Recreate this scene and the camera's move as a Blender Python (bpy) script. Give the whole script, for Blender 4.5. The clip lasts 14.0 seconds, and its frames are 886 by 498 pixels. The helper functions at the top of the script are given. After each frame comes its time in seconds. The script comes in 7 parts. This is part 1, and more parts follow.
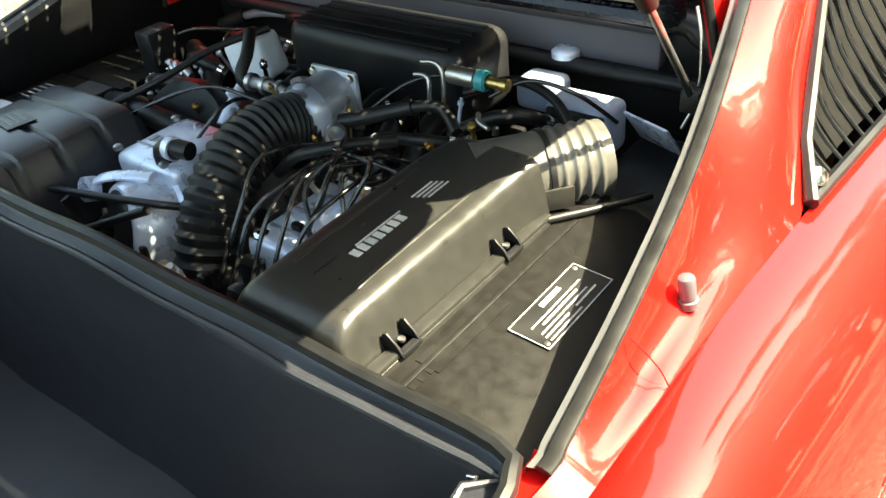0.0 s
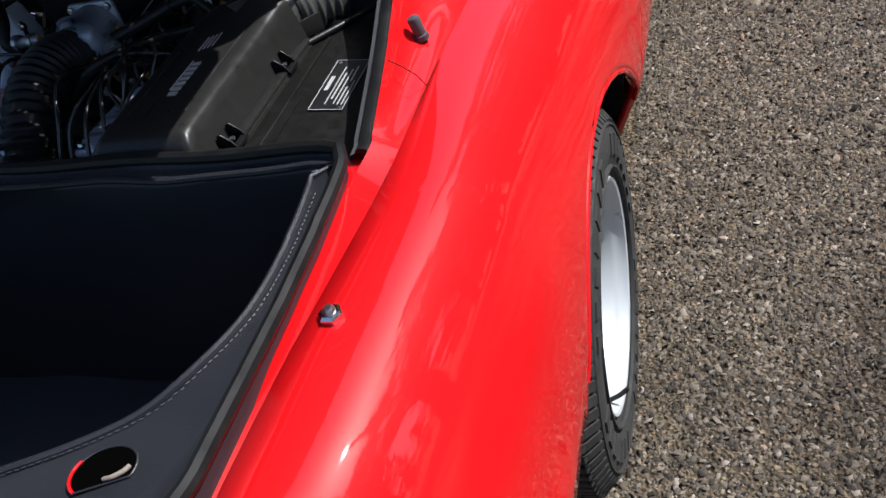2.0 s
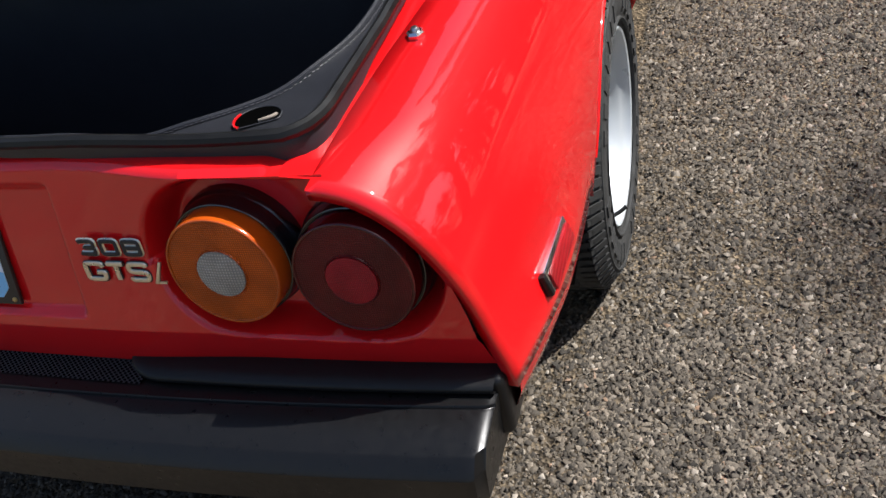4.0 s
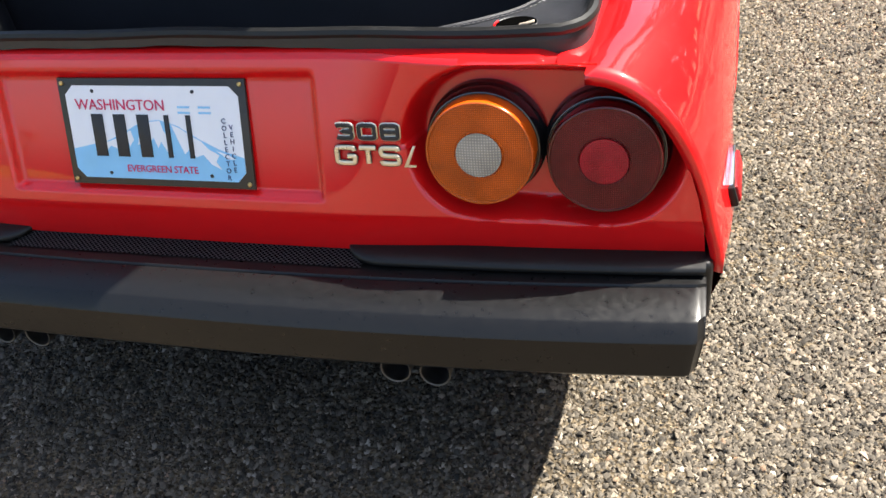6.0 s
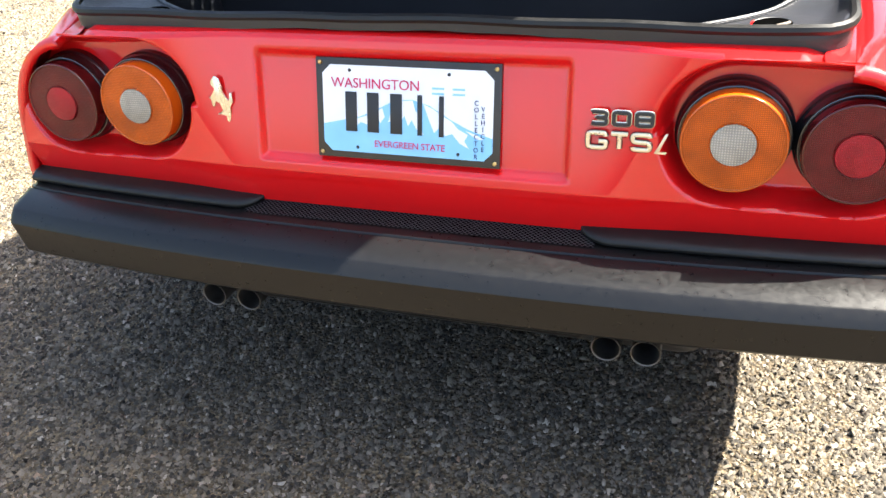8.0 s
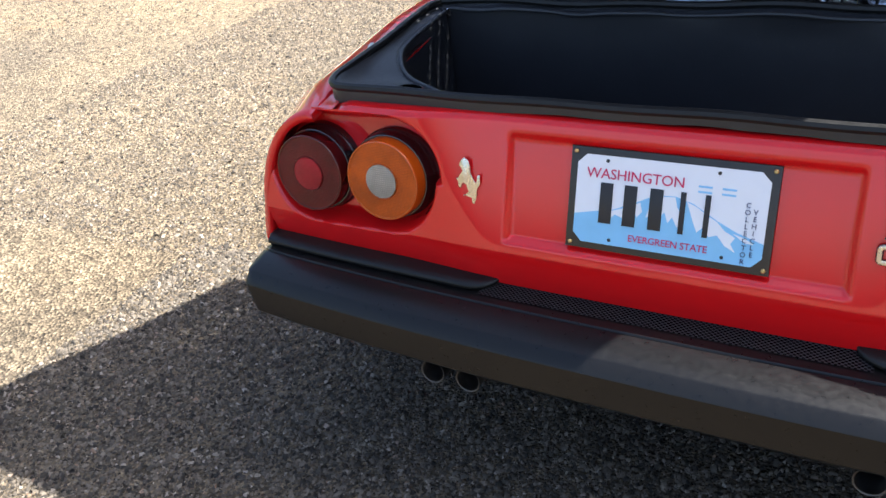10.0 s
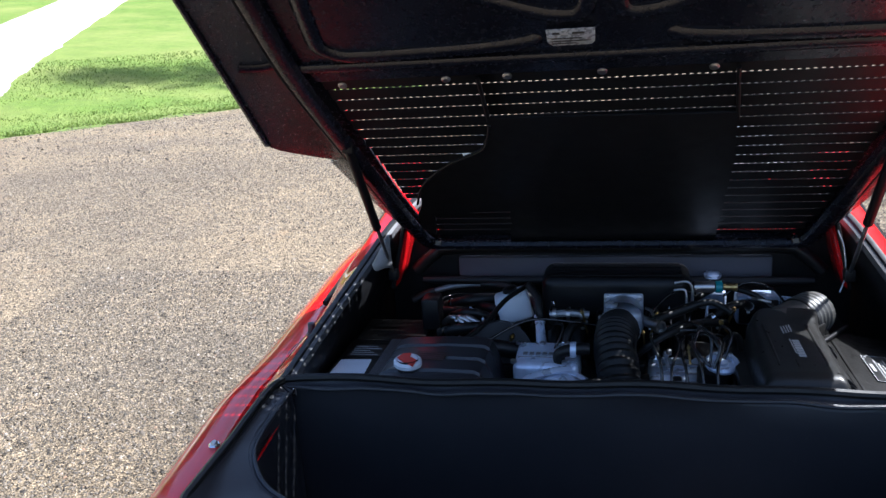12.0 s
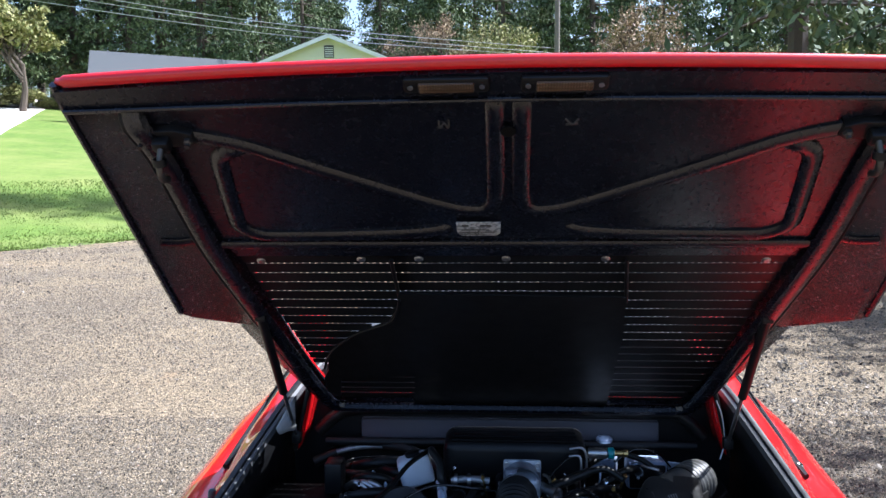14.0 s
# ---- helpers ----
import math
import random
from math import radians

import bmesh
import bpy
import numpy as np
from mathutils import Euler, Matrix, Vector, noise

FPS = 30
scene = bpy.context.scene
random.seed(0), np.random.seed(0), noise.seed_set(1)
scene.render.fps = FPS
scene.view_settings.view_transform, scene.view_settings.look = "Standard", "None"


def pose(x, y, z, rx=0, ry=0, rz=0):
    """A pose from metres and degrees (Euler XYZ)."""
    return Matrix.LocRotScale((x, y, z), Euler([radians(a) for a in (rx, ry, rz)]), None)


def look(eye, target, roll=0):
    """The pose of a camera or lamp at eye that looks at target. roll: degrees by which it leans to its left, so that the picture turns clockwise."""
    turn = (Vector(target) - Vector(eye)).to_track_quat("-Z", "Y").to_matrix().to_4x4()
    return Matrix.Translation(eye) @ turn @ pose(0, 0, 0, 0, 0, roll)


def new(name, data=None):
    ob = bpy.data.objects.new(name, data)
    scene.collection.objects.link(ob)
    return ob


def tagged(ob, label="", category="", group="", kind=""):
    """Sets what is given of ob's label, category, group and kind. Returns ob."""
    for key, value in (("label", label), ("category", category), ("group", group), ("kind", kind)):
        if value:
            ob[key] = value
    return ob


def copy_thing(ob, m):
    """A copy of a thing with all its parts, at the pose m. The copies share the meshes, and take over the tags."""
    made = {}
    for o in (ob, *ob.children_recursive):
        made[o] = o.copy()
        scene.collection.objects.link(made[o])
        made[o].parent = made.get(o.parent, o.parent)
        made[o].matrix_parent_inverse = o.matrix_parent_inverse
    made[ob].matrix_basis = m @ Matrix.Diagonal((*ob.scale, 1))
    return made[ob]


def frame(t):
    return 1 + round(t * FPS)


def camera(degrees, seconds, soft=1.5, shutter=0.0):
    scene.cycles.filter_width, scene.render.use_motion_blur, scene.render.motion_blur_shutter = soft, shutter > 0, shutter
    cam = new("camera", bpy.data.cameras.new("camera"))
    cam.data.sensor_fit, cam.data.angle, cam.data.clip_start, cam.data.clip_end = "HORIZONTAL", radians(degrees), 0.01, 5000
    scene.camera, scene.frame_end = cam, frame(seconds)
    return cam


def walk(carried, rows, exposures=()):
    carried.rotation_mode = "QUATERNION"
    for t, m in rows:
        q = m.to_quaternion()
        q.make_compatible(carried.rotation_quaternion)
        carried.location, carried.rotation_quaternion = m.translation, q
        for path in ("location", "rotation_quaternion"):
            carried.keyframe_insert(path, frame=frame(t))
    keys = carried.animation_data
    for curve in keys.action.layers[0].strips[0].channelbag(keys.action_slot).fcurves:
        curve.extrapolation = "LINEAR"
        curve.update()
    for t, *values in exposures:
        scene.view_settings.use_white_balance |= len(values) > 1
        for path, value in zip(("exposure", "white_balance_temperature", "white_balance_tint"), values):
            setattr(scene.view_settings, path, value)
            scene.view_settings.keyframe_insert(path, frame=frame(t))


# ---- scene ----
cam = camera(55.6, 14.0)
PATH = [
    (0, (0.876, 0.171, 1.344), (-0.194, 1.419, 0.206), -6.2),
    (0.5, (0.985, 0.129, 1.366), (0.005, 1.481, 0.265), -10.6),
    (1, (1.026, 0.076, 1.35), (0.152, 1.481, 0.227), -15.4),
    (1.5, (1.012, -0.055, 1.326), (0.265, 1.372, 0.141), -18.3),
    (2, (1.018, -0.17, 1.301), (0.371, 1.259, 0.06), -17.6),
    (2.5, (1.103, -0.293, 1.291), (0.435, 1.096, 0.016), -18.2),
    (3, (1.131, -0.395, 1.295), (0.409, 0.956, 0.01), -19.0),
    (3.2, (1.124, -0.429, 1.287), (0.388, 0.917, 0.004), -18.8),
    (5.3, (0.88, -0.817, 1.262), (0.418, 0.692, 0.033), -7.7),
    (5.5, (0.848, -0.833, 1.277), (0.375, 0.663, 0.038), -7.1),
    (6, (0.743, -0.921, 1.254), (0.229, 0.596, 0.056), -8.2),
    (6.5, (0.591, -1.012, 1.266), (0.091, 0.508, 0.065), -8.0),
    (7, (0.535, -1.042, 1.266), (0.055, 0.485, 0.068), -6.3),
    (7.5, (0.497, -1.072, 1.273), (-0.007, 0.456, 0.085), -6.2),
    (8, (0.474, -1.093, 1.29), (-0.117, 0.421, 0.124), -6.5),
    (8.5, (0.436, -1.113, 1.302), (-0.242, 0.388, 0.167), -6.4),
    (8.7, (0.422, -1.124, 1.307), (-0.296, 0.37, 0.188), -6.5),
    (10.8, (0.214, -0.937, 1.343), (-0.738, 0.538, 0.384), -7.8),
    (11, (0.198, -0.887, 1.349), (-0.721, 0.627, 0.418), -7.6),
    (11.5, (0.133, -0.875, 1.419), (-0.546, 0.853, 0.676), -4.9),
    (11.8, (0.064, -0.901, 1.478), (-0.445, 0.939, 0.881), -3.9),
    (12, (0.021, -0.926, 1.517), (-0.387, 0.961, 0.993), -3.5),
    (12.5, (-0.018, -0.971, 1.579), (-0.277, 0.978, 1.212), -1.8),
    (13, (-0.011, -0.983, 1.609), (-0.193, 0.99, 1.332), -0.6),
    (13.5, (-0.007, -0.993, 1.61), (-0.163, 0.988, 1.382), -0.4),
    (14, (-0.003, -0.997, 1.605), (-0.154, 0.986, 1.39), -0.6),
]
EXPOSURES = [(0, 3.45, 8600, -4), (0.5, 2.7, 7900, -3), (1.0, 1.65, 6900, 3), (1.5, 0.82, 6400, 8), (2.0, 0.62, 5900, 11), (3.2, 0.57, 5900, 11), (5.3, 1.65, 6500, 9), (6.0, 2.05, 6600, 8), (7.0, 2.57, 6700, 7), (8.0, 2.88, 6700, 7), (8.7, 2.88, 6600, 8), (10.8, 1.68, 5900, 11), (11.5, 1.68, 5700, 11), (12.5, 1.66, 5400, 12), (14.0, 1.66, 5400, 12)]
walk(cam, [(t, look(eye, target, roll)) for t, eye, target, roll in PATH], EXPOSURES)

# ---- world and light ----
SUN_TO = Vector((0.650, 0.340, 1.0)).normalized()
world = bpy.data.worlds.new("world")
scene.world = world
world.use_nodes = True
wn = world.node_tree
sky = wn.nodes.new("ShaderNodeTexSky")
sky.sky_type = "NISHITA"
sky.sun_disc = False
sky.dust_density = 3.2
sky.sun_elevation = math.asin(SUN_TO.z)
sky.sun_rotation = math.atan2(SUN_TO.x, SUN_TO.y)
wn.links.new(sky.outputs[0], wn.nodes["Background"].inputs[0])
wn.nodes["Background"].inputs[1].default_value = 0.10
sun = new("sun", bpy.data.lights.new("sun", "SUN"))
sun.data.energy = 5.0
sun.data.angle = radians(0.5)
sun.data.color = (1.0, 0.95, 0.87)
sun.matrix_world = look(SUN_TO * 20, (0, 0, 0))


# ---- materials ----
class Nodes:
    """A material's node tree with short calls."""

    def __init__(self, name):
        self.mat = bpy.data.materials.new(name)
        self.mat.use_nodes = True
        self.t = self.mat.node_tree
        self.b = self.t.nodes["Principled BSDF"]

    def put(self, kind, **sets):
        n = self.t.nodes.new(kind)
        for k, v in sets.items():
            n.inputs[k.replace("_", " ")].default_value = v
        return n

    def link(self, a, b):
        self.t.links.new(a, b)

    def coords(self, which="Object"):
        return self.t.nodes.new("ShaderNodeTexCoord").outputs[which]

    def noise(self, scale, detail=4.0, rough=0.55, vec=None):
        n = self.put("ShaderNodeTexNoise", Scale=scale, Detail=detail, Roughness=rough)
        self.link(vec if vec is not None else self.coords(), n.inputs["Vector"])
        return n.outputs[0]

    def ramp(self, fac, stops):
        n = self.t.nodes.new("ShaderNodeValToRGB")
        e = n.color_ramp.elements
        while len(e) < len(stops):
            e.new(0.5)
        for el, (p, c) in zip(e, stops):
            el.position = p
            el.color = (*c, 1) if len(c) == 3 else c
        self.link(fac, n.inputs[0])
        return n.outputs[0]

    def mix(self, fac, a, b, mode="MIX"):
        n = self.t.nodes.new("ShaderNodeMix")
        n.data_type = "RGBA"
        n.blend_type = mode
        for sock, v in ((n.inputs[0], fac), (n.inputs[6], a), (n.inputs[7], b)):
            if isinstance(v, (int, float)):
                sock.default_value = v
            elif isinstance(v, tuple):
                sock.default_value = (*v, 1)
            else:
                self.link(v, sock)
        return n.outputs[2]

    def math(self, op, a, b=0.0):
        n = self.t.nodes.new("ShaderNodeMath")
        n.operation = op
        for sock, v in zip(n.inputs, (a, b)):
            if isinstance(v, (int, float)):
                sock.default_value = v
            else:
                self.link(v, sock)
        return n.outputs[0]

    def bump(self, height, strength=0.3, dist=0.002):
        n = self.put("ShaderNodeBump", Strength=strength, Distance=dist)
        self.link(height, n.inputs["Height"])
        self.link(n.outputs[0], self.b.inputs["Normal"])

    def set(self, **sets):
        for k, v in sets.items():
            s = self.b.inputs[k.replace("_", " ")]
            if hasattr(v, "is_linked"):
                self.link(v, s)
            else:
                s.default_value = v
        return self.mat


def span(c, k):
    return tuple(min(1.0, v * k) for v in c)


def plain(name, colour, rough, metal=0.0, vary=0.25, scale=30.0, bump=0.15, dist=0.0006, coat=0.0, spec=0.5):
    """A surface with grain and blotches of its own colour."""
    m = Nodes(name)
    a, b = m.noise(scale), m.noise(scale * 9, 3)
    col = m.mix(a, span(colour, 1 - vary), span(colour, 1 + vary))
    m.bump(b, bump, dist)
    r = m.ramp(a, [(0.3, (rough * 0.8,) * 3), (0.7, (min(1, rough * 1.2),) * 3)])
    return m.set(Base_Color=col, Roughness=r, Metallic=metal, Coat_Weight=coat, Specular_IOR_Level=spec)


def paint_red():
    m = Nodes("red_paint")
    a, f = m.noise(1.3, 2), m.noise(900, 2)
    col = m.mix(a, (0.55, 0.0048, 0.0066), (0.62, 0.0058, 0.0078))
    dust = m.ramp(m.noise(60, 6, 0.7), [(0.62, (0, 0, 0)), (0.8, (0.02, 0.02, 0.02))])
    col = m.mix(dust, col, (0.5, 0.35, 0.28))
    m.bump(f, 0.02, 0.0003)
    wave = m.noise(3.5, 2)
    n = m.put("ShaderNodeBump", Strength=0.035, Distance=0.01)
    m.link(wave, n.inputs["Height"])
    m.link(n.outputs[0], m.b.inputs["Coat Normal"])
    return m.set(Base_Color=col, Roughness=0.5, Specular_IOR_Level=0.05, Coat_Weight=1.0, Coat_Roughness=0.03, Coat_IOR=1.56)


def ground_material():
    """Gravel yard, lawn beyond it and a pale drive through the lawn."""
    m = Nodes("ground")
    co = m.coords()
    sx = m.t.nodes.new("ShaderNodeSeparateXYZ")
    m.link(co, sx.inputs[0])
    x, y = sx.outputs[0], sx.outputs[1]
    # gravel
    vor = m.put("ShaderNodeTexVoronoi", Scale=110.0)
    m.link(co, vor.inputs["Vector"])
    stone = m.ramp(vor.outputs["Color"], [(0.0, (0.048, 0.042, 0.035)), (0.35, (0.131, 0.114, 0.092)), (0.7, (0.222, 0.192, 0.152)), (1.0, (0.36, 0.313, 0.248))])
    coarse = m.ramp(m.noise(26, 5, 0.8), [(0.35, (0.55, 0.55, 0.55)), (0.65, (1.45, 1.42, 1.36))])
    stone = m.mix(0.75, stone, m.mix(1.0, stone, coarse, "MULTIPLY"))
    clods = m.ramp(m.noise(6.5, 7, 0.85), [(0.38, (0.80, 0.79, 0.77)), (0.62, (1.45, 1.42, 1.36))])
    stone = m.mix(0.8, stone, m.mix(1.0, stone, clods, "MULTIPLY"))
    big = m.noise(0.55, 5, 0.6)
    patch = m.ramp(big, [(0.35, (0.72, 0.685, 0.635)), (0.65, (1.09, 0.99, 0.83))])
    gravel = m.mix(1.0, stone, patch, "MULTIPLY")
    rust = m.ramp(m.noise(1.7, 3), [(0.66, (0, 0, 0)), (0.76, (0.35, 0.35, 0.35))])
    gravel = m.mix(rust, gravel, (0.30, 0.19, 0.10))
    # shade in the gaps between loose stones, painted as darker ground near the car
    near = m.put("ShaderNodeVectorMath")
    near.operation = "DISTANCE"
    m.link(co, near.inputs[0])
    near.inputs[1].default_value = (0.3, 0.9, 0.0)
    gap_shade = m.ramp(m.math("MULTIPLY", near.outputs["Value"], 0.1), [(0.13, (0.55, 0.54, 0.53)), (0.32, (1.0, 1.0, 1.0))])
    gravel = m.mix(1.0, gravel, gap_shade, "MULTIPLY")
    # lawn
    blades = m.noise(28, 6, 0.75)
    grass = m.ramp(blades, [(0.25, (0.052, 0.096, 0.015)), (0.5, (0.096, 0.150, 0.025)), (0.75, (0.152, 0.200, 0.040))])
    lumps = m.ramp(m.noise(3.2, 9, 0.82), [(0.33, (0.50, 0.55, 0.46)), (0.5, (0.92, 0.93, 0.90)), (0.68, (1.35, 1.28, 1.22))])
    grass = m.mix(1.0, grass, lumps, "MULTIPLY")
    dry = m.ramp(m.noise(0.35, 4), [(0.40, (0, 0, 0)), (0.70, (0.55, 0.55, 0.55))])
    grass = m.mix(dry, grass, (0.215, 0.220, 0.07))
    wob = m.noise(0.8, 5, 0.65)
    side = m.math("ADD", m.math("ADD", m.math("MULTIPLY", y, 0.603), m.math("MULTIPLY", x, -0.797)), m.math("MULTIPLY", m.math("SUBTRACT", wob, 0.5), 1.0))
    lawn = m.math("GREATER_THAN", side, 15.4)
    # drive, a band that runs up through the lawn
    across = m.math("ADD", m.math("ADD", x, m.math("MULTIPLY", y, 0.463)), m.math("MULTIPLY", m.math("SUBTRACT", wob, 0.5), 0.5))
    lower = m.math("GREATER_THAN", across, -9.9)
    upper = m.math("GREATER_THAN", across, -6.3)
    drive = m.math("SUBTRACT", lower, upper)
    pale = m.mix(m.noise(20, 5), (0.42, 0.39, 0.34), (0.62, 0.58, 0.52))
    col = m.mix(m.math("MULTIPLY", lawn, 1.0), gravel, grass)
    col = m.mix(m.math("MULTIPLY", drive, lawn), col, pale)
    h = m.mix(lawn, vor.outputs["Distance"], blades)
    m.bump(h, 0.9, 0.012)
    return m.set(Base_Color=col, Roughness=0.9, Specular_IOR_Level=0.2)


def island(name, stops, rough=0.85, bump_scale=300.0):
    """Loose pieces, each with a tone of its own."""
    m = Nodes(name)
    g = m.t.nodes.new("ShaderNodeNewGeometry")
    c = m.ramp(g.outputs["Random Per Island"], stops)
    n = m.noise(bump_scale)
    c = m.mix(0.35, c, m.mix(1.0, c, m.ramp(n, [(0.3, (0.5,) * 3), (0.7, (1.4,) * 3)]), "MULTIPLY"))
    m.bump(n, 0.4, 0.002)
    return m.set(Base_Color=c, Roughness=rough, Specular_IOR_Level=0.25)


def lens(name, colour, fine=700.0):
    """Moulded lamp plastic with a small prism pattern."""
    m = Nodes(name)
    co = m.coords()
    a = m.put("ShaderNodeTexWave", Scale=fine / 6.28)
    a.bands_direction = "X"
    b = m.put("ShaderNodeTexWave", Scale=fine / 6.28)
    b.bands_direction = "Z"
    m.link(co, a.inputs["Vector"]), m.link(co, b.inputs["Vector"])
    h = m.math("MULTIPLY", a.outputs["Fac"], b.outputs["Fac"])
    col = m.mix(h, span(colour, 0.68), span(colour, 1.35))
    col = m.mix(0.4, col, m.mix(1.0, col, m.ramp(m.noise(22, 3), [(0.35, (0.45,) * 3), (0.65, (1.5,) * 3)]), "MULTIPLY"))
    dirt = m.ramp(m.noise(55, 6, 0.7), [(0.45, (0, 0, 0)), (0.75, (0.025, 0.025, 0.025))])
    col = m.mix(dirt, col, (0.3, 0.22, 0.15))
    m.bump(h, 0.45, 0.0015)
    return m.set(Base_Color=col, Roughness=0.30, Specular_IOR_Level=0.20, Coat_Weight=0.10, Coat_Roughness=0.08)


def perforated():
    m = Nodes("perforated_metal")
    co = m.coords()
    mp = m.put("ShaderNodeMapping", Rotation=(0, 0, radians(45)), Scale=(1.0, 1.35, 1.0))
    m.link(co, mp.inputs["Vector"])
    vor = m.put("ShaderNodeTexVoronoi", Scale=165.0, Randomness=0.0)
    vor.voronoi_dimensions = "2D"
    m.link(mp.outputs[0], vor.inputs["Vector"])
    hole = m.ramp(vor.outputs["Distance"], [(0.38, (0.001,) * 3), (0.44, (0.020, 0.020, 0.022))])
    spec = m.ramp(vor.outputs["Distance"], [(0.38, (0.0,) * 3), (0.44, (0.4,) * 3)])
    return m.set(Base_Color=hole, Roughness=0.5, Specular_IOR_Level=spec)


def vinyl(name, colour):
    m = Nodes(name)
    g = m.put("ShaderNodeTexVoronoi", Scale=700.0)
    m.link(m.coords(), g.inputs["Vector"])
    wr = m.noise(14, 3, 0.5)
    dust = m.ramp(m.noise(140, 6, 0.75), [(0.60, (0, 0, 0)), (0.78, (0.10, 0.10, 0.10))])
    col = m.mix(wr, span(colour, 0.75), span(colour, 1.3))
    col = m.mix(dust, col, (0.25, 0.24, 0.22))
    h = m.math("ADD", m.math("MULTIPLY", g.outputs["Distance"], 0.15), wr)
    m.bump(h, 0.25, 0.006)
    return m.set(Base_Color=col, Roughness=0.42, Specular_IOR_Level=0.45)


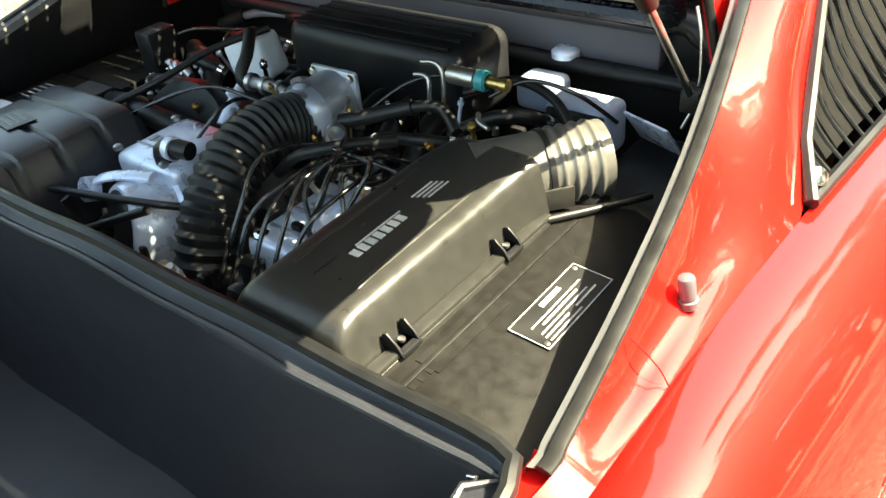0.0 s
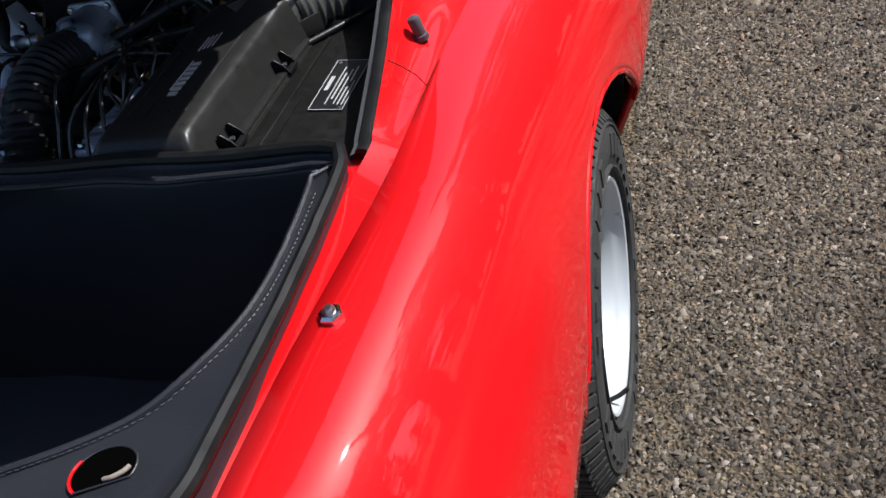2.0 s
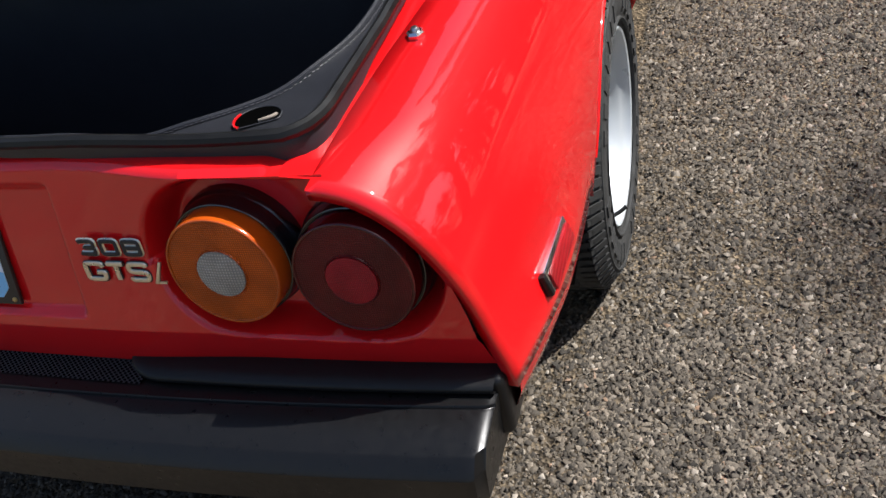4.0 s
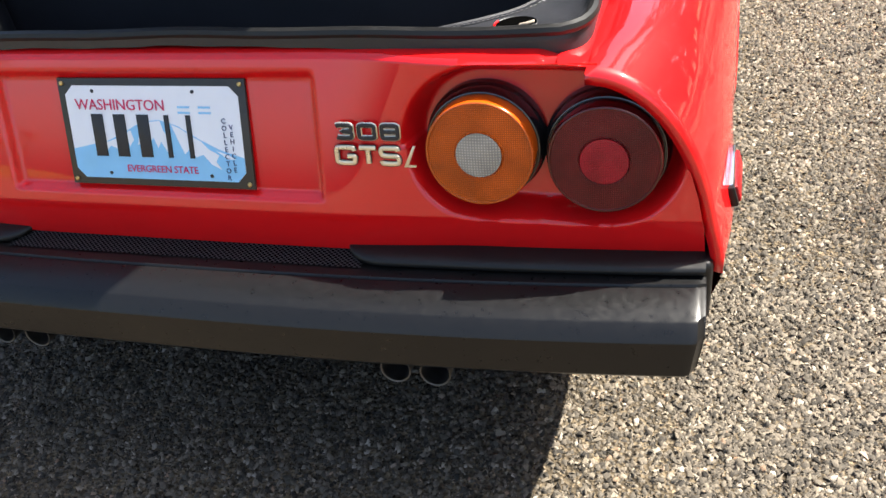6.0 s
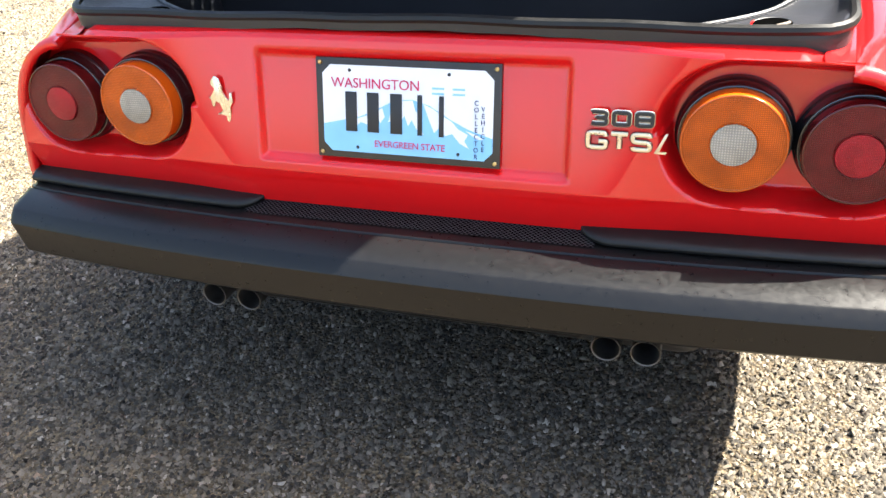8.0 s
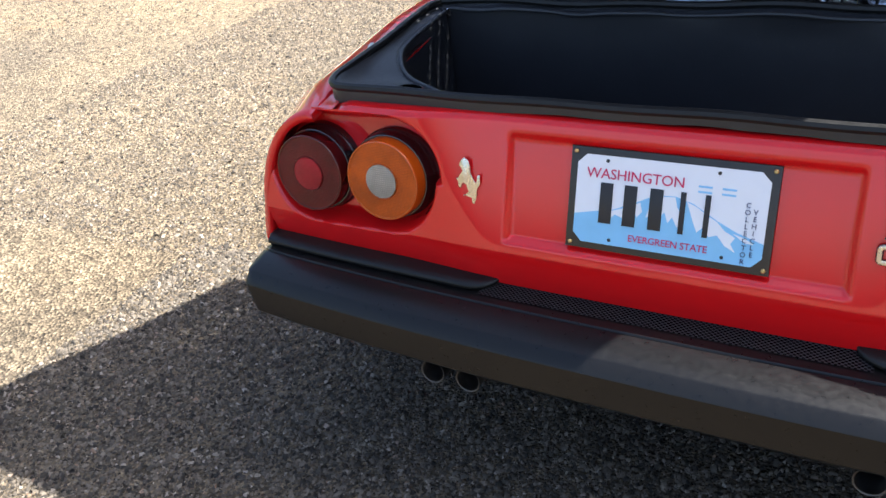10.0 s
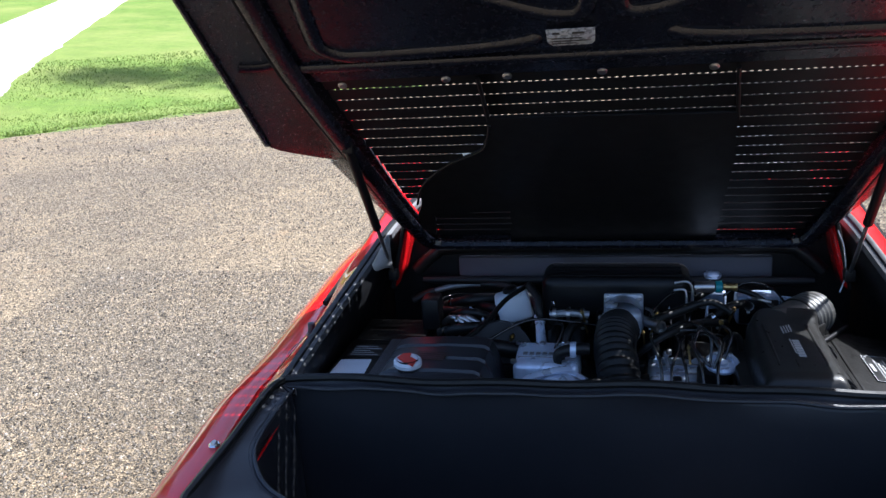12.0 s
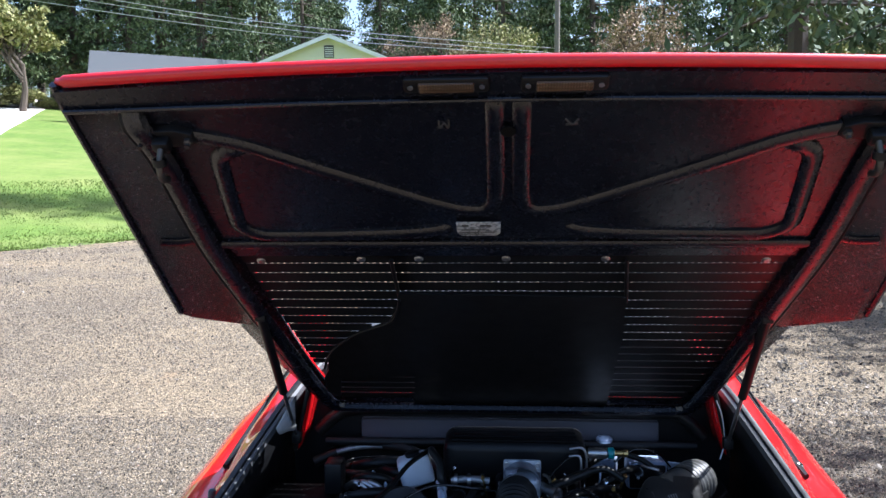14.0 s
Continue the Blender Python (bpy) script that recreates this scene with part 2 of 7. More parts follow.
M = {
    "red": paint_red(),
    "ground": ground_material(),
    "black_satin": plain("black_satin_paint", (0.0065, 0.0066, 0.0074), 0.42, vary=0.3, scale=25, spec=0.27),
    "lid_black": plain("black_lid_lining", (0.0055, 0.0062, 0.0110), 0.25, vary=0.4, scale=110, bump=0.16, dist=0.0010, spec=0.62),
    "black_deep": plain("black_matt", (0.004, 0.004, 0.004), 0.8, vary=0.3, spec=0.1),
    "black_void": plain("black_hollow", (0.0012, 0.0012, 0.0012), 0.95, vary=0.1, bump=0.0, spec=0.0),
    "rubber": plain("black_rubber", (0.0075, 0.0075, 0.0075), 0.42, vary=0.35, scale=40, bump=0.15, spec=0.3),
    "bumper": plain("black_bumper_plastic", (0.0058, 0.0058, 0.0061), 0.33, vary=0.14, scale=90, bump=0.10, dist=0.0003, spec=0.30),
    "tyre": plain("tyre_rubber", (0.022, 0.022, 0.021), 0.8, vary=0.5, scale=60, bump=0.4),
    "airbox": plain("airbox_plastic", (0.0165, 0.0161, 0.0152), 0.34, vary=0.3, scale=60, bump=0.12, spec=0.26),
    "panel": plain("black_dusty_panel", (0.0066, 0.0062, 0.0056), 0.50, vary=0.6, scale=60, bump=0.5, spec=0.16),
    "vinyl": vinyl("black_vinyl", (0.0155, 0.0165, 0.0205)),
    "alloy": plain("cast_alloy", (0.58, 0.65, 0.78), 0.30, metal=0.4, vary=0.3, scale=40, bump=0.4),
    "alloy_dull": plain("dull_alloy", (0.30, 0.31, 0.33), 0.45, metal=0.6, vary=0.4, scale=40, bump=0.5),
    "rim": plain("silver_rim_paint", (0.47, 0.495, 0.51), 0.34, metal=0.22, vary=0.08, scale=10, bump=0.05),
    "chrome": plain("chrome", (0.75, 0.75, 0.76), 0.12, metal=1.0, vary=0.1, scale=40, bump=0.05),
    "steel": plain("steel", (0.45, 0.45, 0.46), 0.35, metal=1.0, vary=0.25, scale=60),
    "exhaust": plain("sooty_steel", (0.085, 0.08, 0.075), 0.45, metal=0.8, vary=0.6, scale=50),
    "brass": plain("brass", (0.55, 0.40, 0.16), 0.35, metal=1.0, vary=0.3, scale=60),
    "silver_gold": plain("silver_gold", (0.64, 0.60, 0.51), 0.25, metal=1.0, vary=0.2, scale=60),
    "bronze_grey": plain("bronze_grey_paint", (0.035, 0.032, 0.028), 0.4, metal=0.3, vary=0.3, scale=50),
    "lead_black": plain("glossy_black_lead", (0.010, 0.010, 0.011), 0.18, vary=0.2, scale=40, bump=0.05, spec=0.7),
    "crackle": plain("crackle_black", (0.05, 0.052, 0.056), 0.5, vary=0.6, scale=120, bump=0.9, dist=0.002),
    "cover_grey": plain("dusty_cover_plastic", (0.020, 0.021, 0.025), 0.30, vary=0.08, scale=6, bump=0.05),
    "alloy_bluish": plain("dusty_alloy", (0.34, 0.37, 0.42), 0.38, metal=0.45, vary=0.25, scale=50, bump=0.4),
    "hose_rubber": plain("dull_hose_rubber", (0.0065, 0.0065, 0.0067), 0.5, vary=0.4, scale=40, bump=0.2, spec=0.28),
    "wing_black": plain("grained_black_lining", (0.020, 0.016, 0.018), 0.24, vary=0.5, scale=110, bump=1.0, dist=0.004, spec=1.0),
    "foil": plain("crinkled_silver_foil", (0.42, 0.44, 0.47), 0.28, metal=0.35, vary=0.4, scale=120, bump=1.0, dist=0.003),
    "roof_vinyl": plain("grained_roof_vinyl", (0.055, 0.055, 0.06), 0.38, vary=0.3, scale=80, bump=0.6, dist=0.002),
    "duct_plastic": plain("dusty_duct_plastic", (0.060, 0.058, 0.053), 0.36, vary=0.3, scale=60, bump=0.1),
    "badge_gold": plain("pale_badge_metal", (0.66, 0.60, 0.47), 0.3, metal=0.85, vary=0.15, scale=60, bump=0.05),
    "lamp_brown": lens("smoked_lamp_cover", (0.10, 0.065, 0.04), 500),
    "rail_grey": plain("dusty_grey_rail", (0.075, 0.075, 0.078), 0.5, vary=0.35, scale=20),
    "pale_plate_grey": plain("pale_grey_paint", (0.30, 0.31, 0.32), 0.5, vary=0.25, scale=20),
    "ledge": plain("ledge_carpet", (0.080, 0.077, 0.090), 0.8, vary=0.35, scale=9, bump=0.5),
    "teal": plain("teal_plastic", (0.02, 0.22, 0.25), 0.4),
    "white_plastic": plain("milky_plastic", (0.22, 0.27, 0.37), 0.4, vary=0.12, scale=20),
    "label_white": plain("white_label", (0.62, 0.66, 0.72), 0.5, vary=0.08),
    "label_black": plain("black_label", (0.008, 0.008, 0.008), 0.4),
    "grey_trim": plain("grey_trim", (0.045, 0.044, 0.052), 0.6, vary=0.25, scale=18),
    "amber": lens("amber_lens", (0.48, 0.080, 0.004)),
    "amber_wall": plain("amber_plastic", (0.42, 0.066, 0.004), 0.14, vary=0.12, scale=20, bump=0.03, spec=0.55),
    "dark_red_wall": plain("dark_red_plastic", (0.055, 0.003, 0.004), 0.14, vary=0.12, scale=20, bump=0.03, spec=0.5),
    "dark_red": lens("dark_red_lens", (0.105, 0.0055, 0.0060)),
    "red_reflector": lens("red_reflector", (0.33, 0.010, 0.018), 900),
    "clear_lens": lens("clear_ribbed_lens", (0.36, 0.325, 0.27), 520),
    "red_lens": lens("red_marker_lens", (0.30, 0.008, 0.012), 900),
    "plate_white": plain("plate_white", (0.72, 0.74, 0.78), 0.4, vary=0.04),
    "plate_blue": plain("plate_blue", (0.22, 0.50, 0.75), 0.4, vary=0.12, scale=25),
    "ink_black": plain("black_ink", (0.012, 0.012, 0.014), 0.5),
    "ink_red": plain("crimson_ink", (0.55, 0.02, 0.10), 0.5),
    "ink_blue": plain("dark_blue_ink", (0.03, 0.04, 0.12), 0.5),
    "red_plastic": plain("red_plastic", (0.45, 0.03, 0.02), 0.45),
    "print_grey": plain("printed_silver", (0.34, 0.34, 0.34), 0.5, vary=0.25, scale=200),
    "glass_dark": plain("glossy_black", (0.004, 0.004, 0.005), 0.06, vary=0.1, bump=0.0, coat=1.0),
    "lamp_black": plain("glossy_black_plastic", (0.008, 0.008, 0.009), 0.20, vary=0.2, scale=20, bump=0.02, spec=0.9),
    "perforated": perforated(),
    "stones": island("loose_stones", [(0.0, (0.024, 0.0210, 0.0178)), (0.3, (0.072, 0.0615, 0.0490)), (0.6, (0.112, 0.0945, 0.0735)), (0.82, (0.150, 0.1255, 0.0960)), (0.94, (0.200, 0.168, 0.130)), (0.98, (0.32, 0.283, 0.235)), (1.0, (0.22, 0.14, 0.09))]),
    "blades": island("grass_blades", [(0.0, (0.112, 0.172, 0.028)), (0.5, (0.146, 0.212, 0.040)), (1.0, (0.200, 0.252, 0.060))], 0.6),
    "bark": plain("bark", (0.10, 0.075, 0.055), 0.9, vary=0.5, scale=12, bump=0.8, dist=0.02),
    "needles": island("conifer_needles", [(0.0, (0.05, 0.075, 0.03)), (0.5, (0.11, 0.15, 0.065)), (1.0, (0.19, 0.23, 0.11))], 0.7, 10),
    "leaves": island("spring_leaves", [(0.0, (0.14, 0.16, 0.05)), (0.5, (0.27, 0.27, 0.10)), (1.0, (0.40, 0.36, 0.17))], 0.7, 10),
    "buds": island("russet_buds", [(0.0, (0.16, 0.11, 0.07)), (0.5, (0.30, 0.21, 0.13)), (1.0, (0.42, 0.33, 0.20))], 0.7, 10),
    "siding": plain("pale_green_siding", (0.72, 0.70, 0.54), 0.7, vary=0.06, scale=4),
    "white_paint": plain("white_paint", (0.78, 0.78, 0.76), 0.6, vary=0.06, scale=5),
    "roofing": plain("grey_roofing", (0.11, 0.115, 0.125), 0.85, vary=0.15, scale=3),
    "timber": plain("weathered_timber", (0.20, 0.17, 0.14), 0.9, vary=0.3, scale=8),
    "rock": plain("pale_rock", (0.55, 0.55, 0.56), 0.85, vary=0.35, scale=3, bump=0.8, dist=0.03),
    "sign_red": plain("sign_red", (0.55, 0.03, 0.03), 0.5),
}


# ---- mesh helpers ----
def mesh_of(bm, name, smooth=40.0):
    me = bpy.data.meshes.new(name)
    bmesh.ops.recalc_face_normals(bm, faces=bm.faces)
    bm.to_mesh(me)
    bm.free()
    if smooth:
        me.shade_smooth()
        me.set_sharp_from_angle(angle=radians(smooth))
    return me


def part(name, bm, material, parent, label="", smooth=40.0, kind=""):
    """Links a bmesh as one mesh under a thing or under a part."""
    ob = new(name, mesh_of(bm, name, smooth))
    ob.data.materials.append(M[material])
    ob.parent = parent
    if label or kind:
        tagged(ob, label, kind=kind)
    return ob


def thing(name, label, category, kind="", group=""):
    return tagged(new(name), label, category, group, kind)


def box(bm, x0, x1, y0, y1, z0, z1, bevel=0.0, seg=2, m=None):
    geo = bmesh.ops.create_cube(bm, size=1.0)
    vs = geo["verts"]
    bmesh.ops.scale(bm, verts=vs, vec=(abs(x1 - x0), abs(y1 - y0), abs(z1 - z0)))
    bmesh.ops.translate(bm, verts=vs, vec=((x0 + x1) / 2, (y0 + y1) / 2, (z0 + z1) / 2))
    if bevel:
        es = list({e for v in vs for e in v.link_edges})
        vs = list({v for f in bmesh.ops.bevel(bm, geom=es, offset=bevel, segments=seg, profile=0.5, affect="EDGES")["faces"] for v in f.verts} | {v for v in vs if v.is_valid})
    if m is not None:
        bmesh.ops.transform(bm, matrix=m, verts=vs)
    return bm


def boxed(*a, **k):
    return box(bmesh.new(), *a, **k)


def smooth_path(pts, n=8):
    """Catmull-Rom through the points."""
    p = [Vector(q) for q in pts]
    if len(p) < 3:
        return p
    out = []
    for i in range(len(p) - 1):
        a, b, c, d = p[max(i - 1, 0)], p[i], p[i + 1], p[min(i + 2, len(p) - 1)]
        for k in range(n):
            t = k / n
            out.append(0.5 * (2 * b + (c - a) * t + (2 * a - 5 * b + 4 * c - d) * t * t + (3 * b - a - 3 * c + d) * t**3))
    return out + [p[-1]]


def tube(bm, pts, radius, sides=10, cap=True, flat=1.0, up=(0, 0, 1)):
    """A pipe along the points; radius may be a function of the share of the way."""
    pts = [Vector(p) for p in pts]
    rings = []
    prev = None
    for i, p in enumerate(pts):
        d = (pts[min(i + 1, len(pts) - 1)] - pts[max(i - 1, 0)]).normalized()
        ref = prev if prev is not None else (Vector(up) if abs(d.dot(Vector(up))) < 0.95 else Vector((1, 0, 0)))
        a = (ref - d * ref.dot(d)).normalized()
        b = d.cross(a)
        prev = a
        r = radius(i / (len(pts) - 1)) if callable(radius) else radius
        rings.append([bm.verts.new(p + (a * math.cos(q) * flat + b * math.sin(q)) * r) for q in (2 * math.pi * k / sides for k in range(sides))])
    for r0, r1 in zip(rings, rings[1:]):
        for k in range(sides):
            bm.faces.new((r0[k], r0[(k + 1) % sides], r1[(k + 1) % sides], r1[k]))
    if cap:
        bm.faces.new(rings[0][::-1])
        bm.faces.new(rings[-1])
    return bm


def tubed(pts, radius, n=8, **k):
    return tube(bmesh.new(), smooth_path(pts, n), radius, **k)


def lathe(bm, profile, m, sides=48, close=False):
    """Turns a profile of (radius, height) round the local z of m."""
    rings = []
    for r, h in profile:
        if r < 1e-6:
            rings.append([bm.verts.new(m @ Vector((0, 0, h)))])
        else:
            rings.append([bm.verts.new(m @ Vector((r * math.cos(q), r * math.sin(q), h))) for q in (2 * math.pi * k / sides for k in range(sides))])
    for a, b in zip(rings, rings[1:]):
        for k in range(sides):
            f = [a[k % len(a)], a[(k + 1) % len(a)], b[(k + 1) % len(b)], b[k % len(b)]]
            f = list(dict.fromkeys(f))
            if len(f) > 2:
                bm.faces.new(f)
    return bm


def lathed(profile, m, sides=48):
    return lathe(bmesh.new(), profile, m, sides)


def grid(rows, close=False):
    """A sheet through rows of points."""
    bm = bmesh.new()
    vs = [[bm.verts.new(p) for p in r] for r in rows]
    for a, b in zip(vs, vs[1:]):
        n = len(a)
        for k in range(n if close else n - 1):
            bm.faces.new((a[k], a[(k + 1) % n], b[(k + 1) % n], b[k]))
    return bm


def prism(bm, outline, h0, h1, m, bevel=0.0):
    """A plate with the given outline in the xy plane of m, from height h0 to h1."""
    lo = [bm.verts.new(m @ Vector((x, y, h0))) for x, y in outline]
    hi = [bm.verts.new(m @ Vector((x, y, h1))) for x, y in outline]
    n = len(outline)
    f = [bm.faces.new(lo[::-1]), bm.faces.new(hi)]
    for k in range(n):
        f.append(bm.faces.new((lo[k], lo[(k + 1) % n], hi[(k + 1) % n], hi[k])))
    if bevel:
        es = list({e for q in f[:2] for e in q.edges})
        bmesh.ops.bevel(bm, geom=es, offset=bevel, segments=2, profile=0.5, affect="EDGES")
    return bm


def prismed(outline, h0, h1, m, bevel=0.0):
    return prism(bmesh.new(), outline, h0, h1, m, bevel)


def lerp_table(table, v):
    xs, ys = zip(*table)
    return float(np.interp(v, xs, ys))


def solid(ob, thickness, offset=-1.0):
    mod = ob.modifiers.new("thickness", "SOLIDIFY")
    mod.thickness, mod.offset = thickness, offset
    return ob


def words(name, text, size, m, material, parent, align="CENTER", depth=0.0004, spread=1.0):
    """Raised lettering in the built-in font, as a mesh, in the xy plane of m."""
    cu = bpy.data.curves.new(name, "FONT")
    cu.body, cu.size, cu.align_x, cu.extrude, cu.space_character = text, size, align, depth, spread
    cu.resolution_u = 3
    tmp = new(name, cu)
    bpy.context.view_layer.update()
    me = bpy.data.meshes.new_from_object(tmp.evaluated_get(bpy.context.evaluated_depsgraph_get()))
    bpy.data.objects.remove(tmp)
    ob = new(name, me)
    me.transform(m)
    me.materials.clear()
    me.materials.append(M[material])
    ob.parent = parent
    return ob


def bar(bm, x, y, w, h, m, z0=0.0, z1=0.0006):
    """A flat strip that stands for a line of print."""
    return prism(bm, [(x, y), (x + w, y), (x + w, y + h), (x, y + h)], z0, z1, m)


def frame_at(o, ex, ey):
    """A pose from an origin and two directions."""
    ex = Vector(ex).normalized()
    ez = ex.cross(Vector(ey)).normalized()
    ey = ez.cross(ex)
    m = Matrix((ex, ey, ez)).transposed().to_4x4()
    m.translation = o
    return m


# ---- the car: body ----
car = thing("sports_car", "red mid-engined sports car with raised engine lid on gravel", "car")

CREASE_X = [(0, 0.634), (0.1, 0.640), (0.25, 0.650), (0.5, 0.679), (0.74, 0.684), (0.97, 0.697), (1.2, 0.710), (1.43, 0.731), (3.0, 0.74)]
CREASE_Z = [(0, 0.790), (0.05, 0.797), (0.1, 0.8015), (0.16, 0.805), (0.3, 0.812), (0.6, 0.828), (0.97, 0.842), (1.43, 0.852), (2.0, 0.84), (3.0, 0.80)]
SIDE_X = [(0, 0.806), (0.25, 0.83), (0.5, 0.844), (0.9, 0.862), (1.1, 0.872), (1.3, 0.882), (1.7, 0.885), (3.0, 0.87)]
WHEEL = (0.830, 0.318)
ARCH = (0.858, 0.272)
ARCH_R = 0.388
MID_Z = 0.5


def ease(a, b, v):
    t = max(0.0, min(1.0, (v - a) / (b - a)))
    return t * t * (3 - 2 * t)


def arch_z(y):
    """The lower edge of the body side at y."""
    if y <= 0.49:
        return lerp_table([(0, 0.50), (0.3, 0.455), (0.49, 0.44)], y)
    d = ARCH_R**2 - (y - ARCH[0]) ** 2
    if y < ARCH[0] or d > 0.02:
        return ARCH[1] + math.sqrt(max(d, 0))
    return 0.22


def shoulder(y):
    """Width of the flat strip between the panel gap and the round of the fender."""
    return 0.036 * ease(0.03, 0.16, y) * (1 - ease(0.45, 0.80, y))


def fender_point(y, z, s):
    xc, zc, xo = lerp_table(CREASE_X, y), lerp_table(CREASE_Z, y), lerp_table(SIDE_X, y)
    xc += shoulder(y)
    k = max(0.0, min(1.0, (z - MID_Z) / (zc - MID_Z)))
    n = 2.0 + 0.2 * ease(0.02, 0.20, y) + 0.2 * ease(0.45, 0.80, y)
    lip = 0.016 * ease(0.10, 0.0, z - arch_z(y)) * math.sin(math.pi * min(1.0, max(0.0, (y + 0.12) / 0.60))) if y < 0.48 else 0.0
    return Vector((s * (xc + (xo - xc) * max(0.0, 1 - k**n) ** (1 / n) + lip - max(0, MID_Z - z) * (0.08 + 0.34 * ease(1.0, 1.22, y))), y, z))


def fender(s):
    ys = [0.02, 0.04, 0.08, 0.14, 0.2, 0.26, 0.32, 0.38, 0.44, 0.485] + [0.495 + 0.02 * k for k in range(37)] + [1.235, 1.25, 1.3, 1.38, 1.46, 1.55, 1.65, 1.8, 2.0, 2.3, 2.6]
    rows = []
    for y in ys:
        zc, low = lerp_table(CREASE_Z, y), arch_z(y)
        row = [Vector((s * lerp_table(CREASE_X, y), y, zc + 0.0012 * shoulder(y) / 0.036))] if y > 0.035 else [fender_point(y, zc, s)]
        for k in range(29):
            q = k / 28
            # close spacing near the crest
            z = zc - (zc - low) * (q ** 1.9)
            row.append(fender_point(y, z, s))
        rows.append(row)
    bm = grid(rows)
    ob = part("rear_fender", bm, "red", car, smooth=60)
    solid(ob, 0.016, -1.0 if s > 0 else -1.0)
    lip = bmesh.new()
    pts = []
    for k in range(31):
        a = radians(-22) + radians(224) * k / 30
        y, z = ARCH[0] - ARCH_R * math.cos(a), ARCH[1] + ARCH_R * math.sin(a)
        if z > 0.43:
            p = fender_point(y, min(z, lerp_table(CREASE_Z, y) - 0.01), s)
            pts.append((p.x - 0.003 * s, y, z))
    tube(lip, pts, 0.005, 8)
    part("arch_lip", lip, "red", ob)
    rows = []
    for k in range(13):
        y = 0.03 + 0.436 * k / 12
        p = fender_point(y, arch_z(y) + 0.001, s)
        rows.append([(p.x - s * dx, y, p.z - dz) for dx, dz in ((0.002, 0.0), (0.004, 0.022), (0.012, 0.046), (0.030, 0.060), (0.10, 0.062))])
    part("fender_underside", grid(rows), "red", ob)
    part("mud_panel", boxed(s * 0.56, s * 0.815, 0.452, 0.462, 0.385, 0.62, 0.004), "black_deep", ob)
    rows = []
    for x in (0.848, 0.70, 0.55):
        rows.append([(s * (x if x < 0.8 else 0.846 if 1.57 < a < 2.75 else 0.80 if a >= 2.75 else 0.79 + 0.056 * math.sqrt(max(0, math.sin(a)))), ARCH[0] - (ARCH_R + 0.004) * math.cos(a), ARCH[1] + (ARCH_R + 0.004) * math.sin(a)) for a in (radians(-6) + radians(216) * k / 24 for k in range(25))])
    part("wheel_housing", grid(rows), "black_deep", car)
    return ob


fender(1)
fender(-1)

# buttress that climbs from the deck towards the roof, with its rubber seal
SEAL = [(0.600, 0.036, 0.7985), (0.600, 0.06, 0.8015), (0.618, 0.12, 0.8025), (0.626, 0.25, 0.806), (0.634, 0.42, 0.820), (0.652, 0.53, 0.838), (0.650, 0.56, 0.843), (0.644, 0.63, 0.860), (0.636, 0.71, 0.880), (0.621, 0.83, 0.913), (0.601, 0.95, 0.952), (0.567, 1.11, 1.012), (0.53, 1.25, 1.055), (0.49, 1.42, 1.09)]
BASE = [(lerp_table(CREASE_X, y), y, lerp_table(CREASE_Z, y)) for y in (0.036, 0.06, 0.12, 0.25, 0.42, 0.53, 0.56, 0.63, 0.71, 0.83, 0.95)] + [(0.650, 1.08, 0.915), (0.608, 1.23, 1.005), (0.555, 1.42, 1.075)]
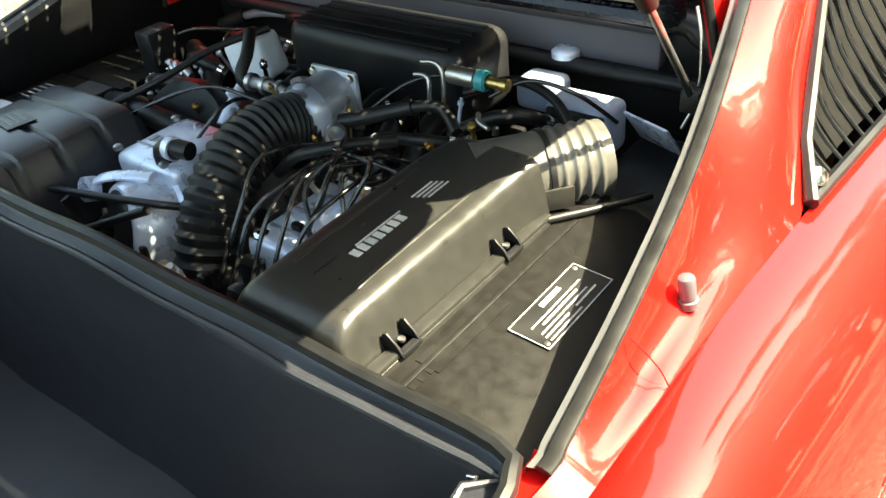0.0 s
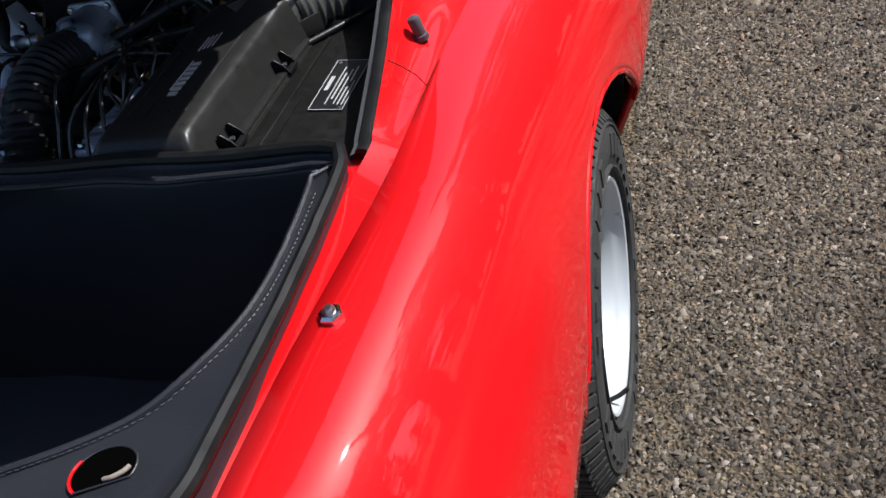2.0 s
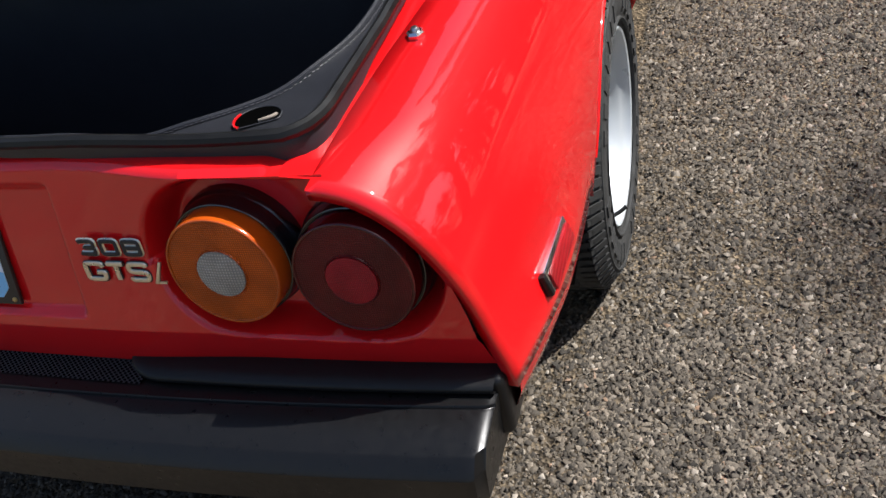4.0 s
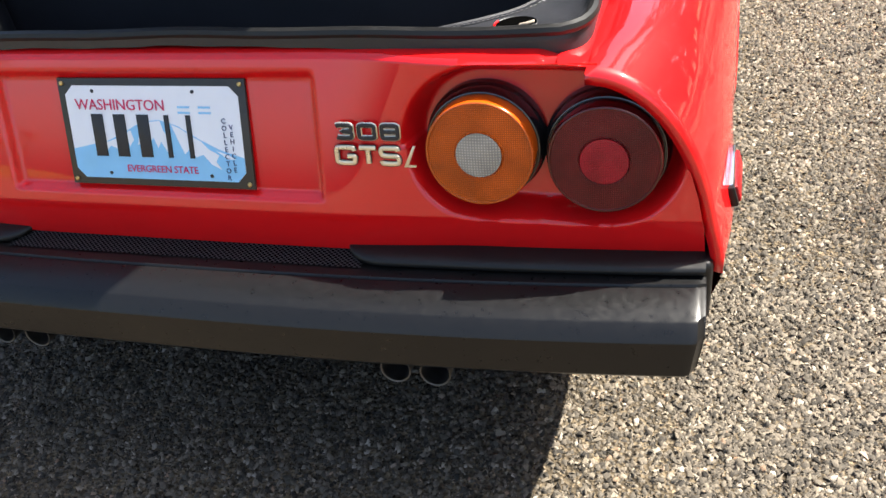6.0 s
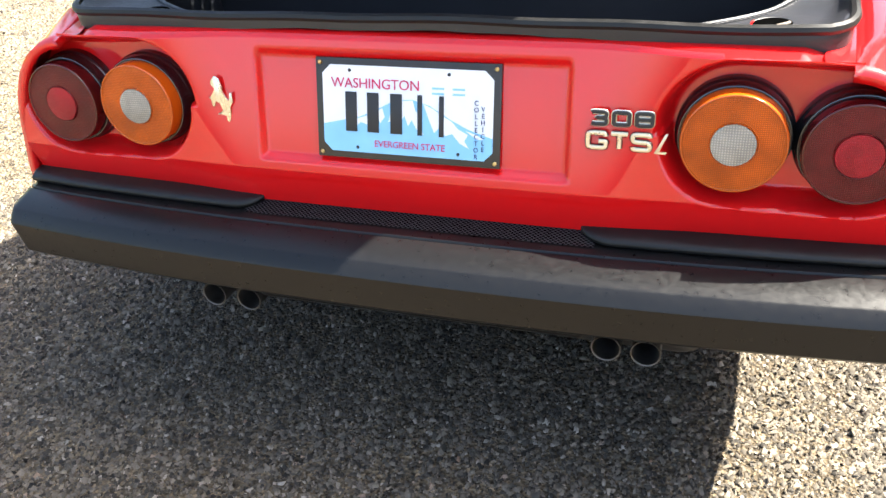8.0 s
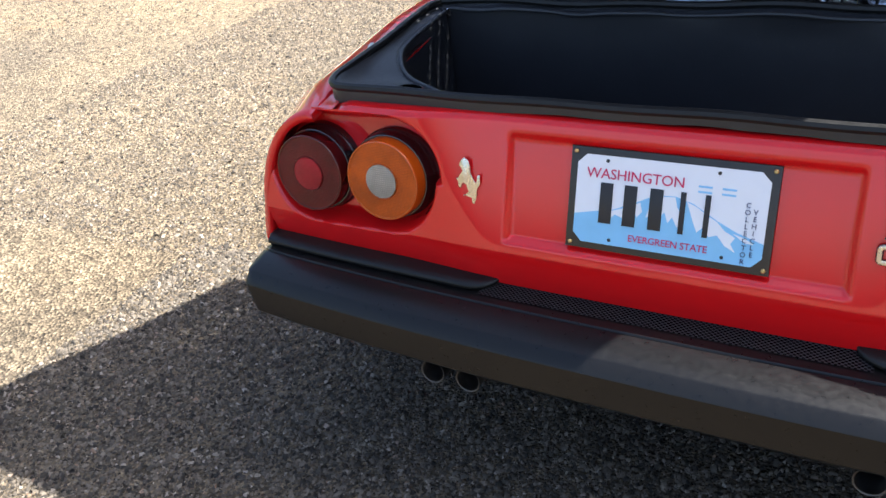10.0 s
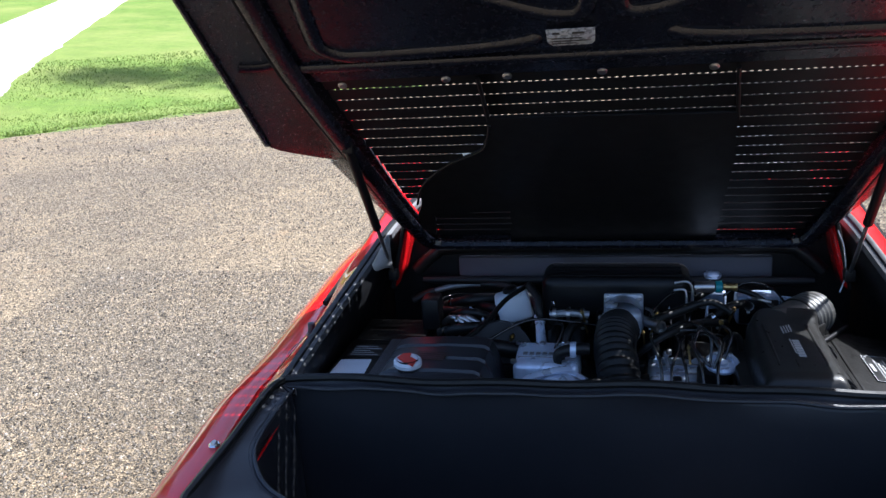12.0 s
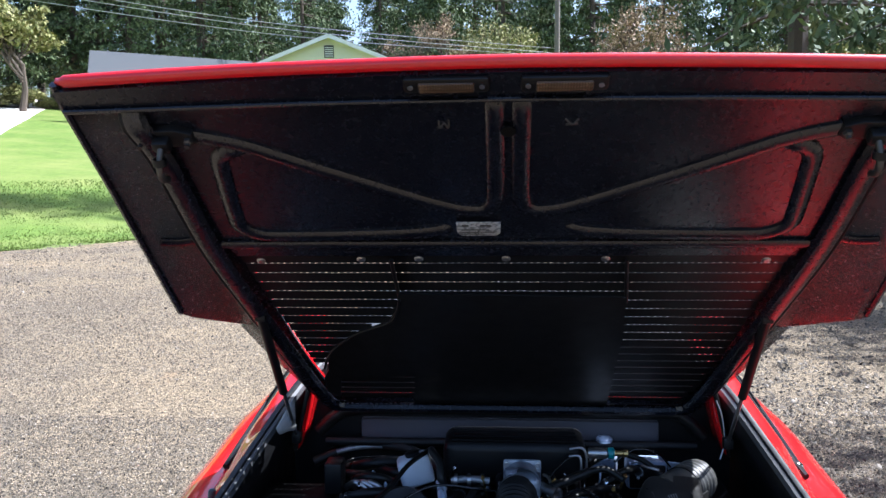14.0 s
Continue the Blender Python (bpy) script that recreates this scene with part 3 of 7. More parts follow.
for s in (1, -1):
    seal, base = smooth_path(SEAL, 6), smooth_path(BASE, 6)
    rows = []
    for a, b in zip(seal, base):
        row = []
        for k in range(9):
            q = k / 8
            p = a.lerp(b, q)
            bulge = math.sin(math.pi * min(1, q * 1.1)) * lerp_table([(0.56, 0.0), (0.66, -0.009), (0.82, -0.011), (1.0, 0.014), (1.2, 0.016)], a.y)
            row.append((s * (p.x + bulge * 0.7), p.y, p.z + bulge))
        rows.append(row)
    ob = part("buttress", grid(rows), "red", car, smooth=60)
    # edge strip seal and the black inner wall below it
    gap = bmesh.new()
    tube(gap, [(s * (p.x + 0.0005), p.y, p.z + 0.0003) for p in base if 0.40 < p.y < 0.74], 0.0006, 6)
    part("panel_gap", gap, "black_deep", car)
    low = grid([[(s * p.x, p.y, p.z), (s * (p.x - 0.006), p.y, p.z - 0.012), (s * (p.x - 0.03), p.y, p.z - 0.016)] for p in seal if 0.13 < p.y < 0.56])
    part("deck_edge", low, "red", car)
    seal = [p for p in seal if p.y > 0.52]
    sb = bmesh.new()
    tube(sb, [(s * (p.x - 0.008), p.y, p.z - 0.002) for p in seal], 0.0085, 8, flat=0.6)
    part("edge_seal", sb, "rubber", car, "black rubber edge seal")
    lip = grid([[(s * (p.x - 0.014), p.y, p.z - 0.002), (s * (p.x - 0.024), p.y, p.z - 0.006), (s * (p.x - 0.027), p.y, p.z - 0.018)] for p in seal])
    part("inner_rail", lip, "rail_grey", car, "dusty grey inner rail")
    rows = [[(s * (p.x - 0.0265), p.y, p.z - 0.0175), (s * (p.x - 0.030), p.y, p.z - 0.05), (s * 0.625, p.y, min(p.z - 0.06, 0.78)), (s * 0.615, p.y, 0.45)] for p in seal]
    part("inner_wing", grid(rows), "black_satin", car)
    # panel seam and guide post
    y0 = 0.665
    tm = bmesh.new()
    tube(tm, [(s * 0.646, y0, 0.871), (s * 0.662, y0, 0.860), (s * 0.675, y0, 0.848), (s * 0.684, y0, 0.833)], 0.0007, 6)
    part("panel_seam", tm, "black_deep", car)
    pm = frame_at(Vector((s * 0.660, 0.756, 0.848)), (1.0, 0, s * 0.16), (0, 1, 0.05))
    part("guide_post", lathed([(0, 0.0), (0.0095, 0.0), (0.0095, 0.007), (0.0075, 0.008), (0.0085, 0.028), (0.0072, 0.0315), (0.004, 0.033), (0, 0.0335)], pm, 20), "grey_trim", car, "black rubber guide post")

# deck bolts
for s in (1, -1):
    bmx = frame_at(Vector((s * 0.679, 0.305, 0.806)), (1, 0, 0), (0, 1, 0.06))
    st = part("deck_bolt", lathed([(0, 0), (0.0155, 0), (0.0155, 0.003), (0.012, 0.004), (0.012, 0.0045)], bmx, 24), "chrome", car, "chrome hexagon bolt")
    part("bolt_head", lathed([(0.012, 0.003), (0.012, 0.012), (0.009, 0.015), (0, 0.015)], bmx, 6), "chrome", st, smooth=20)
    part("bolt_stud", lathed([(0.0065, 0.012), (0.0062, 0.017), (0.004, 0.0195), (0, 0.020)], bmx, 16), "steel", st)

# quarter vent with slats
def vent(s):
    tip, top, front_top, front = Vector((0.699, 0.972, 0.849)), Vector((0.607, 1.235, 1.006)), Vector((0.575, 1.50, 1.09)), Vector((0.738, 1.47, 0.862))
    corner = Vector((0.668, 1.03, 0.887))
    loop = [tip, corner, top, front_top, front]
    holder = part("quarter_vent", tube(bmesh.new(), [(s * p.x, p.y, p.z + 0.002) for p in loop + [tip]], 0.008, 8), "black_satin", car, "black louvred quarter vent")
    back = bmesh.new()
    back.faces.new([back.verts.new((s * (p.x - 0.03), p.y, p.z - 0.015)) for p in loop])
    part("vent_backing", back, "black_deep", holder)
    for k in range(15):
        q = (k + 1) / 16
        a = corner.lerp(front_top, q) if q > 0.0 else corner
        a = (corner.lerp(top, q / 0.45) if q < 0.45 else top.lerp(front_top, (q - 0.45) / 0.55))
        b = tip.lerp(front, q)
        mid = a.lerp(b, 0.5) + Vector((-0.012, -0.012, -0.004))
        sb = bmesh.new()
        pts = smooth_path([(s * p.x, p.y, p.z) for p in (a, mid, b)], 5)
        tube(sb, pts, 0.006, 6, flat=0.4, up=(s * 0.6, 0.4, 0.5))
        part("slat", sb, "black_satin", holder)
    part("vent_screw", lathed([(0, 0.0), (0.011, 0.0), (0.011, 0.004), (0.006, 0.007), (0, 0.007)], frame_at(Vector((s * 0.694, 1.0, 0.866)), (0, 1, 0.5), (-s * 0.6, 0, 0.6)), 16), "chrome", holder)


vent(1), vent(-1)

# ---- tail panel ----
ARC = [(0.506, 0.805), (0.574, 0.799), (0.619, 0.789), (0.671, 0.772), (0.723, 0.743), (0.771, 0.709), (0.785, 0.68), (0.80, 0.648)]
LAMPS = {"amber": (0.497, 0.684), "red": (0.660, 0.678)}


def panel_y(x, z):
    ax = abs(x)
    y = -0.006 + (z - 0.60) * (0.18 + 0.13 * (1 - ease(0.28, 0.50, ax)))
    y += max(0.0, 0.588 - z) * 0.50
    # plate recess with a crisp step at its sides and foot
    inx = 1 - ease(0.255, 0.266, ax)
    inz = ease(0.602, 0.611, z) * (1 - ease(0.764, 0.785, z))
    y += inx * inz * 0.013
    # one oblong well for each pair of lamps
    (xa, za), (xb, zb) = LAMPS["amber"], LAMPS["red"]
    q = max(0.0, min(1.0, (ax - xa) / (xb - xa)))
    dz = z - (za + (zb - za) * q)
    d = math.hypot(ax - (xa + (xb - xa) * q), dz)
    reach = 0.116 if dz > 0 else 0.104
    y += 0.052 * (1 - ease(0.086, reach, d))
    # the ends lean forward
    return y + 0.020 * (ax / 0.8) ** 3


rows = []
for zi in range(115):
    z = 0.513 + zi * 0.0025
    xm = max(0.648, lerp_table(ARC, z) - 0.010)
    rows.append([(q * xm, panel_y(q * xm, z), z) for q in (-1 + 2 * k / 400 for k in range(401))])
top = rows[-1]
for dy, dz in ((0.004, 0.005), (0.012, 0.008), (0.03, 0.010), (0.05, 0.004)):
    rows.append([(x, 0.036 + 0.022 * (1 - ease(0.28, 0.50, abs(x))) + 0.016 * (abs(x) / 0.8) ** 3 + dy * (1 - 0.35 * (1 - ease(0.28, 0.50, abs(x)))), 0.798 + dz - 0.010 * ease(0.570, 0.610, abs(x))) for x, y, z in top])
rows.insert(0, [(x, y + 0.05, z - 0.004) for x, y, z in rows[0]])
part("tail_panel", grid(rows), "red", car, "red tail panel with oblong lamp wells", smooth=60)


def tail_lamp(x, z, kind):
    y = 0.002 + 0.008 * (abs(x) / 0.8) ** 3
    m = frame_at(Vector((x, y, z)), (1, 0, 0), (0, 0.14, 1))  # local z points to the rear
    body = part("tail_lamp", lathed([(0.0835, -0.095), (0.0835, -0.052), (0.0828, -0.049), (0.0805, -0.0465), (0.0785, -0.0280), (0.0775, -0.0262), (0.0762, -0.0258), (0.0752, -0.0275), (0.0720, -0.0275)], m, 96), "lamp_black", car, "round amber tail lamp in black bezel" if kind == "amber" else "round dark red tail lamp in black bezel", smooth=32)
    lens_mat, wall_mat, core = ("amber", "amber_wall", "clear_lens") if kind == "amber" else ("dark_red", "dark_red_wall", "red_reflector")
    part("lens_wall", lathed([(0.0748, -0.030), (0.0743, -0.024), (0.0734, -0.004), (0.0728, -0.0016), (0.0716, -0.0004), (0.0700, -0.0006)], m, 96), wall_mat, body, smooth=60)
    part("lens", lathed([(0.0702, -0.0008), (0.0690, -0.0022), (0.0335, -0.0006), (0.0325, 0.0016), (0.0312, 0.0008)], m, 96), lens_mat, body, smooth=35)
    part("reflector", lathed([(0.0312, 0.0), (0.0308, 0.002), (0.02, 0.0035), (0, 0.004)], m, 48), core, body, smooth=35)


for s in (-1, 1):
    for kind, (x, z) in LAMPS.items():
        tail_lamp(s * x, z, kind)

# raised model badge
bm_m = frame_at(Vector((0.288, panel_y(0.34, 0.66) - 0.003, 0.655)), (1, 0.01, 0.0), (0, 0.18, 1))
def stroke(paths, x0, w, z0, h, width, h0, thick):
    """Raised strokes of one character, given in a unit cell."""
    bm = bmesh.new()
    for pts in paths:
        p = smooth_path([bm_m @ Vector((x0 + w * a, z0 + h * b, h0)) for a, b in pts], 4) if len(pts) > 2 else [bm_m @ Vector((x0 + w * a, z0 + h * b, h0)) for a, b in pts]
        tube(bm, p, width / 2, 8, flat=thick / width * 2, up=bm_m.to_3x3() @ Vector((0, 0, 1)))
    return bm


ROUND = [(0.5, 1), (0.8, 1), (0.97, 0.93), (1, 0.78), (1, 0.22), (0.97, 0.07), (0.8, 0), (0.2, 0), (0.03, 0.07), (0, 0.22), (0, 0.78), (0.03, 0.93), (0.2, 1), (0.5, 1)]
THREE = [(0.02, 0.93), (0.2, 1), (0.8, 1), (0.97, 0.93), (0.99, 0.72), (0.9, 0.54), (0.35, 0.5), (0.9, 0.46), (1, 0.28), (0.97, 0.07), (0.8, 0), (0.2, 0), (0.02, 0.07)]
GEE = [(0.99, 0.80), (0.95, 0.95), (0.8, 1), (0.2, 1), (0.03, 0.93), (0, 0.78), (0, 0.22), (0.03, 0.07), (0.2, 0), (0.8, 0), (0.97, 0.07), (1, 0.25), (0.99, 0.42), (0.60, 0.43)]
ESS = [(0.99, 0.84), (0.95, 0.96), (0.8, 1), (0.2, 1), (0.03, 0.93), (0, 0.75), (0.05, 0.58), (0.25, 0.51), (0.75, 0.49), (0.95, 0.42), (1, 0.25), (0.97, 0.07), (0.8, 0), (0.2, 0), (0.05, 0.04), (0.01, 0.16)]
badge = part("model_badge", stroke([THREE], 0.0080, 0.0220, 0.0440, 0.0180, 0.0086, 0, 0.0022), "badge_gold", car, "raised dark and silver model badge lettering")
for x0, paths in ((0.0080, [THREE]), (0.0410, [ROUND]), (0.0740, [ROUND, [(0.1, 0.5), (0.9, 0.5)]])):
    if x0 > 0.01:
        part("badge_numeral", stroke(paths, x0, 0.0220, 0.0440, 0.0180, 0.0086, 0, 0.0022), "badge_gold", badge)
    part("badge_inlay", stroke(paths, x0, 0.0220, 0.0440, 0.0180, 0.0066, 0.0010, 0.0020), "ink_black", badge, "black inlay")
for x0, w, paths in ((0.0045, 0.0260, [GEE]), (0.0385, 0.0240, [[(0, 1), (1, 1)], [(0.5, 1), (0.5, 0)]]), (0.0695, 0.0250, [ESS])):
    part("badge_letter", stroke(paths, x0, w, 0.0072, 0.0224, 0.0090, 0, 0.0022), "ink_black", badge)
    part("badge_inlay", stroke(paths, x0, w, 0.0072, 0.0224, 0.0072, 0.0010, 0.0022), "badge_gold", badge, "bright silver face")
part("badge_letter", prismed([(0.101, 0.003), (0.107, 0.003), (0.120, 0.034), (0.116, 0.034)], 0, 0.003, bm_m, 0.0006), "badge_gold", badge)
part("badge_letter", prismed([(0.104, 0.003), (0.118, 0.003), (0.119, 0.006), (0.105, 0.006)], 0, 0.0026, bm_m), "badge_gold", badge)

# emblem as a plain upright shape
em = frame_at(Vector((-0.332, panel_y(-0.332, 0.70) - 0.002, 0.698)), (1, -0.01, 0), (0, 0.165, 1))
part("emblem", prismed([(-0.024, 0.004), (-0.019, 0.002), (-0.014, 0.010), (-0.008, 0.018), (-0.016, 0.026), (-0.013, 0.034), (-0.006, 0.041), (0.002, 0.036), (0.005, 0.026), (0.005, 0.012), (0.011, 0.000), (0.017, -0.003), (0.018, 0.012), (0.023, 0.014), (0.023, -0.004), (0.016, -0.012), (0.017, -0.024), (0.012, -0.040), (0.007, -0.038), (0.008, -0.028), (-0.008, -0.024), (-0.010, -0.029), (0.002, -0.019), (-0.002, -0.006), (-0.010, -0.002), (-0.014, -0.014), (-0.018, -0.012), (-0.018, -0.001)], 0, 0.003, em, 0.0007), "silver_gold", car, "small silver-gold emblem shape")

# number plate
pm = frame_at(Vector((0, 0.0335, 0.690)), (1, 0, 0), (0, 0.050, 0.148))
pf = part("number_plate", prismed([(-0.156, -0.081), (0.156, -0.081), (0.156, 0.081), (-0.156, 0.081)], 0.0, 0.006, pm, 0.0015), "bronze_grey", car, "white and blue number plate in dark bronze frame")
W2, H2 = 0.144, 0.070
c = 0.014
part("plate_sheet", prismed([(-W2 + c, -H2), (W2 - c, -H2), (W2, -H2 + c), (W2, H2 - c), (W2 - c, H2), (-W2 + c, H2), (-W2, H2 - c), (-W2, -H2 + c)], 0.0055, 0.0068, pm), "plate_white", pf)
part("plate_scene", prismed([(-W2, -H2 + c), (-W2 + c, -H2), (W2 - c, -H2), (W2, -H2 + c), (W2, -0.034), (0.105, -0.022), (0.075, -0.008), (0.04, 0.012), (0.012, 0.020), (-0.018, 0.018), (-0.045, 0.004), (-0.08, -0.012), (-W2, -0.026)], 0.0066, 0.0071, pm), "plate_blue", pf)
SNOW = (
    [(-0.020, 0.016), (0.012, 0.019), (0.016, 0.004), (0.026, -0.010), (0.020, -0.016), (0.030, -0.034), (0.018, -0.026), (0.010, -0.012), (0.004, -0.022), (-0.002, -0.006), (-0.010, -0.016), (-0.016, -0.030), (-0.018, -0.012), (-0.030, -0.018), (-0.026, -0.002)],
    [(0.030, 0.014), (0.045, 0.008), (0.064, -0.004), (0.076, -0.010), (0.088, -0.022), (0.104, -0.030), (0.098, -0.040), (0.106, -0.052), (0.090, -0.044), (0.078, -0.030), (0.066, -0.034), (0.056, -0.022), (0.048, -0.030), (0.040, -0.012)],
    [(0.100, -0.024), (0.118, -0.029), (0.130, -0.036), (0.118, -0.036)],
    [(-0.104, -0.022), (-0.082, -0.014), (-0.064, -0.008), (-0.056, -0.016), (-0.066, -0.024), (-0.078, -0.020), (-0.088, -0.030)],
    [(-0.052, -0.002), (-0.040, 0.004), (-0.036, -0.010), (-0.044, -0.020), (-0.048, -0.010)],
)
for poly in SNOW:
    part("plate_snow", prismed(poly, 0.0068, 0.0074, pm), "plate_white", pf)
for k, x in enumerate((-0.104, -0.066, -0.026, 0.020, 0.056)):
    part("plate_bar", prismed([(x, -0.036), (x + (0.020 if k < 3 else 0.008), -0.036), (x + (0.020 if k < 3 else 0.008), 0.028), (x, 0.028)], 0.007, 0.0088, pm, 0.0006), "ink_black", pf)
words("plate_state", "WASHINGTON", 0.0225, pm @ pose(-0.052, 0.0345, 0.0078), "ink_red", pf, spread=0.98)
words("plate_motto", "EVERGREEN STATE", 0.0150, pm @ pose(0.006, -0.0590, 0.0078), "ink_red", pf, spread=0.95)
words("plate_column", "\n".join("COLLECTOR"), 0.0105, pm @ pose(0.117, 0.017, 0.0078), "ink_blue", pf)
words("plate_column", "\n".join("VEHICLE"), 0.0105, pm @ pose(0.128, 0.008, 0.0078), "ink_blue", pf)
tabs = bmesh.new()
for x in (0.044, 0.078):
    for y in (0.030, 0.038):
        bar(tabs, x, y, 0.02, 0.003, pm, 0.0066, 0.0072)
part("plate_tab", tabs, "plate_blue", pf)
for x, y in ((-0.096, 0.062), (0.072, 0.062), (-0.084, -0.062), (0.088, -0.062)):
    part("plate_hole", lathed([(0, 0.0078), (0.0028, 0.0078), (0.0028, 0.006)], pm @ pose(x, y, 0), 12), "ink_black", pf)
for x, y in ((-0.148, 0.073), (0.148, 0.073), (-0.148, -0.073), (0.148, -0.073)):
    part("plate_screw", lathed([(0.0035, 0.005), (0.0035, 0.0075), (0.002, 0.009), (0, 0.009)], pm @ pose(x, y, 0), 12), "brass", pf)

# ---- bumper ----
PROFILE = [(0.03, 0.40), (0.02, 0.5035), (-0.050, 0.5045), (-0.0525, 0.5005), (-0.055, 0.5000), (-0.057, 0.5040), (-0.060, 0.5040), (-0.113, 0.4955), (-0.1165, 0.4930), (-0.1315, 0.4770), (-0.1335, 0.4730), (-0.129, 0.410), (-0.123, 0.402), (0.0, 0.392)]
rows = []
for k in range(81):
    q = math.sin(math.pi / 2 * (-1 + 2 * k / 80))
    ax = abs(q)
    fwd = 0.034 * ax**2.4
    end = ease(0.984, 1.0, ax)
    # the lower corner of each end is cut back
    rows.append([(q * (0.797 - 0.008 * ease(0.435, 0.40, z)), y * (1 - 0.12 * end) + fwd, 0.45 + (z - 0.45) * (1 - 0.06 * end)) for y, z in PROFILE])
bb = grid(rows, close=True)
bb.verts.ensure_lookup_table()
n = len(PROFILE)
bb.faces.new([bb.verts[k] for k in range(n)])
bb.faces.new([bb.verts[80 * n + k] for k in range(n)])
bumper = part("rear_bumper", bb, "bumper", car, "black plastic rear bumper", smooth=28)
# slim rounded rubber strips either side of the grille
for s in (-1, 1):
    rows = []
    for k in range(41):
        q = k / 40
        x = 0.275 + q * 0.520
        w = math.sqrt(1 - (1 - min(1.0, q / 0.12)) ** 2)
        fwd = 0.026 + 0.024 * (x / 0.79) ** 3
        rows.append([(s * x, 0.03 + fwd, 0.5235)] + [(s * x, fwd - w * (0.020 + 0.034 * a), 0.5235 - w * b) for a, b in ((0, 0.0), (0.5, 0.0015), (0.85, 0.004), (0.97, 0.007), (1.0, 0.011), (0.97, 0.015), (0.85, 0.018), (0.3, 0.020))] + [(s * x, 0.03 + fwd, 0.5035)])
    part("bumper_strip", grid(rows), "rubber", bumper, "black rubber bumper strip", smooth=50)
    side = bmesh.new()
    box(side, s * 0.772, s * 0.806, 0.005, 0.20, 0.415, 0.523, 0.012, 3)
    part("bumper_side", side, "bumper", bumper)
rows = [[(-0.31 + 0.62 * k / 40, y, z) for k in range(41)] for y, z in ((0.024, 0.5205), (0.008, 0.513), (-0.030, 0.506))]
part("bumper_grille", grid(rows), "perforated", bumper, "black perforated grille strip")
valance = bmesh.new()
box(valance, -0.298, 0.300, -0.070, 0.02, 0.345, 0.40, 0.010)
part("valance", valance, "bumper", bumper)

# exhaust tips
for x in (-0.428, -0.352, 0.333, 0.399):
    m = frame_at(Vector((x, -0.030, 0.300)), (1, 0, 0), (0, 0.12, 1))
    tip = part("exhaust_tip", lathed([(0.0245, -0.16), (0.0245, -0.004), (0.0258, 0.0), (0.0253, 0.003), (0.0228, 0.002), (0.0215, -0.02), (0.0215, -0.15)], m, 36), "exhaust", car, "sooty round exhaust tip")
    part("exhaust_bore", lathed([(0.0222, -0.055), (0.012, -0.06), (0, -0.06)], m, 24), "black_deep", tip)
sil = bmesh.new()
box(sil, -0.52, 0.5, 0.06, 0.26, 0.20, 0.34, 0.05, 3)
part("silencer", sil, "exhaust", car)
under = bmesh.new()
box(under, -0.60, 0.60, 0.10, 2.5, 0.22, 0.44, 0.03)
part("undertray", under, "black_deep", car)

# side marker on each rear fender
for s in (1, -1):
    p = [fender_point(y, 0.530, s) for y in (0.165, 0.275)]
    m = frame_at(p[0].lerp(p[1], 0.5) + Vector((s * 0.001, 0, 0)), p[1] - p[0], (s * 0.35, 0, -1) if s < 0 else (-0.35 * 0 - 0.3, 0, 1))
    hold = part("side_marker", boxed(-0.058, 0.058, -0.019, 0.019, -0.006, 0.008, 0.004, m=m), "chrome", car, "red side marker lamp in chrome frame")
    part("marker_lens", boxed(-0.053, 0.053, -0.018, 0.010, 0.002, 0.012, 0.003, m=m), "red_lens", hold)
    part("marker_end", boxed(-0.066, -0.057, -0.017, 0.017, -0.004, 0.009, 0.003, m=m), "rubber", hold)

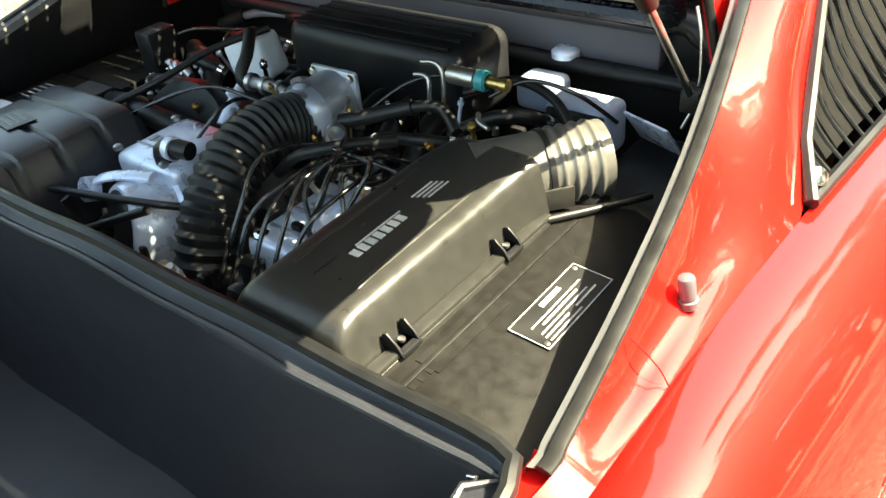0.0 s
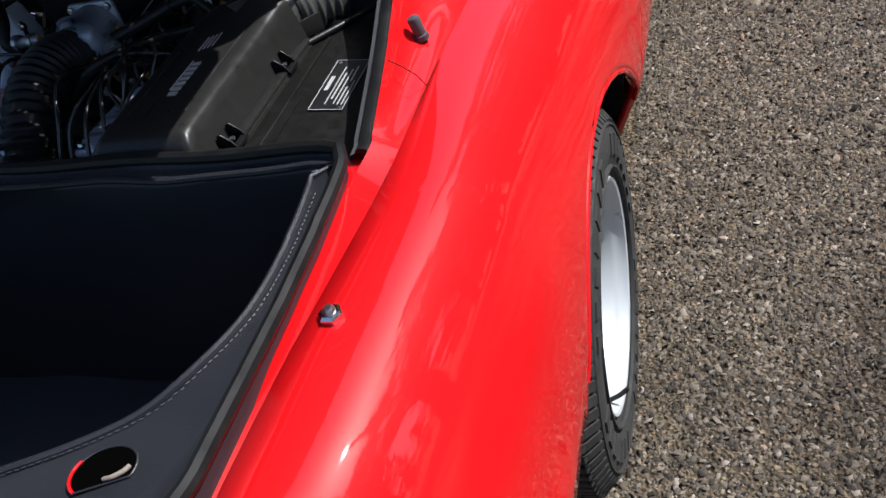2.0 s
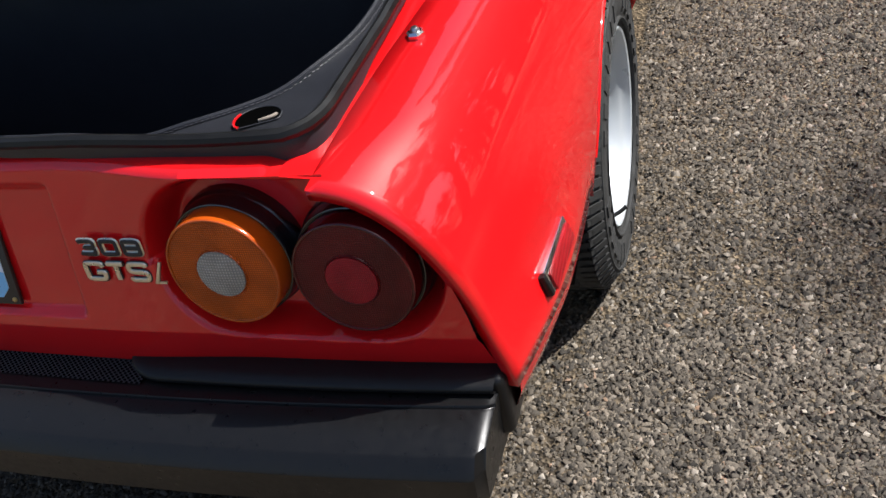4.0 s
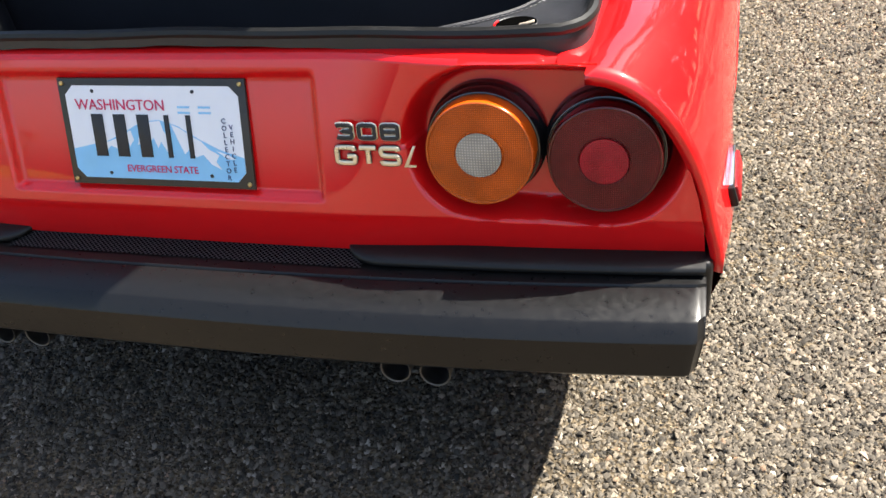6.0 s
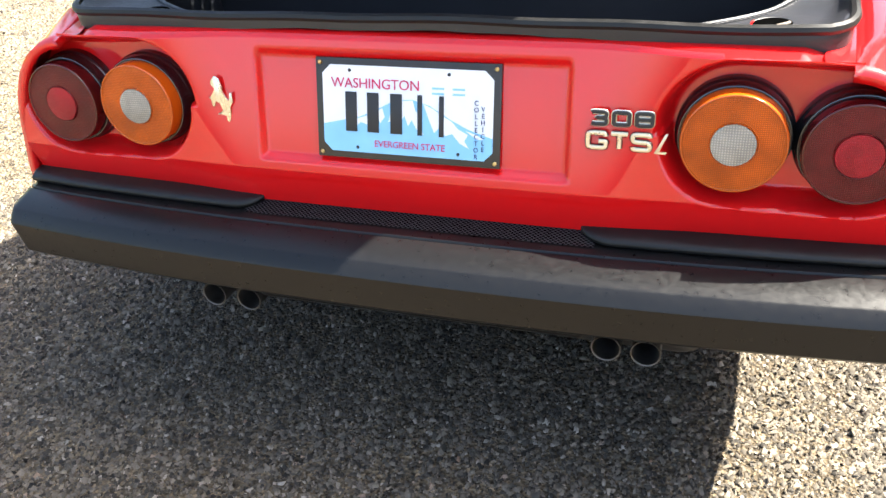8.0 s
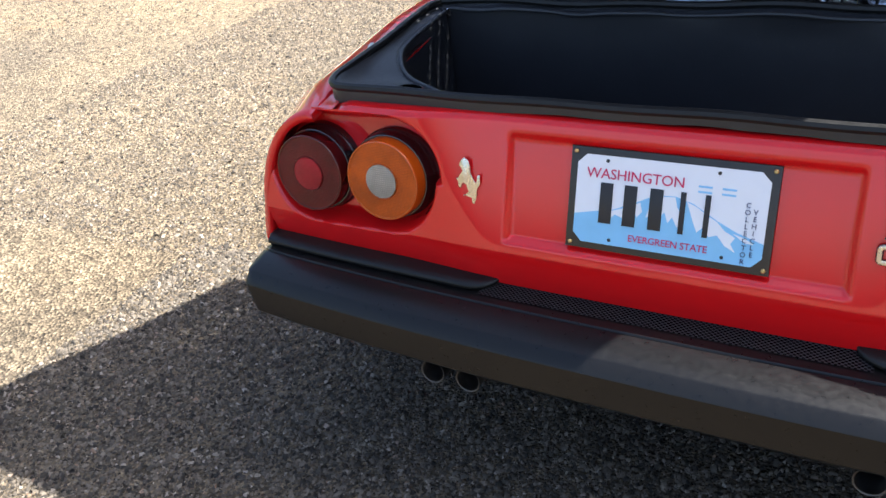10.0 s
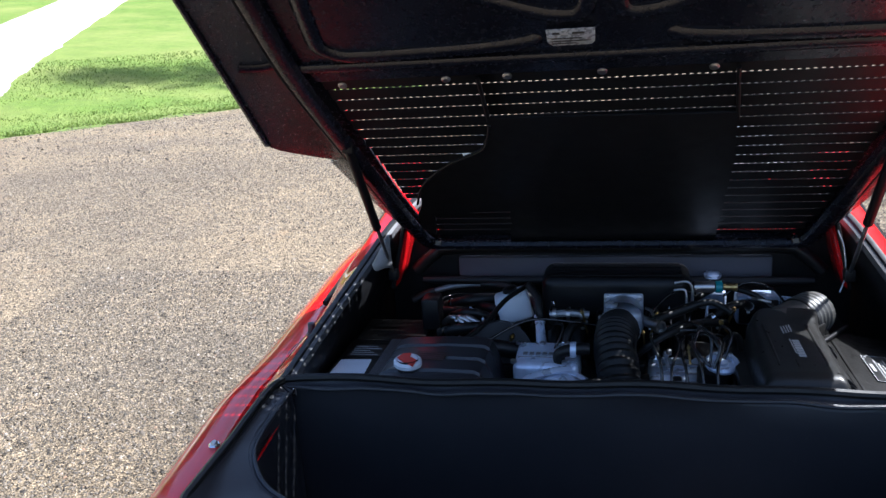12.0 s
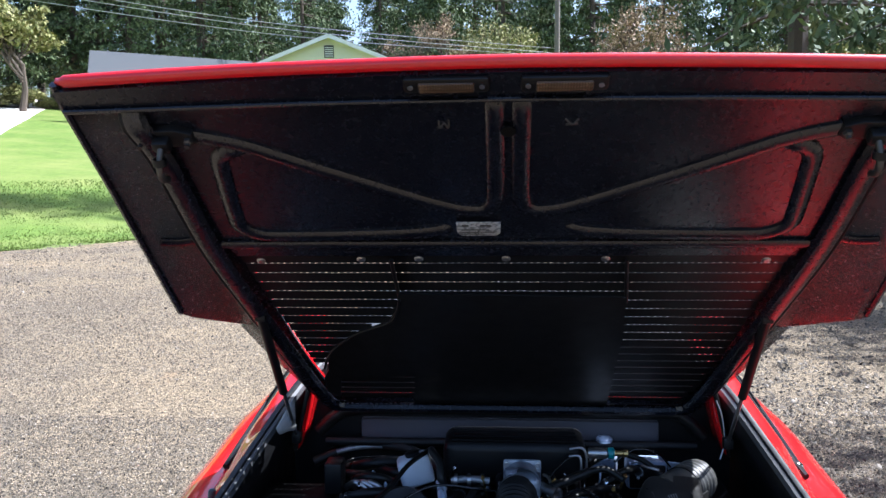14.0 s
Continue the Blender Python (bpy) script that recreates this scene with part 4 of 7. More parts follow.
# ---- wheels ----
def wheel(s, y=WHEEL[0]):
    m = frame_at(Vector((s * 0.838, y, WHEEL[1])), (0, s * 1.0, 0), (0, 0, 1))  # local z outwards
    hub = tagged(new("wheel"), "silver alloy road wheel with black tyre")
    hub.parent = car
    R = 0.318
    prof = [(0.188, -0.20), (0.235, -0.212), (0.285, -0.205), (0.309, -0.185), (R, -0.16), (R + 0.001, -0.10), (R, -0.045), (0.309, -0.018), (0.288, 0.0), (0.262, 0.006), (0.235, 0.006), (0.212, -0.001), (0.199, -0.012), (0.196, -0.03)]
    tyre = part("tyre", lathed(prof, m, 96), "tyre", hub, "worn black road tyre")
    tread = bmesh.new()
    for k in range(84):
        a = 2 * math.pi * k / 84
        for (h0, h1, off, w) in ((-0.05, -0.016, 0.0, 0.55), (-0.095, -0.058, 0.4, 0.6), (-0.145, -0.104, 0.8, 0.6)):
            aa = a + off * 2 * math.pi / 84
            wd = w * 2 * math.pi / 84 * R
            mm = m @ Matrix.Rotation(aa, 4, "Z")
            r1 = R + 0.006 if h1 < -0.02 else R + 0.003
            vs = [mm @ Vector((r, t, h)) for r, t, h in ((R - 0.012, 0, h1 + (0.004 if h1 > -0.02 else 0)), (R - 0.012, wd, h1 + (0.004 if h1 > -0.02 else 0)), (r1, wd, h1 - 0.004), (r1, 0, h1 - 0.004), (r1, wd + 0.004, h0), (r1, 0.004, h0))]
            v = [tread.verts.new(q) for q in vs]
            tread.faces.new((v[0], v[1], v[2], v[3])), tread.faces.new((v[3], v[2], v[4], v[5]))
    part("tread", tread, "tyre", tyre, smooth=0, kind="stuff")
    shoulder = bmesh.new()
    for k in range(84):
        mm = m @ Matrix.Rotation(2 * math.pi * (k + 0.3) / 84, 4, "Z")
        rows_ = [[mm @ Vector((r, t_, h)) for t_ in (-0.0075, 0.0075)] for r, h in ((0.286, -0.002), (0.289, 0.004), (0.3125, -0.0145), (0.318, -0.022), (0.314, -0.028))]
        for a_, b_ in zip(rows_, rows_[1:]):
            shoulder.faces.new([shoulder.verts.new(q) for q in (a_[0], a_[1], b_[1], b_[0])])
        for e_ in (0, 1):
            shoulder.faces.new([shoulder.verts.new(r_[e_]) for r_ in rows_])
    part("tyre_shoulder", shoulder, "tyre", tyre, smooth=0, kind="stuff")
    for k in range(36):
        if k % 9 > 6:
            continue
        mm = m @ Matrix.Rotation(radians(10 * k), 4, "Z")
        part("sidewall_bar", prismed([(0.232, -0.011), (0.266, -0.0125), (0.266, 0.0125), (0.232, 0.011)], 0.003, 0.0080, mm), "tyre", tyre)
    ringm = bmesh.new()
    for r, h in ((0.281, 0.002), (0.213, 0.0035)):
        lathe(ringm, [(r - 0.003, h - 0.003), (r - 0.001, h + 0.003), (r + 0.002, h + 0.003), (r + 0.004, h - 0.003)], m, 72)
    part("sidewall_ring", ringm, "tyre", tyre)
    rim = part("rim", lathed([(0.195, -0.19), (0.198, -0.03), (0.199, -0.008), (0.195, 0.0), (0.190, -0.002), (0.187, -0.012), (0.180, -0.022), (0.173, -0.028), (0.165, -0.075), (0.152, -0.10), (0.146, -0.115), (0.146, -0.19)], m, 72), "rim", hub, "silver painted alloy rim")
    sp = bmesh.new()
    for k in range(5):
        mm = m @ Matrix.Rotation(2 * math.pi * k / 5 + 0.3, 4, "Z")
        prism(sp, [(0.03, -0.036), (0.10, -0.022), (0.152, -0.034), (0.152, 0.034), (0.10, 0.022), (0.03, 0.036)], -0.10, -0.066, mm, 0.006)
    part("spokes", sp, "rim", rim)
    part("hub_cap", lathed([(0.055, -0.10), (0.055, -0.056), (0.045, -0.05), (0, -0.048)], m, 36), "alloy", rim)
    part("brake_disc", lathed([(0.135, -0.14), (0.135, -0.13), (0, -0.13)], m, 36), "exhaust", rim)
    vm = m @ Matrix.Rotation(radians(-124 if s > 0 else -56), 4, "Z")
    part("valve", tubed([vm @ Vector((0.178, 0, -0.02)), vm @ Vector((0.168, 0, -0.002)), vm @ Vector((0.156, 0, 0.012))], 0.0042), "rubber", rim, "black rubber tyre valve")


for s in (1, -1):
    wheel(s)
    wheel(s, 3.21)

# front half of the body, ahead of the doors
def front_low(y):
    d = 0.37**2 - (y - 3.21) ** 2
    return max(0.22, 0.26 + math.sqrt(d)) if d > 0 else 0.22


rows = []
for k in range(81):
    y = 2.6 + 1.62 * k / 80
    q = k / 80
    half = lerp_table([(0, 0.868), (0.35, 0.872), (0.7, 0.83), (0.9, 0.74), (1, 0.66)], q)
    crest = lerp_table([(0, 0.815), (0.25, 0.80), (0.5, 0.74), (0.8, 0.62), (1, 0.50)], q)
    mid_ = lerp_table([(0, 0.80), (0.2, 0.79), (0.5, 0.70), (0.8, 0.59), (1, 0.48)], q)
    low = min(front_low(y), crest - 0.06)
    side = [(half * 0.985, low), (half, low + (crest - low) * 0.35), (half, low + (crest - low) * 0.55), (half * 0.98, low + (crest - low) * 0.8), (half * 0.93, crest - 0.012), (half * 0.88, crest), (half * 0.78, crest - 0.004), (half * 0.5, mid_ + 0.004), (0.0, mid_ + 0.01)]
    rows.append([(x, y, z) for x, z in side] + [(-x, y, z) for x, z in reversed(side[:-1])])
rows.append([(x * 0.97, 4.24, 0.36 + (z - 0.36) * 0.5) for x, y, z in rows[-1]])
solid(part("front_body", grid(rows), "red", car, "red front wings and bonnet", smooth=50), 0.012)
part("front_panel", boxed(-0.62, 0.62, 4.16, 4.22, 0.22, 0.46, 0.02), "black_satin", car)
part("front_bumper", boxed(-0.72, 0.72, 4.17, 4.31, 0.38, 0.49, 0.03, 3), "bumper", car, "black plastic front bumper")
wsr = [[(x * (0.70 - 0.17 * q), 2.96 - 0.58 * q - 0.10 * abs(x) ** 2, 0.80 + 0.265 * q) for x in (-1, -0.6, -0.2, 0.2, 0.6, 1)] for q in (0, 0.33, 0.66, 1.0)]
solid(part("windscreen", grid(wsr), "glass_dark", car, "dark glass windscreen"), 0.006)
for s in (1, -1):
    gl = [[(s * (0.735 - 0.20 * q), y0 + (y1 - y0) * q, 0.83 + 0.235 * q) for y0, y1 in ((1.56, 1.56), (1.9, 1.8), (2.3, 2.05), (2.80, 2.30))] for q in (0, 0.5, 1.0)]
    solid(part("side_window", grid(gl), "glass_dark", car, "dark glass side window"), 0.005)
part("cabin_floor", boxed(-0.72, 0.72, 1.30, 3.0, 0.24, 0.34, 0.02), "black_deep", car)
part("scuttle", boxed(-0.72, 0.72, 2.60, 2.98, 0.70, 0.79, 0.02), "black_satin", car)

# ---- luggage compartment liner ----
def ray_loop(outline, centre, n):
    """Points of a closed outline at even angles round a centre."""
    out = []
    cx, cy = centre
    for k in range(n):
        a = 2 * math.pi * k / n
        dx, dy = math.cos(a), math.sin(a)
        best = None
        for (x0, y0), (x1, y1) in zip(outline, outline[1:] + outline[:1]):
            ex, ey = x1 - x0, y1 - y0
            den = dx * ey - dy * ex
            if abs(den) < 1e-9:
                continue
            t = ((x0 - cx) * ey - (y0 - cy) * ex) / den
            u = ((x0 - cx) * dy - (y0 - cy) * dx) / den
            if t > 0 and -1e-6 <= u <= 1 + 1e-6 and (best is None or t < best):
                best = t
        out.append((cx + dx * best, cy + dy * best))
    return out


def mirrored(half):
    """A closed outline from its right half, listed from the rear middle to the front middle."""
    return half + [(-x, y) for x, y in reversed(half) if x > 1e-6]


NL = 320
OUT = mirrored([(0, 0.066), (0.30, 0.066), (0.572, 0.063), (0.617, 0.073), (0.635, 0.105), (0.638, 0.16), (0.642, 0.34), (0.643, 0.46), (0.634, 0.505), (0.60, 0.526), (0.40, 0.532), (0, 0.532)])
INN = mirrored([(0, 0.098), (0.26, 0.102), (0.36, 0.114), (0.44, 0.140), (0.512, 0.179), (0.558, 0.218), (0.592, 0.277), (0.605, 0.336), (0.606, 0.44), (0.600, 0.49), (0.58, 0.506), (0, 0.508)])
OUT, INN = ([(p.x, p.y) for p in smooth_path([(x, y, 0) for x, y in o + o[:1]], 6)[:-1]] for o in (OUT, INN))
outer, inner = ray_loop(OUT, (0, 0.3), NL), ray_loop(INN, (0, 0.3), NL)


def rim_z(x, y):
    sag = 0.004 * math.sin(9 * x + 1.0) + 0.003 * math.sin(23 * x)
    return lerp_table([(0.06, 0.826), (0.3, 0.832), (0.5, 0.846), (0.54, 0.848)], y) + sag * (0.7 if y > 0.4 else 0.35)


rows = []
steps = ((0.0, -0.035), (0.0, -0.012), (0.02, 0.0), (0.06, 0.004), (0.10, 0.0), (0.16, -0.010), (0.35, -0.020), (0.9, -0.024), (1.0, -0.026))
for q, dz in steps:
    row = []
    for (xo, yo), (xi, yi) in zip(outer, inner):
        wide = math.hypot(xo - xi, yo - yi)
        qq = q
        x, y = xo + (xi - xo) * qq, yo + (yi - yo) * qq
        soft = 0.0025 * noise.noise((x * 14, y * 14, 0.0))
        row.append((x, y, rim_z(xo, yo) + dz * (0.45 + 0.55 * ease(0.035, 0.13, wide)) + soft))
    rows.append(row)
last = rows[-1]
for down, pull in ((0.008, 0.0), (0.05, 0.004), (0.15, 0.010), (0.28, 0.02), (0.36, 0.03)):
    rows.append([(x * (1 - pull) + 0.004 * noise.noise((x * 6, y * 6, down * 9)), 0.3 + (y - 0.3) * (1 - pull) + 0.005 * noise.noise((y * 5 + 3, x * 5, down * 8)), z - down) for x, y, z in last])
lb_ = grid(rows, close=True)
lb_.verts.ensure_lookup_table()
nv = len(rows)
lb_.faces.new([lb_.verts[(nv - 1) * NL + k] for k in range(NL)])
liner = part("luggage_liner", lb_, "vinyl", car, "black vinyl luggage compartment liner", smooth=60)
pip = bmesh.new()
tube(pip, [(x * 0.998, y + (0.003 if y < 0.3 else -0.003), rim_z(x, y) + 0.003) for x, y in outer + outer[:1]], 0.008, 8, cap=False)
part("rim_piping", pip, "rubber", liner)
pip = bmesh.new()
tube(pip, [(x, y, z + 0.0015) for x, y, z in last + last[:1]], 0.0045, 8, cap=False)
part("edge_piping", pip, "vinyl", liner)
stitch = bmesh.new()
for k in range(0, NL):
    (x, y, z), (x2, y2, z2) = last[k], last[(k + 1) % NL]
    if y < 0.45:
        n_ = max(1, int(math.hypot(x2 - x, y2 - y) / 0.006))
        for j in range(n_):
            q0, q1 = j / n_, (j + 0.6) / n_
            cx, cy = (x, y - 0.3)
            push = 1.016
            a = Vector((push * (x + (x2 - x) * q0), 0.3 + push * (y + (y2 - y) * q0 - 0.3), z + 0.0035))
            b = Vector((push * (x + (x2 - x) * q1), 0.3 + push * (y + (y2 - y) * q1 - 0.3), z + 0.0035))
            tube(stitch, [a, b], 0.0007, 4)
part("stitching", stitch, "grey_trim", liner, kind="stuff")
for s in (1, -1):
    hm = pose(0.532 if s > 0 else -0.490, 0.136 if s > 0 else 0.124, 0.8092, 0, 0, s * 24)
    # rounded towards the front, cut straight at the rear
    loop = [hm @ Vector((0.029 * math.cos(a), max(-0.014, 0.024 * math.sin(a)), 0.0)) for a in (2 * math.pi * k / 40 for k in range(41))]
    h = part("liner_hole", tube(bmesh.new(), loop, 0.0011, 6, cap=False), "vinyl", liner, "half-round hole in the liner shelf")
    dk = bmesh.new()
    dk.faces.new([dk.verts.new(p + Vector((0, 0, 0.0004))) for p in loop[:-1]])
    part("hole_floor", dk, "black_void", h)
    part("hole_edge", tube(bmesh.new(), [p + Vector((0, 0, 0.0010)) for p in (loop[15:25] if s > 0 else loop[0:6])], 0.0016, 6), "red", h, "red bodywork inside the hole")
    part("striker", tubed([hm @ Vector(p) for p in ((0.002, -0.010, 0.0015), (0.010, -0.012, 0.003), (0.019, -0.009, 0.0025), (0.023, -0.004, 0.0012))], 0.0022), "timber", h, "worn striker")
# zip at the front corner of the liner
for s in (1, -1):
    z_ = part("zip", tubed([(s * 0.604, 0.498, 0.838), (s * 0.607, 0.47, 0.826), (s * 0.608, 0.40, 0.808), (s * 0.600, 0.30, 0.803)], 0.0022), "rubber", liner)
    part("zip_pull", boxed(-0.004, 0.004, -0.0015, 0.0015, -0.010, 0.010, 0.0015, m=pose(s * 0.601, 0.497, 0.832, 20, 0, 20)), "chrome", z_)


# ---- engine bay ----
bay = bmesh.new()
box(bay, -0.62, 0.62, 0.55, 1.30, 0.52, 0.56)
part("bay_floor", bay, "black_deep", car)
wall = bmesh.new()
box(wall, -0.60, 0.60, 1.262, 1.285, 0.52, 1.04)
part("bulkhead", wall, "black_satin", car)
shelf = bmesh.new()
box(shelf, -0.405, 0.405, 1.235, 1.262, 0.838, 0.893, 0.006)
part("window_ledge", shelf, "ledge", car, "grey rear window ledge")
sealp = tubed([(-0.52, 1.22, 0.86), (-0.47, 1.225, 0.905), (-0.40, 1.228, 0.922), (0, 1.23, 0.925), (0.40, 1.228, 0.922), (0.47, 1.225, 0.905), (0.52, 1.22, 0.86)], 0.018)
part("bulkhead_seal", sealp, "rubber", car)
part("bulkhead_lip", tubed([(-0.50, 1.215, 0.835), (0.0, 1.222, 0.832), (0.50, 1.215, 0.835)], 0.012), "black_satin", car)
for s in (1, -1):
    pil = grid([[(s * (0.552 - 0.04 * q), 1.10 + 0.14 * w, 0.855 + 0.17 * q) for w in (0.0, 0.5, 1.0)] for q in (0, 0.25, 0.5, 0.75, 1.0)])
    solid(part("rear_pillar", pil, "red", car), 0.012, 0.0)
    part("pillar_seal", tubed([(s * 0.556, 1.10, 0.85), (s * 0.535, 1.10, 0.94), (s * 0.512, 1.10, 1.03)], 0.006), "rubber", car)
roof = grid([[(x, y, 1.10 + 0.02 * math.cos(x * 2.2) - 0.05 * abs(y - 1.8) ** 2) for x in (-0.50, -0.4, -0.2, 0, 0.2, 0.4, 0.50)] for y in (1.30, 1.5, 1.8, 2.1, 2.4)])
solid(part("roof", roof, "roof_vinyl", car, "black grained roof panel"), 0.02)
for s in (1, -1):
    m = frame_at(Vector((s * 0.80, 2.35, 0.93)), (1, 0, 0), (0, 1, 0))
    part("door_mirror", boxed(-0.06, 0.06, -0.05, 0.04, -0.045, 0.045, 0.025, 3, m=m), "red", car, "red door mirror")

# small pale plate on the inner wall behind the left strut
pane = grid([[(-0.562, 0.950, 0.957), (-0.545, 0.975, 0.990), (-0.529, 1.000, 1.018)], [(-0.560, 0.955, 0.945), (-0.543, 0.980, 0.955), (-0.528, 1.002, 0.960)], [(-0.557, 0.960, 0.938), (-0.542, 0.985, 0.938), (-0.527, 1.004, 0.935)]])
solid(part("pale_plate", pane, "pale_plate_grey", car, "small pale grey plate behind the strut"), 0.003, 0.0)

# right side panel, airbox and duct
pm_ = frame_at(Vector((0.455, 0.545, 0.806)), (0, 1, 0), (-0.155, 0, 0.014))  # local x forward, y to the left
side_panel = part("side_panel", prismed([(-0.02, -0.165), (0.36, -0.165), (0.40, -0.06), (0.37, 0.02), (-0.02, 0.03)], -0.012, 0.0, pm_, 0.002), "panel", car, "dusty black side panel with stamped marks")
part("panel_ridge", prismed([(0.0, -0.018), (0.34, -0.018), (0.34, -0.012), (0.0, -0.012)], -0.001, 0.0025, pm_, 0.0008), "panel", side_panel)
part("panel_patch", prismed([(0.055, -0.032), (0.175, -0.032), (0.175, -0.004), (0.055, -0.004)], 0.0, 0.0012, pm_), "panel", side_panel)
st_ = bmesh.new()
for k in range(13):
    bar(st_, 0.012 + k * 0.0125, -0.027, 0.006, 0.009, pm_, 0.0, 0.0008)
part("stamped_bar", st_, "panel", side_panel, kind="stuff")
dpm = pm_ @ pose(0.140, -0.052, 0.001)
dp = part("data_plate", prismed([(0, -0.048), (0.128, -0.048), (0.128, 0.0), (0, 0.0)], 0.0, 0.0012, dpm), "label_black", side_panel, "black data plate with printed silver bars")
fr_ = bmesh.new()
for a in ((0, -0.048, 0.128, 0.001), (0, -0.001, 0.128, 0.001), (0, -0.048, 0.001, 0.048), (0.127, -0.048, 0.001, 0.048)):
    bar(fr_, *a, dpm, 0.001, 0.0018)
for x, y, w, h in ((0.048, -0.0115, 0.036, 0.0055), (0.014, -0.020, 0.094, 0.0016), (0.026, -0.026, 0.066, 0.0024), (0.014, -0.032, 0.088, 0.0016), (0.012, -0.038, 0.044, 0.002), (0.070, -0.038, 0.040, 0.002), (0.012, -0.0435, 0.06, 0.0016)):
    bar(fr_, x, y, w, h, dpm, 0.001, 0.0018)
part("print_bar", fr_, "print_grey", dp)
for x, y in ((0.006, -0.042), (0.121, -0.006)):
    part("rivet", lathed([(0.003, 0.001), (0.003, 0.002), (0, 0.003)], dpm @ pose(x, y, 0), 10), "steel", dp)


def airbox():
    body = bmesh.new()
    rows = []
    # sections along the box, from the rear end to the duct
    for y, xl, xr, zt in ((0.535, 0.272, 0.432, 0.806), (0.540, 0.276, 0.428, 0.835), (0.546, 0.280, 0.424, 0.852), (0.552, 0.283, 0.421, 0.860), (0.560, 0.285, 0.419, 0.865), (0.575, 0.286, 0.418, 0.867), (0.66, 0.286, 0.419, 0.870), (0.74, 0.287, 0.420, 0.872), (0.80, 0.288, 0.420, 0.874), (0.825, 0.292, 0.422, 0.877), (0.85, 0.302, 0.426, 0.882), (0.87, 0.312, 0.430, 0.884)):
        w = 0.018
        row = [(xl - 0.012, y, 0.800), (xl - 0.006, y, zt - w * 1.1), (xl - 0.001, y, zt - w * 0.45), (xl + 0.006, y, zt - w * 0.12), (xl + 0.014, y, zt)]
        for k in range(1, 6):
            row.append((xl + 0.014 + (xr - xl - 0.028) * k / 6, y, zt + 0.0015 * math.sin(math.pi * k / 6)))
        row += [(xr - 0.014, y, zt), (xr - 0.005, y, zt - w * 0.12), (xr + 0.001, y, zt - w * 0.45), (xr + 0.004, y, zt - w * 1.1), (xr + 0.014, y, 0.812)]
        rows.append(row)
    rows.insert(0, [(x, 0.533, 0.80) for x, y, z in rows[0]])
    ob = part("air_cleaner_box", grid(rows), "airbox", car, "black plastic air cleaner box with bright duct", smooth=50)
    # lower flange
    part("box_flange", boxed(0.250, 0.450, 0.524, 0.872, 0.790, 0.812, 0.004), "airbox", ob)
    part("flange_ledge", boxed(0.433, 0.449, 0.534, 0.868, 0.811, 0.818, 0.003), "airbox", ob)
    # ridges on the lid
    for x in (0.312, 0.396):
        part("lid_ridge", tubed([(x, 0.60, 0.866), (x, 0.62, 0.8695), (x, 0.78, 0.874), (x, 0.80, 0.873)], 0.003, flat=0.6), "airbox", ob)
    # name as plain bars
    nm = frame_at(Vector((0.358, 0.636, 0.8708)), (0.0, 1, 0.022), (-1, 0, 0))
    lg = bmesh.new()
    bar(lg, 0.014, 0.0065, 0.070, 0.0018, nm, 0, 0.0012)
    for k in range(7):
        bar(lg, k * 0.0118, -0.008, 0.0078, 0.0125, nm, 0, 0.0012)
    part("name_bar", lg, "print_grey", ob)
    lg = bmesh.new()
    for k in range(4):
        bar(lg, 0.112 + 0.003 * k, 0.012 - 0.0055 * k, 0.036, 0.0022, nm, 0, 0.0012)
    part("print_bar", lg, "print_grey", ob)
    lg = bmesh.new()
    for k in range(6):
        bar(lg, -0.044 + 0.006 * k, 0.012, 0.0038, 0.004, nm, 0, 0.001)
    part("mark_bar", lg, "airbox", ob)
    # straight round duct that leaves the front corner, with a band and ribs moulded into its end
    band_at, axis_d = Vector((0.404, 0.919, 0.838)), Vector((0.64, 0.768, 0.0))
    path = [band_at + axis_d * (-0.085 + 0.161 * k / 92) for k in range(93)]
    du = part("air_duct", tube(bmesh.new(), path, lambda q: 0.0475 + 0.004 * max(0.0, 0.25 - q) + sum(0.0034 * math.exp(-(((q * 0.161 - 0.085 - d) / 0.0030) ** 2)) for d in (0.014, 0.029, 0.044, 0.059)), 36), "duct_plastic", ob, "dusty grey moulded plastic air duct", smooth=60)
    part("duct_cheek", boxed(-0.060, 0.042, -0.050, 0.018, -0.035, 0.030, 0.016, 3, m=pose(0.372, 0.858, 0.838, 0, 0, -30)), "airbox", ob)
    part("duct_rib", boxed(-0.050, 0.040, -0.0025, 0.0025, -0.014, 0.014, 0.002, m=pose(0.432, 0.872, 0.826, 0, 0, 50)), "airbox", ob)
    part("hose_band", lathed([(0.0475, -0.0035), (0.0500, -0.0035), (0.0500, 0.0035), (0.0475, 0.0035)], frame_at(band_at, Vector((0.768, -0.64, 0)), Vector((0, 0, 1))), 36), "black_satin", du)
    part("duct_boot", tubed([(0.440, 0.940, 0.815), (0.452, 0.946, 0.78), (0.456, 0.95, 0.72)], 0.030, sides=24), "black_deep", du, "black rubber boot")
    # spring clips
    for y in (0.605, 0.785):
        c1 = part("spring_clip", boxed(0.428, 0.454, y - 0.015, y + 0.015, 0.811, 0.818, 0.002), "black_satin", ob, "black spring clip")
        for dy in (-0.014, 0.012):
            part("clip_ear", prismed([(-0.004, 0.0), (0.024, 0.0), (0.018, 0.010), (0.006, 0.021), (0.0, 0.019)], -0.0015, 0.0015, frame_at(Vector((0.430, y + dy, 0.815)), (1, 0, 0), (0, 0, 1)), 0.0006), "black_satin", c1)
        part("clip_rivet", lathed([(0.004, 0), (0.004, 0.003), (0, 0.004)], pose(0.440, y, 0.819), 10), "steel", c1)
    return ob


airbox()

